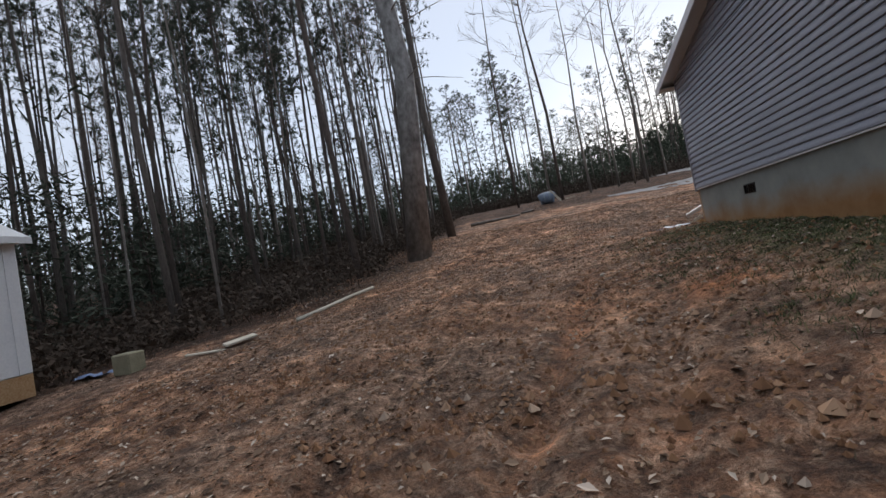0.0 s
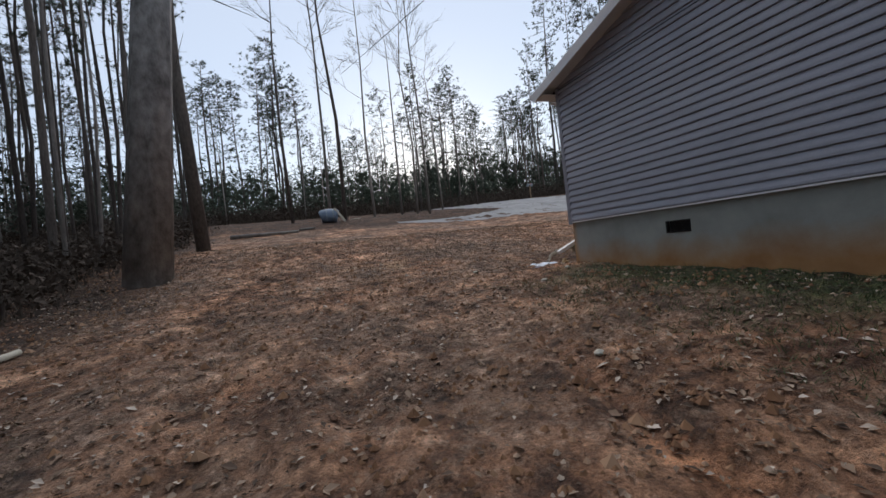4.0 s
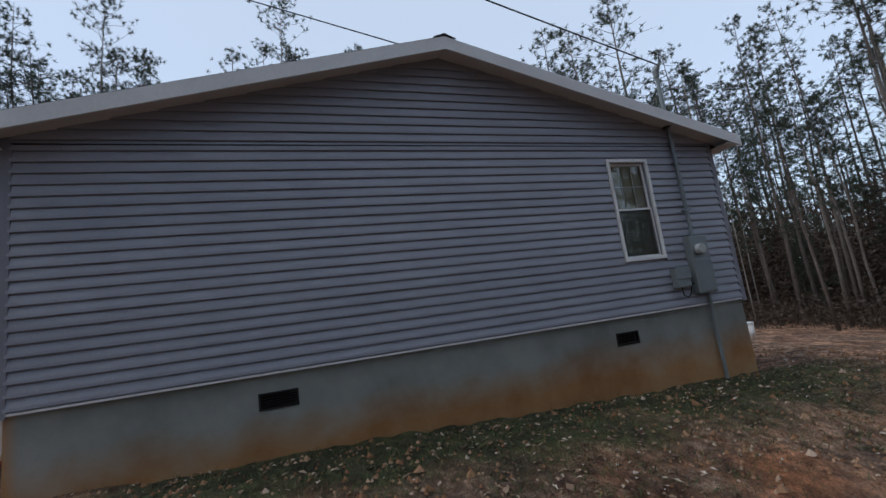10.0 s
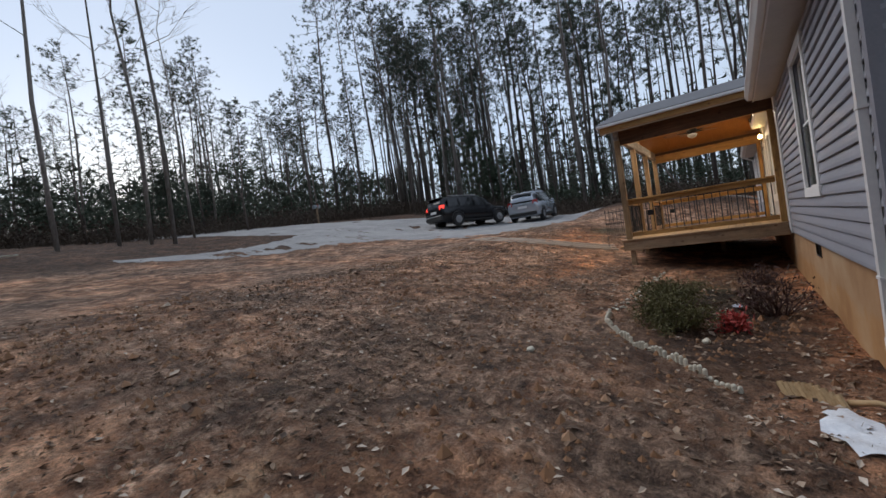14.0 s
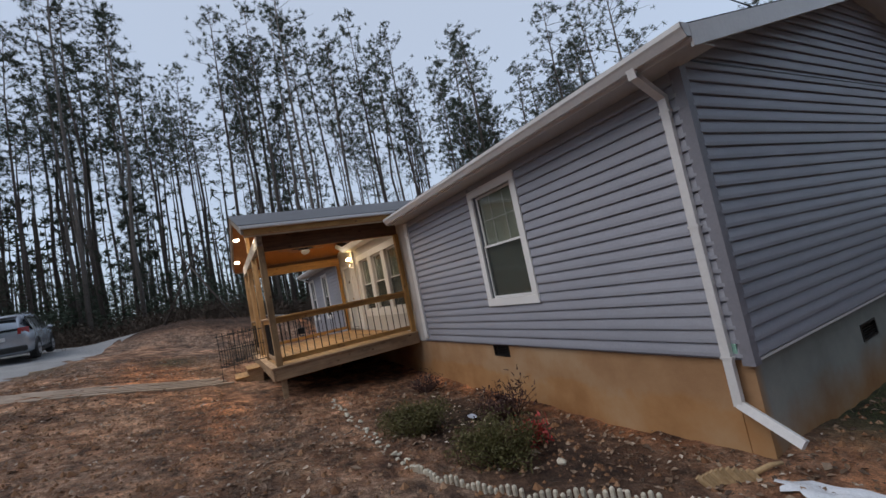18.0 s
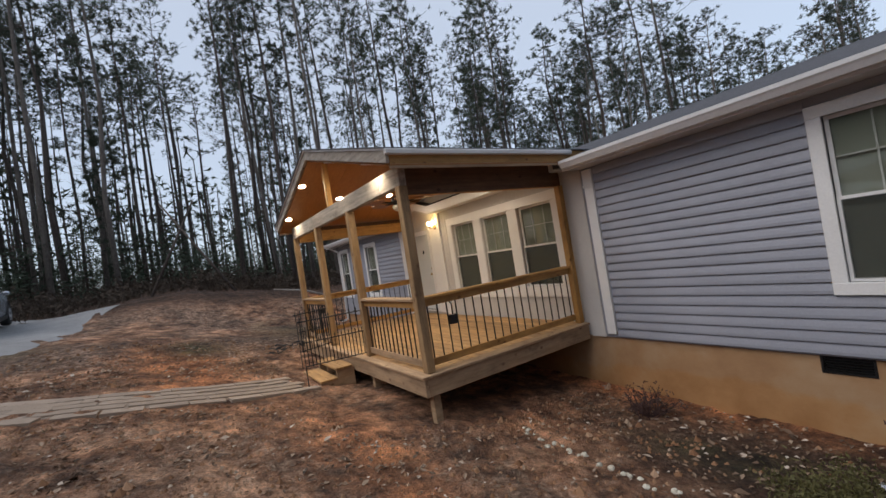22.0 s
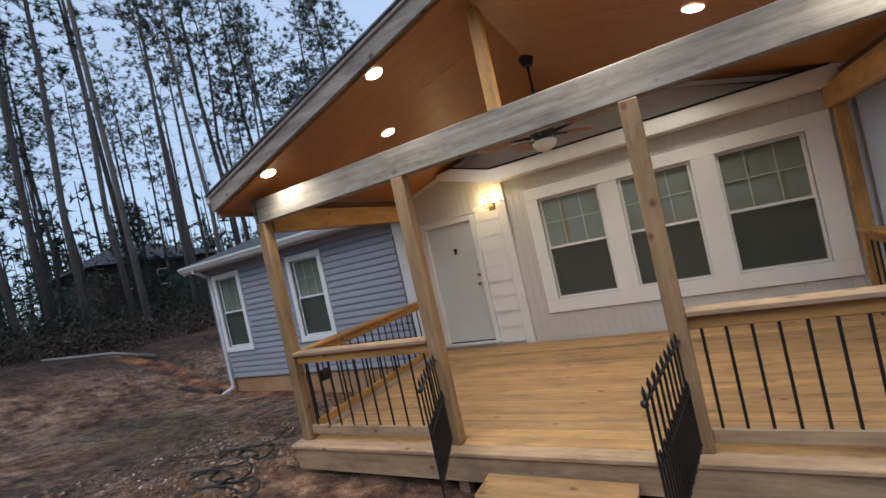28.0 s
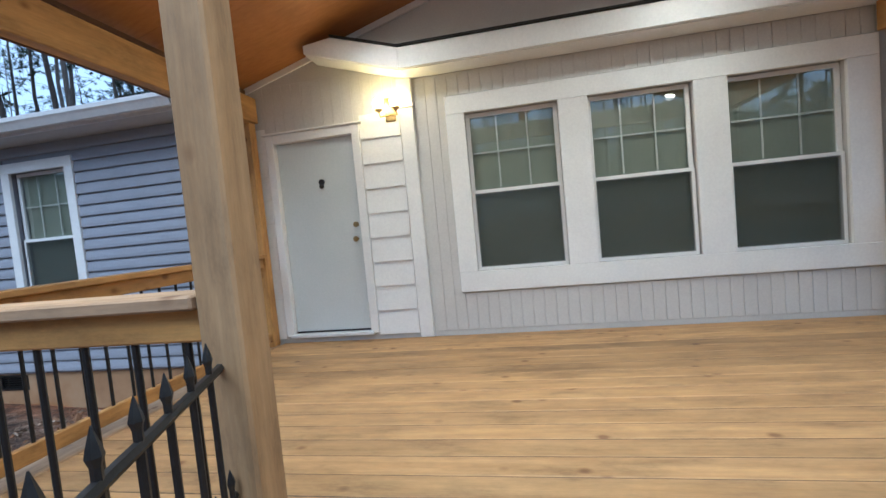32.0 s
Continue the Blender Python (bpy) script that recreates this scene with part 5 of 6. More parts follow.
def suv(paint, lit, at, heading, label, L=4.75, W=1.88, H=1.72, chrome=False):
    """A sport utility car lofted from cross-sections; its nose points along +x before turning."""
    ob = thing("parked_car", (0, 0, 0), label, "car")
    stations = [  # x, half width, floor, belt, roof, half roof width
        (-2.36, .74, .48, .95, 1.02, .70), (-2.33, .86, .36, 1.0, 1.28, .66), (-2.2, .92, .30, 1.03, 1.60, .64), (-1.7, .94, .26, 1.04, 1.70, .66),
        (-0.6, .94, .24, 1.03, 1.72, .68), (0.3, .94, .24, 1.02, 1.70, .67), (0.75, .94, .24, 1.01, 1.50, .66), (1.22, .93, .25, 1.0, 1.04, .72),
        (1.9, .90, .28, .94, .97, .68), (2.25, .82, .34, .84, .87, .60), (2.38, .68, .42, .68, .72, .50)]
    m = Mesh()
    k = None
    for x, hw, fl, be, ro, rw in stations:
        half = [(0, fl), (hw * .8, fl), (hw * .97, fl + .1), (hw, fl + (be - fl) * .55), (hw * .985, be), (rw + (hw - rw) * .5 * (ro < 1.1), be + (ro - be) * .55), (rw, ro - .07 * (ro > 1.2)), (rw * .86, ro), (0, ro + .012)]
        ring = half + [(-y, z) for y, z in half[-2:0:-1]]
        k = len(ring)
        m.v += [(x * L / 4.75, y * W / 1.88, z * H / 1.72) for y, z in ring]
    n = len(stations)
    m.f = [(i * k + j, i * k + (j + 1) % k, (i + 1) * k + (j + 1) % k, (i + 1) * k + j) for i in range(n - 1) for j in range(k)]
    m.f += [tuple(range(k)), tuple((n - 1) * k + j for j in range(k))[::-1]]
    sx, sy, sz = L / 4.75, W / 1.88, H / 1.72
    body = part("body", m, paint, ob, "", True)
    def quad(name, pts, mat, parent, th=0.012):
        q = [Vector((x * sx, y * sy, z * sz)) for x, y, z in pts]
        nrm = (q[1] - q[0]).cross(q[2] - q[0]).normalized() * th
        part(name, Mesh().add([p - nrm for p in q] + [p + nrm for p in q], [(0, 1, 2, 3), (7, 6, 5, 4), (0, 4, 5, 1), (1, 5, 6, 2), (2, 6, 7, 3), (3, 7, 4, 0)]), mat, parent)
    for s in (1, -1):
        for a, b in (((-2.02, -1.3)), ((-1.22, -0.32)), ((-0.24, 0.62))):
            ta, tb = (a + (.12 if a < -2 else 0)), (b - (.1 if b > .5 else 0))
            quad("side_window", [(a, s * .925, 1.07), (b + (.12 if b > .5 else 0), s * .925, 1.07), (tb - (.12 if b > .5 else 0), s * .735, 1.58), (ta, s * .735, 1.58)], CAR_GLASS, ob)
        quad("sill_trim", [(-1.05, s * .925, .25), (1.0, s * .925, .25), (1.0, s * .945, .36), (-1.05, s * .945, .36)], TRIM, ob)
        part("mirror", Mesh().ball((.72 * sx, s * 1.02 * sy, 1.08 * sz), .1, 8, 6, (.7, 1, .7)), paint, ob, "", True)
        quad("headlight", [(2.2, s * .62, .72), (2.1, s * .86, .74), (2.02, s * .87, .86), (2.16, s * .64, .84)], ALLOY, ob)
        quad("tail_lamp", [(-2.365, s * .58, .98), (-2.28, s * .88, .98), (-2.22, s * .87, 1.2), (-2.34, s * .6, 1.2)], RED_LENS if lit else RED_DIM, ob, 0.025)
        part("roof_rail", Mesh().tube([(-1.75 * sx, s * .62 * sy, 1.74 * sz), (.1 * sx, s * .62 * sy, 1.74 * sz)], .02, 6), TRIM if not chrome else ALLOY, ob)
        for x in (-1.42, 1.42):
            w = part("wheel", Mesh().tube([(x * sx, s * .72 * sy, .36), (x * sx, s * .76 * sy, .36), (x * sx, s * .92 * sy, .36), (x * sx, s * .955 * sy, .36)], [.33, .36, .36, .33], 22), RUBBER, ob, "", False)
            part("rim", Mesh().tube([(x * sx, s * .93 * sy, .36), (x * sx, s * .962 * sy, .36)], [.23, .2], 18), ALLOY, w)
            for q in range(5):
                a = q * 2 * math.pi / 5
                part("spoke", Mesh().tube([(x * sx, s * .966 * sy, .36), (x * sx + .2 * math.cos(a), s * .962 * sy, .36 + .2 * math.sin(a))], [.04, .028], 5), ALLOY, w)
            part("wheel_arch", Mesh().tube([(x * sx + .43 * math.cos(t), s * .925 * sy, .36 + .43 * math.sin(t)) for t in [math.pi * i / 10 for i in range(11)]], .035, 6), TRIM, ob)
    quad("rear_window", [(-2.345, -.62, 1.1), (-2.345, .62, 1.1), (-2.225, .56, 1.52), (-2.225, -.56, 1.52)], CAR_GLASS, ob, 0.02)
    quad("windscreen", [(1.2, -.7, 1.07), (1.2, .7, 1.07), (.78, .6, 1.5), (.78, -.6, 1.5)], CAR_GLASS, ob, 0.02)
    quad("number_plate", [(-2.375, -.26, .8), (-2.375, .26, .8), (-2.365, .26, .93), (-2.365, -.26, .93)], PLATE, ob, 0.01)
    part("rear_bumper", Mesh().box((-2.42 * sx, -.8 * sy, .38), (-2.3 * sx, .8 * sy, .58), c=0.04), TRIM, ob)
    part("spoiler", Mesh().box((-2.36 * sx, -.6 * sy, 1.6 * sz), (-2.1 * sx, .6 * sy, 1.64 * sz), c=0.012), paint, ob)
    if chrome:
        part("chrome_strip", Mesh().box((-2.43 * sx, -.72 * sy, .6), (-2.36 * sx, .72 * sy, .64), c=0.01), ALLOY, ob)
    x, y = at
    f, r, u = 1.4, .8, 0
    c, s_ = math.cos(math.radians(heading)), math.sin(math.radians(heading))
    zf, zr = ground_z(x + c * 1.4, y + s_ * 1.4), ground_z(x - c * 1.4, y - s_ * 1.4)
    ob.location = (x, y, (zf + zr) / 2 + 0.035)
    ob.rotation_euler = (0, -math.atan2(zf - zr, 2.8), math.radians(heading))
    return ob


suv(PAINT_BLACK, True, (21.9, 19.35), -21, "black sport utility car parked on the gravel, tail lamp lit", 4.85, 1.92, 1.66, True)
suv(PAINT_SILVER, False, (25.6, 16.9), 7, "silver sport utility car parked on the gravel", 4.7, 1.88, 1.74)


# ---- woods ----
BARK = mottled("pine_bark", (0.045, 0.036, 0.031), (0.14, 0.115, 0.1), 3, 18, 0.95, relief=0.7, dist=0.03, stretch=(1, 1, 0.35), varied=0.25)
PALE_BARK = mottled("pale_bark", (0.13, 0.115, 0.1), (0.3, 0.275, 0.25), 3, 18, 0.95, relief=0.5, dist=0.02, stretch=(1, 1, 0.35), varied=0.2)
LIGHT_BARK = mottled("light_pine_bark", (0.075, 0.063, 0.055), (0.2, 0.175, 0.155), 3, 18, 0.95, relief=0.6, dist=0.03, stretch=(1, 1, 0.35), varied=0.2)
NEEDLE = mottled("pine_needles", (0.02, 0.034, 0.02), (0.055, 0.075, 0.045), 0.6, 8, 0.75, relief=0, varied=0.3)
TWIG = mottled("grey_twigs", (0.08, 0.065, 0.055), (0.17, 0.14, 0.12), 2, 20, 0.9, relief=0)
rnd = random.Random(7)


def pine_meshes(h, r, seed, low=0.55, step=0.02, reach_k=1.0):
    """A tall loblolly pine: bare trunk, short limbs and tufts of needles in the top."""
    q = random.Random(seed)
    bend = [(q.uniform(-.3, .3), q.uniform(-.3, .3)) for _ in range(5)]
    pts = [(bend[i][0] * (i > 0), bend[i][1] * (i > 0), h * z) for i, z in enumerate((0, .25, .5, .75, 1))]
    pts[0] = (0, 0, -0.5)
    trunk = Mesh().tube(pts, [r * 1.15, r * .88, r * .7, r * .42, r * .08], 7)
    crown = Mesh()

    def axis(z):
        u = min(max(z / h, 0), 0.999) * 4
        i = int(u)
        return Vector(pts[i]).lerp(Vector(pts[i + 1]), u - i)
    z = h * low
    while z < h * .99:
        k = (z / h - low) / (1 - low)
        reach = (0.7 + 2.2 * math.sin(math.pi * min(1, 0.15 + k * .88))) * h / 22 * reach_k
        for _ in range(3):
            if q.random() < (0.55 if k < 0.25 else 0.12):
                continue
            a = q.uniform(0, 6.283)
            o = axis(z)
            o.z = z
            L = reach * q.uniform(.45, 1.15)
            e = o + Vector((math.cos(a), math.sin(a), q.uniform(-.05, .55))) * L
            trunk.tube([o, o.lerp(e, .6) + Vector((0, 0, -.05)), e], [r * .16, r * .1, r * .04], 3, False)
            for t in range(4):
                c = o.lerp(e, q.uniform(.4, 1.08)) + Vector((q.gauss(0, .22), q.gauss(0, .22), q.gauss(0, .16)))
                for _ in range(21):
                    v = Vector((q.gauss(0, 1), q.gauss(0, 1), q.gauss(.3, .8))).normalized() * q.uniform(.2, .42)
                    w = v.cross(Vector((q.gauss(0, 1), q.gauss(0, 1), q.gauss(0, 1)))).normalized() * 0.024
                    crown.add([c - w, c + w, c + v], [(0, 1, 2)])
        z += h * step
    for _ in range(14):
        zz = h * q.uniform(.2, max(low, .3))
        o = axis(zz); o.z = zz
        a = q.uniform(0, 6.283)
        d = Vector((math.cos(a), math.sin(a), q.uniform(-.25, .3))) * q.uniform(.3, 1.6)
        trunk.tube([o, o + d * .5 + Vector((0, 0, .05)), o + d], [r * .1, r * .06, r * .02], 3, False)
    return trunk, crown


def bare_meshes(h, r, seed):
    """A slim leafless hardwood with rising branches and a haze of twigs."""
    q = random.Random(seed)
    trunk, twigs = Mesh(), Mesh()
    pts = [(0, 0, -0.4)] + [(q.uniform(-.35, .35), q.uniform(-.35, .35), h * z) for z in (.3, .6, .85, 1)]
    trunk.tube(pts, [r, r * .8, r * .5, r * .28, r * .08], 6)

    def grow(o, d, L, rr, depth):
        e = o + d * L
        mid_ = o.lerp(e, .5) + Vector((q.gauss(0, .06), q.gauss(0, .06), q.gauss(0, .06))) * L
        (twigs if depth < 2 else trunk).tube([o, mid_, e], [rr, rr * .7, rr * .35], 3, False)
        if depth:
            for _ in range(4):
                nd = (d + Vector((q.gauss(0, .5), q.gauss(0, .5), q.gauss(.2, .35)))).normalized()
                grow(o.lerp(e, q.uniform(.35, 1)), nd, L * q.uniform(.4, .65), max(rr * .5, .005), depth - 1)
    for i in range(16):
        u = q.uniform(.28, .97) * 4
        k = min(int(u), 3)
        o = Vector(pts[k]).lerp(Vector(pts[k + 1]), u - k)
        a = q.uniform(0, 6.283)
        grow(o, Vector((math.cos(a), math.sin(a), q.uniform(.35, 1.1))).normalized(), h * q.uniform(.06, .14), r * .2, 2)
    return trunk, twigs


PINES, BARES, YOUNG = [], [], []
for i, (h, r, low) in enumerate(((23, .17, .55), (26, .19, .6), (21, .15, .5), (27, .2, .63), (19, .13, .42), (25, .16, .66))):
    t, c = pine_meshes(h, r, 40 + i, low)
    PINES.append((t.data("trunk", LIGHT_BARK if i in (1, 2, 5) else BARK, True), c.data("crown", NEEDLE)))
for i, (h, r, low) in enumerate(((7, .07, .06), (9, .09, .1), (5, .05, .05))):
    t, c = pine_meshes(h, r, 60 + i, low, 0.03, 2.2)
    YOUNG.append((t.data("trunk", BARK, True), c.data("crown", NEEDLE)))
for i, (h, r) in enumerate(((16, .09), (13, .08), (19, .12))):
    t, b_ = bare_meshes(h, r, 80 + i)
    BARES.append((t.data("trunk", PALE_BARK if i != 2 else BARK, True), b_.data("crown", TWIG)))
KINDS = {"pine": (PINES, "pine_tree", "tall thin pine with a bare trunk and needled crown"), "bare": (BARES, "bare_tree", "slim leafless hardwood tree with fine twigs"), "young": (YOUNG, "young_pine", "young bushy pine with needles to the ground")}


def tree(kind, x, y, size=1.0, pick=None, label=""):
    pool, name, text = KINDS[kind]
    meshes = pool[pick] if pick is not None else rnd.choice(pool)
    ob = thing(name, (x, y, ground_z(x, y)), label or text, "tree", "woods round the yard")
    ob.rotation_euler = (rnd.gauss(0, .02), rnd.gauss(0, .02), rnd.uniform(0, 6.283))
    ob.scale = (size, size, size * rnd.uniform(.92, 1.08))
    for nm, me in zip(("trunk", "crown"), meshes):
        p = new(nm, me)
        p.parent = ob
    return ob


STANDING = []


DEEP = []                                      # trees too deep in the woods to be told apart


def woods(n, x0, x1, y0, y1, bare=0.3, ok=lambda x, y: True, near=1.0, young=0.12, dense=None, sizes=(.78, 1.1), girth=1.0):
    made = 0
    for _ in range(n * 14):
        if made >= n:
            break
        x, y = rnd.uniform(x0, x1), rnd.uniform(y0, y1)
        if dense and rnd.random() > dense(x, y):
            continue
        if not ok(x, y) or any((x - a) ** 2 + (y - b) ** 2 < near * near for a, b in STANDING[-400:]):
            continue
        STANDING.append((x, y))
        made += 1
        u = rnd.random()
        kind = "bare" if u < bare else "young" if u < bare + young else "pine"
        if kind == "pine" and (x < -19 or y > 48 or x > 46 or y < -25):
            s = rnd.uniform(*sizes)
            DEEP.append((rnd.choice(PINES), pose(x, y, ground_z(x, y), 0, 0, rnd.uniform(0, 360)) @ Matrix.Diagonal((s * girth, s * girth, s, 1))))
        else:
            ob = tree(kind, x, y, rnd.uniform(*sizes))
            ob.scale.x *= girth
            ob.scale.y *= girth


def joined(name, items, label, mat):
    """One mesh out of many placed copies."""
    co, loops, starts, nv, nl = [], [], [], 0, 0
    for me, m in items:
        a = np.empty(len(me.vertices) * 3, np.float32); me.vertices.foreach_get("co", a)
        r = np.array(m)
        co.append(a.reshape(-1, 3) @ r[:3, :3].T + r[:3, 3])
        b = np.empty(len(me.loops), np.int32); me.loops.foreach_get("vertex_index", b)
        loops.append(b + nv)
        c = np.empty(len(me.polygons), np.int32); me.polygons.foreach_get("loop_start", c)
        starts.append(c + nl)
        nv += len(me.vertices); nl += len(me.loops)
    me = bpy.data.meshes.new(name)
    co, loops, starts = np.concatenate(co).astype(np.float32), np.concatenate(loops), np.concatenate(starts)
    me.vertices.add(nv); me.vertices.foreach_set("co", co.ravel())
    me.loops.add(nl); me.loops.foreach_set("vertex_index", loops)
    me.polygons.add(len(starts)); me.polygons.foreach_set("loop_start", starts)
    me.materials.append(mat)
    me.update(calc_edges=True)
    tagged(new(name, me), label, "", "", "stuff")


big = tree("pine", -3.25, 9.8, 1.0, 1, "thick-trunked pine standing at the edge of the yard")
big.scale = (2.25, 2.25, 1.05)
plates = mottled("grey_plated_bark", (0.12, 0.115, 0.11), (0.42, 0.41, 0.4), 5, 14, 0.95, relief=1.0, dist=0.03, stretch=(1, 1, 0.3))
trunk_mesh = pine_meshes(26, .19, 41, .6)[0]
next(c for c in big.children if c.name.startswith("trunk")).data = trunk_mesh.data("trunk", plates, True)
second = tree("pine", -2.95, 15.6, 1.05, 5)
second.scale = (1.3, 1.3, 1.05)
for x, y, k in ((0.35, 26.0, 2), (2.7, 27.2, 0), (5.6, 27.0, 0), (7.6, 27.4, 1), (8.6, 27.0, 0), (11.5, 29.5, 1), (3.4, 25.5, 2), (9.3, 26.5, 0)):
    tree("bare", x, y, rnd.uniform(.95, 1.2), k)
woods(170, -38, -4.4, -4, 32, 0.25, lambda x, y: not (-13.5 < x < -6.5 and -8 < y < 3.4) and (x < -6.2 or y > 8) and x < -4.4 - 0.10 * max(0, y - 14) + 0.32 * max(0, y - 22), young=0.0, near=1.0, dense=lambda x, y: 1.0 if x > -22 else 0.6, girth=0.56)
woods(48, -22, 5, 29, 60, 0.35, lambda x, y: y > 31 and x > -14 - (y - 31), young=0.15, near=1.5, sizes=(.5, .74))
woods(72, 3, 30, 29, 62, 0.35, lambda x, y: y > 30 + 0.1 * abs(x - 10) and not (2 < x < 9 and y < 60 and abs(x - 3 - (y - 33) * 0.05) < 2.2), young=0.25, near=1.6, sizes=(.36, .57))
woods(42, 30, 54, 24, 60, 0.15, lambda x, y: y - 8 < (x - 1.4) * 0.83, young=0.1)
woods(40, 17, 40, 33, 60, 0.15, lambda x, y: y - 8 > (x - 1.4) * 0.86, young=0.15, sizes=(.4, .6))
woods(16, 46, 66, 2, 34, 0.0, young=0.0)
woods(118, 27, 66, -14, 46, 0.12, lambda x, y: x > 27.6 and not (x < 33 and 11 < y < 24), young=0.04, dense=lambda x, y: 1.0 if x < 48 else 0.6, girth=0.78)
woods(95, -6, 25, -44, -13.5, 0.14, lambda x, y: y < -13.8 + 0.12 * (x - 8), sizes=(.5, .72), dense=lambda x, y: 1.0 if y > -34 else 0.6, girth=0.75)
woods(75, 22, 50, -44, -12, 0.12, sizes=(.75, 1.0), dense=lambda x, y: 1.0 if y > -30 else 0.6)
woods(80, -46, -5.5, -40, -3, 0.15, lambda x, y: not (-13.5 < x < -6.5 and y > -7), young=0.0, near=1.3)
woods(10, -30, -8, -26, -8, 0.1)
for i in range(20):
    x = 4.5 + 0.9 * i + rnd.uniform(-.4, .4)
    tree("pine", x, -14.6 - 2.6 * (i % 3) + 0.12 * (x - 8) + rnd.uniform(-.8, .8), rnd.uniform(.42, .56), (2, 1, 4, 5)[i % 4], "slim pale-trunked pine with a needled crown at the woods' edge")
woods(24, 0, 36, -42, -25.5, 0.0, young=0.0, sizes=(.46, .62), girth=1.25)
joined("deep_woods_trunk", [(a[0], m) for a, m in DEEP], "trunks of the pines deep in the woods", BARK)
joined("deep_woods_canopy", [(a[1], m) for a, m in DEEP], "needled crowns of the pines deep in the woods", NEEDLE)


# far woods closing the distance, and brush under the trees
def far_woods():
    q = random.Random(11)
    m, c = Mesh(), Mesh()
    for _ in range(1900):
        a = q.uniform(0, 6.283)
        d = q.uniform(46, 120)
        x, y = 10 + d * math.cos(a), 8 + d * math.sin(a)
        if -40 < x < 60 and -50 < y < 62 and d < 50:
            continue
        north = math.sin(a) > .1 and math.cos(a) < .75
        z, h, r = ground_z(x, y), q.uniform(5, 8.5) if north else q.uniform(11, 18), q.uniform(.1, .22)
        m.tube([(x, y, z - .5), (x + q.gauss(0, .3), y + q.gauss(0, .3), z + h)], [r, r * .3], 3, False)
        south = math.sin(a) < -.2
        for _ in range(18 if south else 9):
            p = Vector((x + q.gauss(0, 1.3), y + q.gauss(0, 1.3), z + h * q.uniform(.05 if south else .55, .9 if south else 1.05)))
            for _ in range(9):
                v = Vector((q.gauss(0, 1), q.gauss(0, 1), q.gauss(.2, .8))).normalized() * q.uniform(.5, 1.0)
                w = v.cross(Vector((q.gauss(0, 1), q.gauss(0, 1), q.gauss(0, 1)))).normalized() * .11
                c.add([p - w, p + w, p + v], [(0, 1, 2)])
    solo("far_trunk", m, BARK, "distant trunks deep in the woods", kind="stuff")
    solo("far_canopy", c, NEEDLE, "distant needled canopy", kind="stuff")


far_woods()
BRUSH = mottled("brown_brush", (0.03, 0.022, 0.016), (0.09, 0.064, 0.046), 1.3, 12, 0.95, relief=0)


def brush(n, region, tall, seed, name="undergrowth"):
    q = random.Random(seed)
    m = Mesh()
    made = 0
    while made < n:
        x, y = region(q)
        made += 1
        z = ground_z(x, y)
        h = tall * q.uniform(.45, 1.2)
        for _ in range(9):
            b = Vector((x + q.gauss(0, .35), y + q.gauss(0, .35), z - .05))
            t = b + Vector((q.gauss(0, .35), q.gauss(0, .35), h * q.uniform(.4, 1)))
            w = Vector((q.gauss(0, 1), q.gauss(0, 1), 0)).normalized() * .012
            m.add([b - w, b + w, t], [(0, 1, 2)])
            for _ in range(4):
                p = b.lerp(t, q.uniform(.25, 1)) + Vector((q.gauss(0, .12), q.gauss(0, .12), q.gauss(0, .08)))
                v = Vector((q.gauss(0, 1), q.gauss(0, 1), q.gauss(0, .7))).normalized() * q.uniform(.06, .2)
                u = v.cross(Vector((q.gauss(0, 1), q.gauss(0, 1), q.gauss(0, 1)))).normalized() * q.uniform(.02, .07)
                m.add([p - u, p + u, p + v], [(0, 1, 2)])
    solo(name, m, BRUSH, "dark tangle of leafless brush and dead leaves under the trees", kind="stuff")


def west_edge(q):
    y = q.uniform(-3, 30)
    return -4.6 - 4.2 * (1 - ease(0.5, 6, y)) - abs(q.gauss(0, 9)), y


brush(1500, west_edge, 0.95, 21)
brush(1700, lambda q: (q.uniform(-20, 48), 30.5 + abs(q.gauss(0, 9))), 1.5, 22)
brush(1300, lambda q: (28.6 + abs(q.gauss(0, 9)), q.uniform(-14, 40)), 1.3, 23)
brush(1300, lambda q: (q.uniform(-6, 46), -14.5 - abs(q.gauss(0, 9))), 1.6, 24)
def thicket(n, region, seed, name, mat=NEEDLE):
    """Dark evergreen growth closing the gaps between the trunks."""
    q = random.Random(seed)
    m = Mesh()
    for _ in range(n):
        x, y, z = region(q)
        p = Vector((x, y, ground_z(x, y) + z))
        for _ in range(44):
            c = p + Vector((q.gauss(0, .6), q.gauss(0, .6), q.gauss(0, .45)))
            v = Vector((q.gauss(0, 1), q.gauss(0, 1), q.gauss(.2, .7))).normalized() * q.uniform(.25, .55)
            w = v.cross(Vector((q.gauss(0, 1), q.gauss(0, 1), q.gauss(0, 1)))).normalized() * .045
            m.add([c - w, c + w, c + v], [(0, 1, 2)])
    solo(name, m, mat, "dark evergreen thicket between the trunks", kind="stuff")


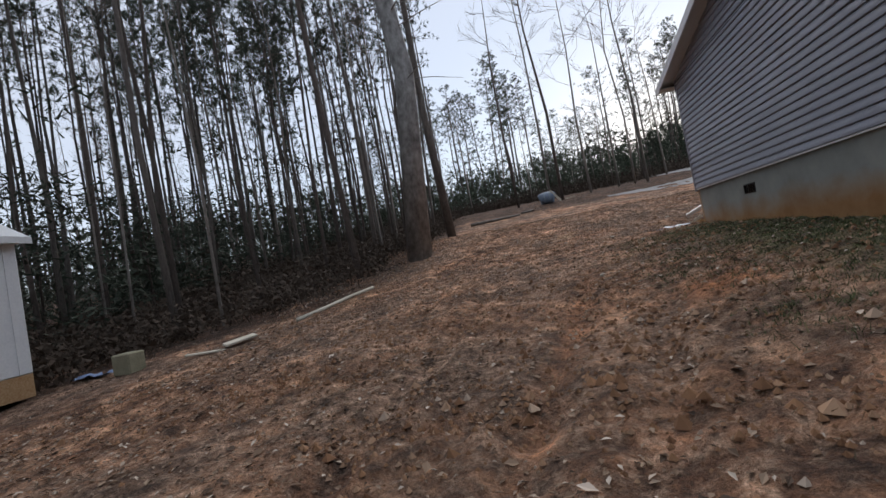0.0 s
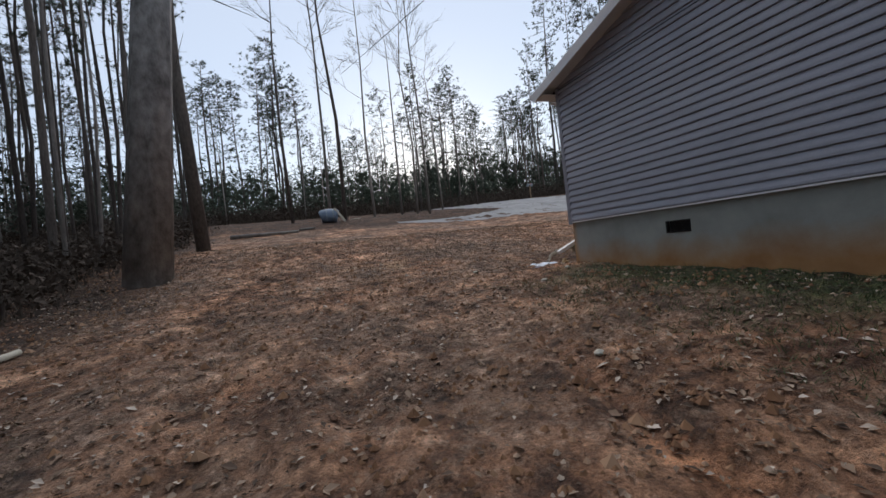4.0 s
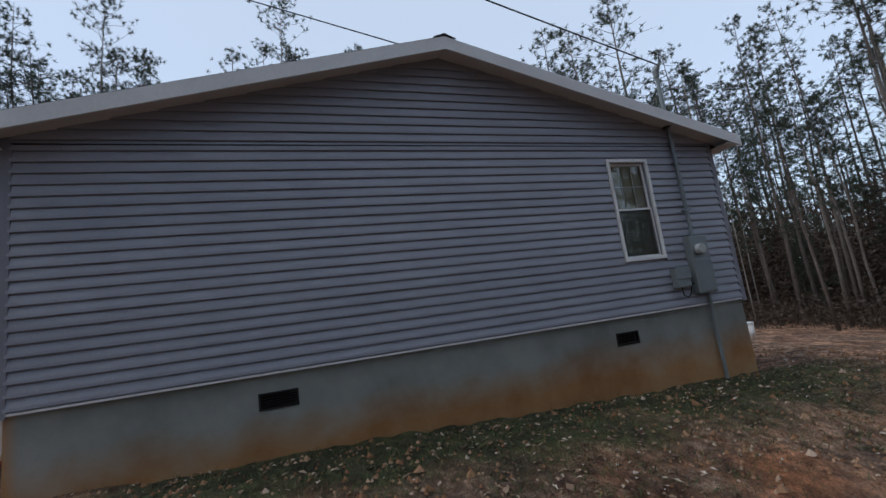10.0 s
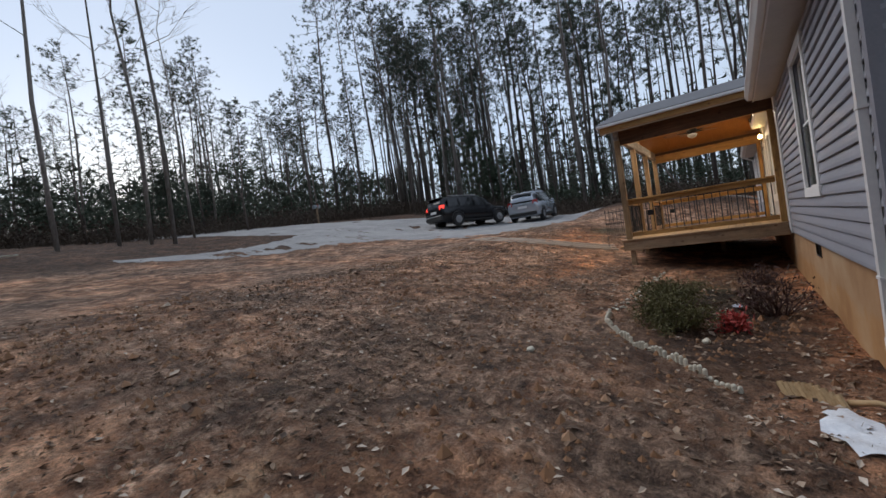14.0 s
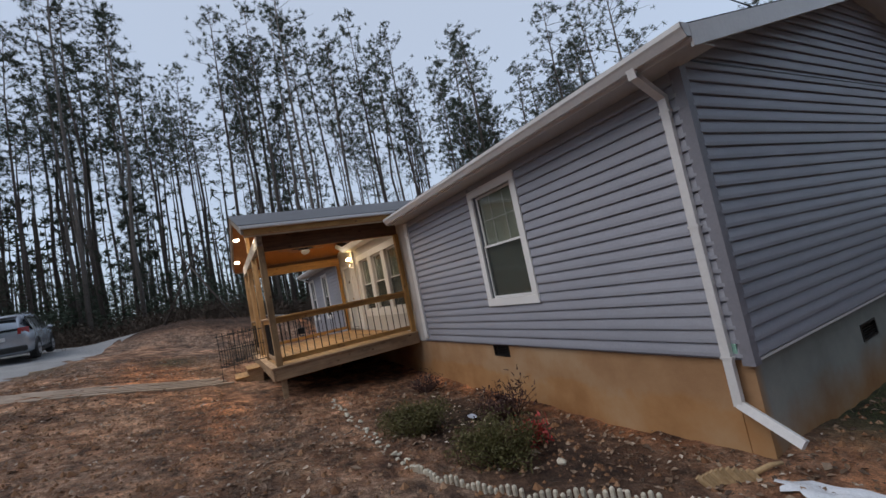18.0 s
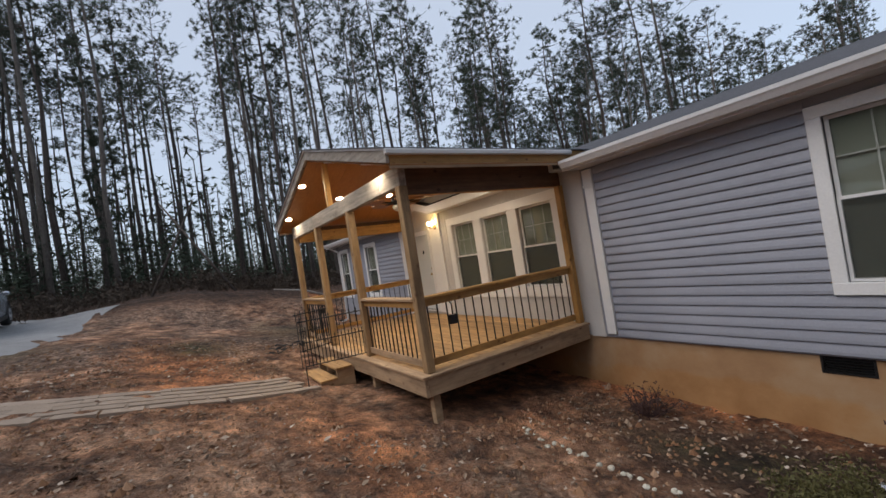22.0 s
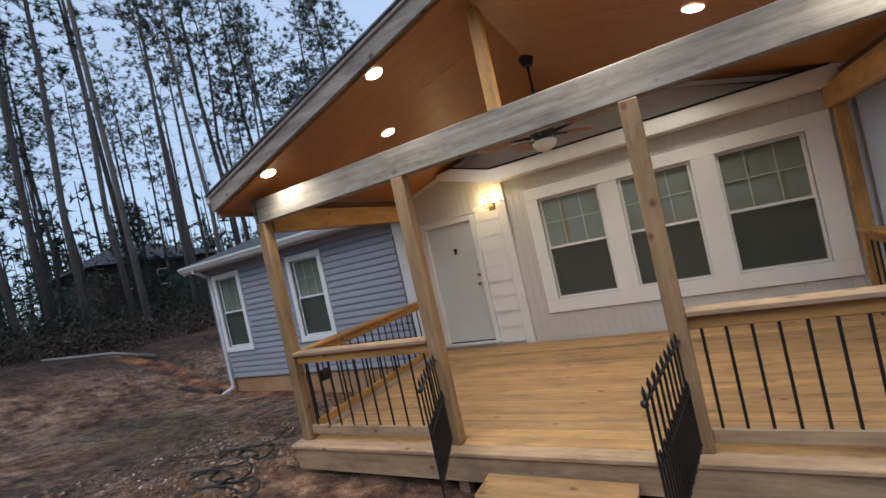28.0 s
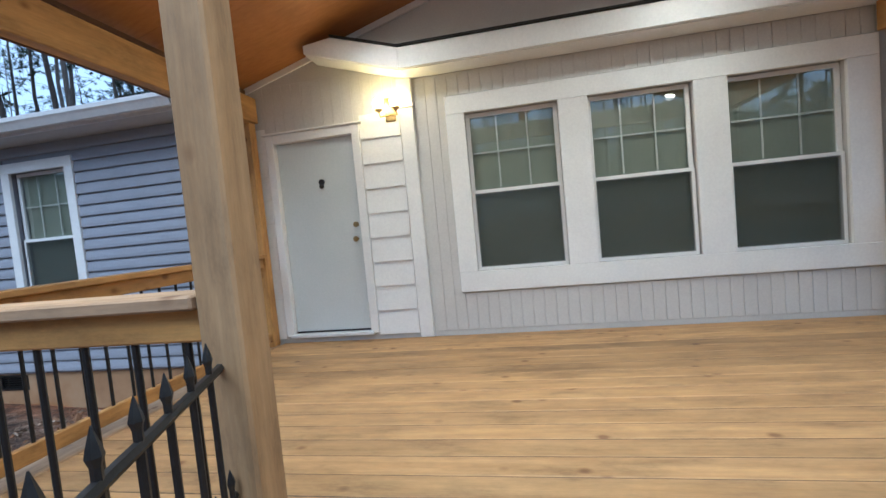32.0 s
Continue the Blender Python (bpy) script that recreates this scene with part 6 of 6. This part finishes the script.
thicket(3600, lambda q: (q.uniform(-4, 44), q.uniform(-42, -23), min(abs(q.gauss(0, 3.6)), 6.5)), 31, "south_undergrowth", BRUSH)
thicket(1300, lambda q: (q.uniform(-18, 38), q.uniform(36, 62), abs(q.gauss(0, 2.8))), 34, "north_evergreens")
thicket(900, lambda q: (q.uniform(36, 60), q.uniform(-16, 34), abs(q.gauss(0, 2.0))), 32, "east_evergreens")
thicket(900, lambda q: (q.uniform(-36, -12), q.uniform(-2, 36), min(abs(q.gauss(0, 3.6)), 7.5)), 33, "west_evergreens")
brush(5200, lambda q: (lambda a, d: (10 + d * math.cos(a), 8 + d * math.sin(a)))(q.uniform(0, 6.283), q.uniform(56, 95)), 4.2, 25, "far_undergrowth")


# ---- garden bed ----
def along(line, step):
    """Points and directions at even steps along a line of (x, y)."""
    out, carry = [], 0.0
    for p, q in zip(line, line[1:]):
        p, q = Vector(p), Vector(q)
        L, d = (q - p).length, (q - p).normalized()
        s = carry
        while s < L:
            out.append((p + d * s, d))
            s += step
        carry = s - L
    return out


CREAM = mottled("cream_edging", (0.42, 0.38, 0.3), (0.66, 0.62, 0.52), 6, 60, 0.8, relief=0.3, varied=0.15)
TAN = mottled("tan_log", (0.3, 0.2, 0.1), (0.48, 0.34, 0.19), 6, 40, 0.85, relief=0.5, varied=0.15)
edging = thing("garden_edging", (6.5, 8.2, 0.9), "cream scalloped garden edging along the flower bed", "garden edging")
for i, (p, d) in enumerate(along([(6.95, 8.33), (6.45, 8.27), (5.95, 7.98), (5.6, 7.65), (5.1, 7.13), (4.92, 6.92)], 0.052)):
    h = 0.025 + 0.045 * abs(math.sin(i * math.pi / 5)) * (1 if i < 44 else 0.35)
    z = ground_z(p.x, p.y)
    part("edging_stake", Mesh().tube([(p.x, p.y, z - 0.03), (p.x, p.y, z + h), (p.x, p.y, z + h + 0.012)], [0.02, 0.02, 0.01], 7), CREAM, edging)
stones = thing("bed_border", (9, 8.3, 0.9), "row of small pale stones bordering the flower bed", "stone border")
q = random.Random(31)
for i, (p, d) in enumerate(along([(11.0, 8.18), (9.2, 8.3), (7.9, 8.3), (7.0, 8.34)], 0.07)):
    if q.random() < 0.18:
        continue
    x, y = p.x + q.gauss(0, 0.03), p.y + q.gauss(0, 0.035)
    part("border_stone", Mesh().ball((x, y, ground_z(x, y) + 0.012), q.uniform(0.016, 0.038), 7, 5, (1, 1, 0.6), 0.5, i), CREAM, stones)
bundle = thing("log_edging", (5.0, 6.5, 0.72), "curled tan half-log edging lying loose on the clay", "garden edging")
for i in range(10):
    u = i / 9
    x, y = 5.13 - 0.22 * u + 0.03 * math.sin(3 * u), 6.67 - 0.3 * u
    z = ground_z(x, y)
    part("half_log", Mesh().tube([(x - 0.05, y - 0.03, z - 0.02), (x + 0.02, y + 0.012, z + 0.07 + 0.025 * math.sin(3 * u))], 0.024, 7), TAN, bundle)
solo("stick", Mesh().tube([(4.93, 6.33, ground_z(4.93, 6.33) + 0.025), (4.86, 6.2, ground_z(4.86, 6.2) + 0.05), (4.82, 6.1, ground_z(4.82, 6.1) + 0.03)], [0.022, 0.02, 0.016], 7), TAN, "short pale stick by the downspout", "stick", smooth=True)


def ragged(cx, cy, rx, ry, seed, lift, wave, turn=0.0):
    """A thin crumpled sheet with a torn outline lying on the ground."""
    qq, m, n = random.Random(seed), Mesh(), 26
    rim = [1 + 0.5 * noise.noise((math.cos(a) * 2.2 + seed, math.sin(a) * 2.2, 1)) + 0.2 * qq.uniform(-1, 1) for a in [k * 2 * math.pi / n for k in range(n)]]
    for j in range(6):
        for k in range(n):
            a, r = k * 2 * math.pi / n, rim[k] * j / 5
            u, v = rx * r * math.cos(a), ry * r * math.sin(a)
            x, y = cx + u * math.cos(turn) - v * math.sin(turn), cy + u * math.sin(turn) + v * math.cos(turn)
            m.v.append((x, y, ground_z(x, y) + lift + wave * noise.noise((x * 11, y * 11, seed)) + wave * 0.5))
    m.f = [(j * n + k, j * n + (k + 1) % n, (j + 1) * n + (k + 1) % n, (j + 1) * n + k) for j in range(5) for k in range(n)]
    return m


SHEET = mottled("white_plastic_sheet", (0.62, 0.66, 0.72), (0.82, 0.85, 0.9), 5, 40, 0.22, relief=0.4, dist=0.01)
solo("plastic_sheet", ragged(4.42, 6.36, 0.34, 0.17, 4, 0.012, 0.022, 0.25), SHEET, "crumpled white plastic sheet lying on the clay", "plastic sheet", smooth=True)
solo("litter_scrap", ragged(3.88, 5.86, 0.09, 0.05, 6, 0.012, 0.02), mottled("mauve_scrap", (0.2, 0.15, 0.2), (0.4, 0.33, 0.4), 9, 50, 0.6), "small mauve scrap of litter on the ground", "litter", smooth=True)
solo("litter_scrap", ragged(8.1, 6.95, 0.09, 0.06, 8, 0.03, 0.04), mottled("pale_blue_scrap", (0.3, 0.34, 0.42), (0.55, 0.58, 0.66), 9, 50, 0.5), "crumpled pale blue scrap in the flower bed", "litter", smooth=True)
for i, (x, y) in enumerate(((6.1, 7.2), (4.9, 8.6), (3.2, 4.6), (4.1, 5.2), (1.9, 2.0), (2.9, 6.4))):
    solo("pale_stone", Mesh().ball((x, y, ground_z(x, y) + 0.015), 0.045, 8, 6, (1.2, 0.9, 0.6), 0.5, i), CREAM, "small pale stone lying in the yard", "stone", "loose stones", smooth=True)

SHRUB = mottled("green_shrub_needles", (0.045, 0.045, 0.012), (0.14, 0.125, 0.038), 3, 20, 0.7, relief=0)
DARKTWIG = mottled("dark_red_twigs", (0.035, 0.018, 0.016), (0.1, 0.05, 0.045), 4, 20, 0.85, relief=0)
REDLEAF = mottled("red_leaves", (0.28, 0.02, 0.02), (0.5, 0.06, 0.05), 6, 30, 0.6, relief=0)


def shrub(x, y, r, h, seed, leaf, blades, label, size=0.09, name="shrub", stemmy=0.0):
    """A low shrub: stems from the base and many small blades in a ragged dome."""
    q = random.Random(seed)
    z = ground_z(x, y)
    ob = thing(name, (x, y, z), label, "shrub")
    stems, leaves = Mesh(), Mesh()
    for _ in range(34):
        a, rr = q.uniform(0, 6.283), r * math.sqrt(q.random()) * 0.95
        e = Vector((x + rr * math.cos(a), y + rr * math.sin(a), z + h * q.uniform(.5, 1.05) * (1 - .5 * (rr / r) ** 2)))
        o = Vector((x + q.gauss(0, .05), y + q.gauss(0, .05), z - 0.03))
        mid_ = o.lerp(e, .5) + Vector((q.gauss(0, .04), q.gauss(0, .04), q.gauss(0, .04)))
        stems.tube([o, mid_, e], [.009, .006, .003], 4, False)
        for _ in range(blades):
            c = mid_.lerp(e, q.uniform(-.2, 1.08)) + Vector((q.gauss(0, .05), q.gauss(0, .05), q.gauss(0, .05)))
            v = Vector((q.gauss(0, 1), q.gauss(0, 1), q.gauss(.5, .8))).normalized() * size * q.uniform(.6, 1.3)
            w = v.cross(Vector((q.gauss(0, 1), q.gauss(0, 1), q.gauss(0, 1)))).normalized() * size * .16
            leaves.add([c - w, c + w, c + v * .6 + w * 1.2, c + v], [(0, 1, 2, 3)])
    part("stem", stems, DARKTWIG, ob)
    part("foliage", leaves, leaf, ob)


shrub(8.1, 7.75, 0.52, 0.36, 1, SHRUB, 190, "low green needled shrub in the flower bed", 0.034)
shrub(6.55, 7.6, 0.52, 0.38, 2, SHRUB, 190, "low green needled shrub in the flower bed", 0.034)
shrub(7.75, 6.55, 0.5, 0.62, 3, DARKTWIG, 14, "dark leafless red-brown shrub against the wall", 0.06)
shrub(10.3, 6.6, 0.4, 0.42, 4, DARKTWIG, 10, "small leafless twiggy shrub near the porch", 0.05)
shrub(6.75, 6.98, 0.15, 0.2, 5, REDLEAF, 12, "small red artificial flower clump", 0.06, "flower_clump")

# ---- cables by the porch, drain, branch ----
for k, (x, y) in enumerate(((17.75, 9.25), (17.3, 9.5), (18.1, 8.7))):
    pts = [(x + (0.3 + 0.02 * i % 3 * .05) * math.cos(i * .5) + .01 * i, y + 0.22 * math.sin(i * .5) + .012 * i, ground_z(x, y) + 0.025 + 0.012 * (i % 5)) for i in range(30)]
    solo("garden_hose", Mesh().tube(pts, 0.012, 6), RUBBER, "coiled black hose lying on the clay beside the porch", "hose", "coiled hoses", smooth=True)
solo("drain_pipe", Mesh().tube([(22.75, 6.22, 1.28), (22.95, 6.35, 1.2), (23.3, 6.4, ground_z(23.3, 6.4) + 0.06), (23.8, 6.5, ground_z(23.8, 6.5) + 0.06)], 0.055, 10), RUBBER, "black corrugated drain pipe at the downspout", "drain pipe", smooth=True)
solo("fallen_branch", Mesh().tube([(26.2, 5.7, ground_z(26.2, 5.7) + 0.06), (26.9, 6.4, ground_z(26.9, 6.4) + 0.14), (27.6, 7.6, ground_z(27.6, 7.6) + 0.1)], [0.06, 0.05, 0.03], 7), PALE_BARK, "pale fallen branch at the wood's edge", "branch", smooth=True)
for a, b in (((29.0, 9.0), (30.6, 11.5)), ((28.4, 12.2), (29.3, 10.2))):
    solo("leaning_trunk", Mesh().tube([(*a, ground_z(*a)), (b[0], b[1], ground_z(*b) + 4.2)], [0.07, 0.04], 6), BARK, "dead trunk leaning in the woods", "dead trunk", "leaning trunks", smooth=True)

# ---- yard edge: shed, block, pole, log, barrel ----
SHED = mottled("white_shed_metal", (0.6, 0.63, 0.65), (0.74, 0.76, 0.77), 1.5, 30, 0.45, relief=0.08)
RUST = mottled("rust_stained_skirt", (0.3, 0.15, 0.06), (0.52, 0.36, 0.2), 3, 30, 0.8, relief=0.3)
shed = thing("garden_shed", (-10.3, -0.2, -0.2), "white metal garden shed with a rust-stained foot", "shed")
SX, SY = (-11.05, -7.95), (-3.1, 0.55)
part("wall", Mesh().box((SX[0], SY[0], 0.25), (SX[1], SY[1], 2.6), c=0.02), SHED, shed)
part("skirt", Mesh().box((SX[0] + 0.01, SY[0] + 0.01, -0.15), (SX[1] - 0.01, SY[1] - 0.01, 0.25)), RUST, shed, "rust-stained skirt")
for i in range(12):
    x = SX[0] + 0.25 * (i + .5)
    part("rib", Mesh().box((x - .012, SY[1], 0.27), (x + .012, SY[1] + .014, 2.58)), SHED, shed)
    y = SY[0] + 0.3 * (i + .5)
    part("rib", Mesh().box((SX[1], y - .012, 0.27), (SX[1] + .014, y + .012, 2.58)), SHED, shed)
part("roof", Mesh().prism([(SX[0] - .15, 2.58), (SX[1] + .15, 2.58), (SX[1] + .15, 2.66), (-9.05, 3.35), (SX[0] - .15, 2.66)], "y", SY[0] - .15, SY[1] + .15), SHED, shed)
part("eave_trim", Mesh().box((SX[1] + .152, SY[0] - .15, 2.54), (SX[1] + .175, SY[1] + .15, 2.66)), SHED, shed)
solo("concrete_block", Mesh().box((-6.95, 1.1, ground_z(-6.8, 1.3) - .03), (-6.55, 1.45, ground_z(-6.8, 1.3) + .36), c=0.025), mottled("mossy_concrete", (0.17, 0.16, 0.1), (0.33, 0.31, 0.22), 4, 50, 0.95, relief=0.6), "weathered concrete block at the yard's edge", "concrete block")
solo("blue_tarp", ragged(-7.7, 1.35, 0.5, 0.16, 12, 0.02, 0.06), mottled("blue_tarp", (0.04, 0.1, 0.3), (0.3, 0.4, 0.55), 4, 40, 0.5), "crumpled blue and white tarp beside the shed", "tarp", smooth=True)
solo("plank_scrap", Mesh().box((-0.35, -0.05, 0), (0.35, 0.05, 0.03), pose(-5.3, 1.55, ground_z(-5.3, 1.55) + .02, 4, 3, 25), 0.005), CREAM, "pale plank scrap on the ground", "plank", "yard scraps")
solo("plank_scrap", Mesh().box((-0.3, -0.1, 0), (0.3, 0.1, 0.05), pose(-4.9, 2.0, ground_z(-4.9, 2.0) + .05, 8, -6, 60), 0.01), CREAM, "pale plank scrap on the ground", "plank", "yard scraps")
def on_ground(line, lift):
    return [(x, y, ground_z(x, y) + lift) for x, y in line]


solo("white_pole", Mesh().tube(on_ground([(-4.35, 3.15), (-4.05, 3.9), (-3.75, 4.7), (-3.45, 5.5)], 0.045), [0.05, 0.05, 0.045, 0.04], 8), CREAM, "long pale pole lying along the edge of the yard", "pole", smooth=True)
solo("fallen_log", Mesh().tube(on_ground([(-2.6, 20.6), (-1.6, 20.9), (-0.6, 21.1), (0.4, 21.3)], 0.09), [0.1, 0.09, 0.075, 0.06], 8), PALE_BARK, "pale barked log lying at the wood's edge", "log", "fallen logs", smooth=True)
solo("fallen_log", Mesh().tube(on_ground([(0.5, 21.9), (0.9, 22.1), (1.3, 22.2)], 0.07), [0.06, 0.06, 0.05], 8), PALE_BARK, "short pale barked log at the wood's edge", "log", "fallen logs", smooth=True)
barrel = thing("barrel", (2.4, 24.4, 2.6), "faded blue barrel on its side with a pale board", "barrel")
gz = ground_z(2.2, 24.4)
part("drum", Mesh().tube([(1.85, 24.55, gz + .36), (1.9, 24.54, gz + .38), (2.3, 24.45, gz + .4), (2.75, 24.35, gz + .38), (2.8, 24.34, gz + .36)], [.3, .38, .41, .38, .3], 20), mottled("faded_blue_drum", (0.1, 0.14, 0.2), (0.2, 0.26, 0.34), 3, 30, 0.6), barrel, "", True)
for u in (.3, .7):
    part("hoop", Mesh().tube([(1.88 + .9 * u - .02, 24.54 - .2 * u, gz + .39), (1.88 + .9 * u + .02, 24.54 - .2 * u, gz + .39)], .422, 20), BOX, barrel)
part("board", Mesh().box((-.06, -.02, 0), (.06, .02, 1.0), pose(3.2, 24.2, gz + .0, 10, -38, 0), 0.005), CREAM, barrel, "pale leaning board")
solo("plank_scrap", Mesh().box((-0.3, -0.06, 0), (0.3, 0.06, 0.04), pose(3.9, 24.9, ground_z(3.9, 24.9) + .02, 0, -3, 10), 0.005), CREAM, "pale plank scrap on the ground", "plank", "yard scraps")
bucket = thing("bucket", (9.1, -9.0, ground_z(9.1, -9.0)), "white plastic bucket with a lid behind the house", "bucket")
bz = ground_z(9.1, -9.0)
part("pail", Mesh().tube([(9.1, -9.0, bz), (9.1, -9.0, bz + .5)], [.17, .2], 16), WHITE, bucket, "", True)
part("lid", Mesh().tube([(9.1, -9.0, bz + .5), (9.1, -9.0, bz + .54)], [.215, .21], 16), SHED, bucket)
part("bail", Mesh().tube([(9.1 - .2, -9.0, bz + .45), (9.1, -9.16, bz + .3), (9.1 + .2, -9.0, bz + .45)], .006, 5), BOX, bucket)
box_ = thing("mailbox", (20.3, 30.6, ground_z(20.3, 30.6)), "weathered mailbox on a wooden post by the drive", "mailbox")
mz = ground_z(20.3, 30.6)
part("post", Mesh().box((20.25, 30.55, mz - .2), (20.35, 30.65, mz + 1.05), c=.008), GREYWOOD, box_)
part("case", Mesh().prism([(30.48, mz + 1.05), (30.72, mz + 1.05), (30.72, mz + 1.2), (30.66, mz + 1.28), (30.54, mz + 1.28), (30.48, mz + 1.2)], "x", 20.05, 20.55), BOX, box_)
part("flag", Mesh().box((20.3, 30.45, mz + 1.1), (20.33, 30.47, mz + 1.34)), REDLEAF, box_, "red flag")
tag = solo("green_tag", Mesh().box((4.985, FY + 0.022, 1.56), (5.02, FY + 0.03, 1.66)), mottled("faded_green_tag", (0.2, 0.4, 0.33), (0.3, 0.52, 0.44), 10, 60, 0.5), "small faded green tag behind the downspout", "tag")

# ---- leaves, dead grass and clods over the yard ----
def litter_material(name, stops, rough=0.9):
    m, n, l, b = material(name, rough)
    g = n.new("ShaderNodeNewGeometry")
    l.new(ramp(n, l, g.outputs["Random Per Island"], stops), b.inputs["Base Color"])
    return m


LEAF = litter_material("dead_leaves", [(0, (0.06, 0.038, 0.026)), (0.45, (0.18, 0.115, 0.075)), (0.8, (0.3, 0.215, 0.15)), (1, (0.58, 0.5, 0.42))])
STRAW = litter_material("dead_grass", [(0, (0.1, 0.075, 0.045)), (0.6, (0.24, 0.18, 0.11)), (1, (0.36, 0.29, 0.19))])
GRASS = litter_material("green_grass", [(0, (0.025, 0.045, 0.015)), (0.7, (0.07, 0.1, 0.035)), (1, (0.2, 0.18, 0.08))])
CLOD = litter_material("clay_clods", [(0, (0.14, 0.065, 0.03)), (0.6, (0.27, 0.14, 0.07)), (0.93, (0.38, 0.24, 0.15)), (1, (0.46, 0.37, 0.29))])


def clear(x, y):
    return (x > 4.85 and y < 6.02 and y > -3.6) or (11.4 < x < 17.2 and 5.9 < y < 9.9) or (y > 14 and x > 13) or (13.35 < x < 14.75 and 9.8 < y < 14.5)


def scatter(n, seed, one, x0=-5.5, x1=19.5, y0=-7, y1=14, want=None):
    q, m = random.Random(seed), Mesh()
    while n > 0:
        x, y = q.uniform(x0, x1), q.uniform(y0, y1)
        if clear(x, y) or (want and q.random() > want(x, y)):
            n -= 0.2
            continue
        n -= 1
        one(m, q, x, y, ground_z(x, y))
    return m


def leaf(m, q, x, y, z):
    s = q.uniform(.012, .036) * (1.7 if q.random() < .08 else 1)
    a = q.uniform(0, 6.283)
    t, u = Vector((math.cos(a), math.sin(a), q.uniform(-.3, .45))), Vector((-math.sin(a), math.cos(a), q.uniform(-.45, .45)))
    c = Vector((x, y, z + .012))
    m.add([c - t * s, c + u * s * .55 + Vector((0, 0, .008)), c + t * s, c - u * s * .55 + Vector((0, 0, .008))], [(0, 1, 2, 3)])


def tuft(h, n, wide):
    def one(m, q, x, y, z):
        for _ in range(n):
            b = Vector((x + q.gauss(0, .04), y + q.gauss(0, .04), z - .005))
            t = b + Vector((q.gauss(0, .55), q.gauss(0, .55), q.uniform(.3, 1))) * h * q.uniform(.5, 1.2)
            w = Vector((q.gauss(0, 1), q.gauss(0, 1), 0)).normalized() * wide
            m.add([b - w, b + w, t], [(0, 1, 2)])
    return one


def clod(m, q, x, y, z):
    r = q.uniform(.008, .03) * (2.0 if q.random() < .09 else 1)
    c = Vector((x, y, z + r * .3))
    a = q.uniform(0, 6.283)
    vs = [c + Vector((r * q.uniform(.7, 1.2) * math.cos(a + k * 1.2566), r * q.uniform(.7, 1.2) * math.sin(a + k * 1.2566), -r * .3)) for k in range(5)] + [c + Vector((q.gauss(0, .2) * r, q.gauss(0, .2) * r, r * q.uniform(.5, .9)))]
    m.add(vs, [(k, (k + 1) % 5, 5) for k in range(5)])


patch = lambda x, y: 0.25 + 0.75 * ease(-.15, .25, noise.noise((x * .55, y * .55, 2)))
solo("leaf_litter", scatter(42000, 51, leaf, want=patch), LEAF, "scattered dead leaves over the clay yard", kind="stuff")
solo("leaf_litter", scatter(9000, 52, leaf, x0=-12, x1=-2.5, y0=-4, y1=16), LEAF, "thick dead leaves along the wood's edge", kind="stuff")
solo("dead_grass", scatter(9000, 53, tuft(.055, 5, .0035), want=lambda x, y: ease(-.1, .3, noise.noise((x * .45 + 7, y * .45, 4)))), STRAW, "sparse dead grass over the yard", kind="stuff")
solo("green_grass", scatter(3800, 54, tuft(.075, 6, .004), x0=2.2, x1=4.9, y0=-5, y1=5.6, want=lambda x, y: ease(2.0, 3.6, x + .8 * noise.noise((x, y, 6))) * (1 - ease(3.4, 5.6, y))), GRASS, "short green grass along the gable wall", kind="stuff")
big_clod = lambda m, q, x, y, z: [clod(m, q, x + q.gauss(0, .05), y + q.gauss(0, .05), z + .008) for _ in range(3)]
solo("clay_rubble", scatter(900, 56, big_clod, x0=-2.5, x1=3.0, y0=-6, y1=2.5, want=lambda x, y: ease(-.05, .3, noise.noise((x * .8, y * .8, 12)))), CLOD, "broken clods of clay along the wheel ruts", kind="stuff")
solo("clay_clods", scatter(26000, 55, clod, want=lambda x, y: 1.15 - patch(x, y)), CLOD, "small clods and pebbles of clay", kind="stuff")


# ---- the neighbour's house on the rise behind the trees ----
def neighbour_house():
    red = mottled("dark_red_brick_wall", (0.05, 0.026, 0.022), (0.09, 0.05, 0.042), 2, 30, 0.9, relief=0.2)
    x0, x1, y0, y1 = 52.0, 60.0, -13.5, -4.0
    zb, ze, zr = ground_z(52, -9) - 0.6, 7.9, 10.0
    ob = thing("neighbour_house", (56, -9, zb), "dark red house with a hipped roof behind the pines", "house")
    part("wall", Mesh().box((x0, y0, zb), (x1, y1, ze)), red, ob)
    m = Mesh()
    m.v = [(x0 - .6, y0 - .6, ze + .01), (x1 + .6, y0 - .6, ze + .01), (x1 + .6, y1 + .6, ze + .01), (x0 - .6, y1 + .6, ze + .01), (56, y0 + 3.2, zr), (56, y1 - 3.2, zr)]
    m.f = [(0, 1, 2, 3), (0, 1, 4), (1, 2, 5, 4), (2, 3, 5), (3, 0, 4, 5)]
    part("roof", m, SHINGLE, ob, "dark shingle hipped roof")
    for y in (-11.4, -8.7, -6.0):
        win = part("window", Mesh().box((x0 - .05, y - .5, ze - 2.2), (x0 - .002, y + .5, ze - .8)), WHITE, ob, "white window frame")
        part("pane", Mesh().box((x0 - .06, y - .4, ze - 2.1), (x0 - .052, y + .4, ze - .9)), SCREEN, win)
    part("chimney", Mesh().box((56.6, -9.2, zr - 1.0), (57.2, -8.6, zr + .5)), red, ob)


neighbour_house()
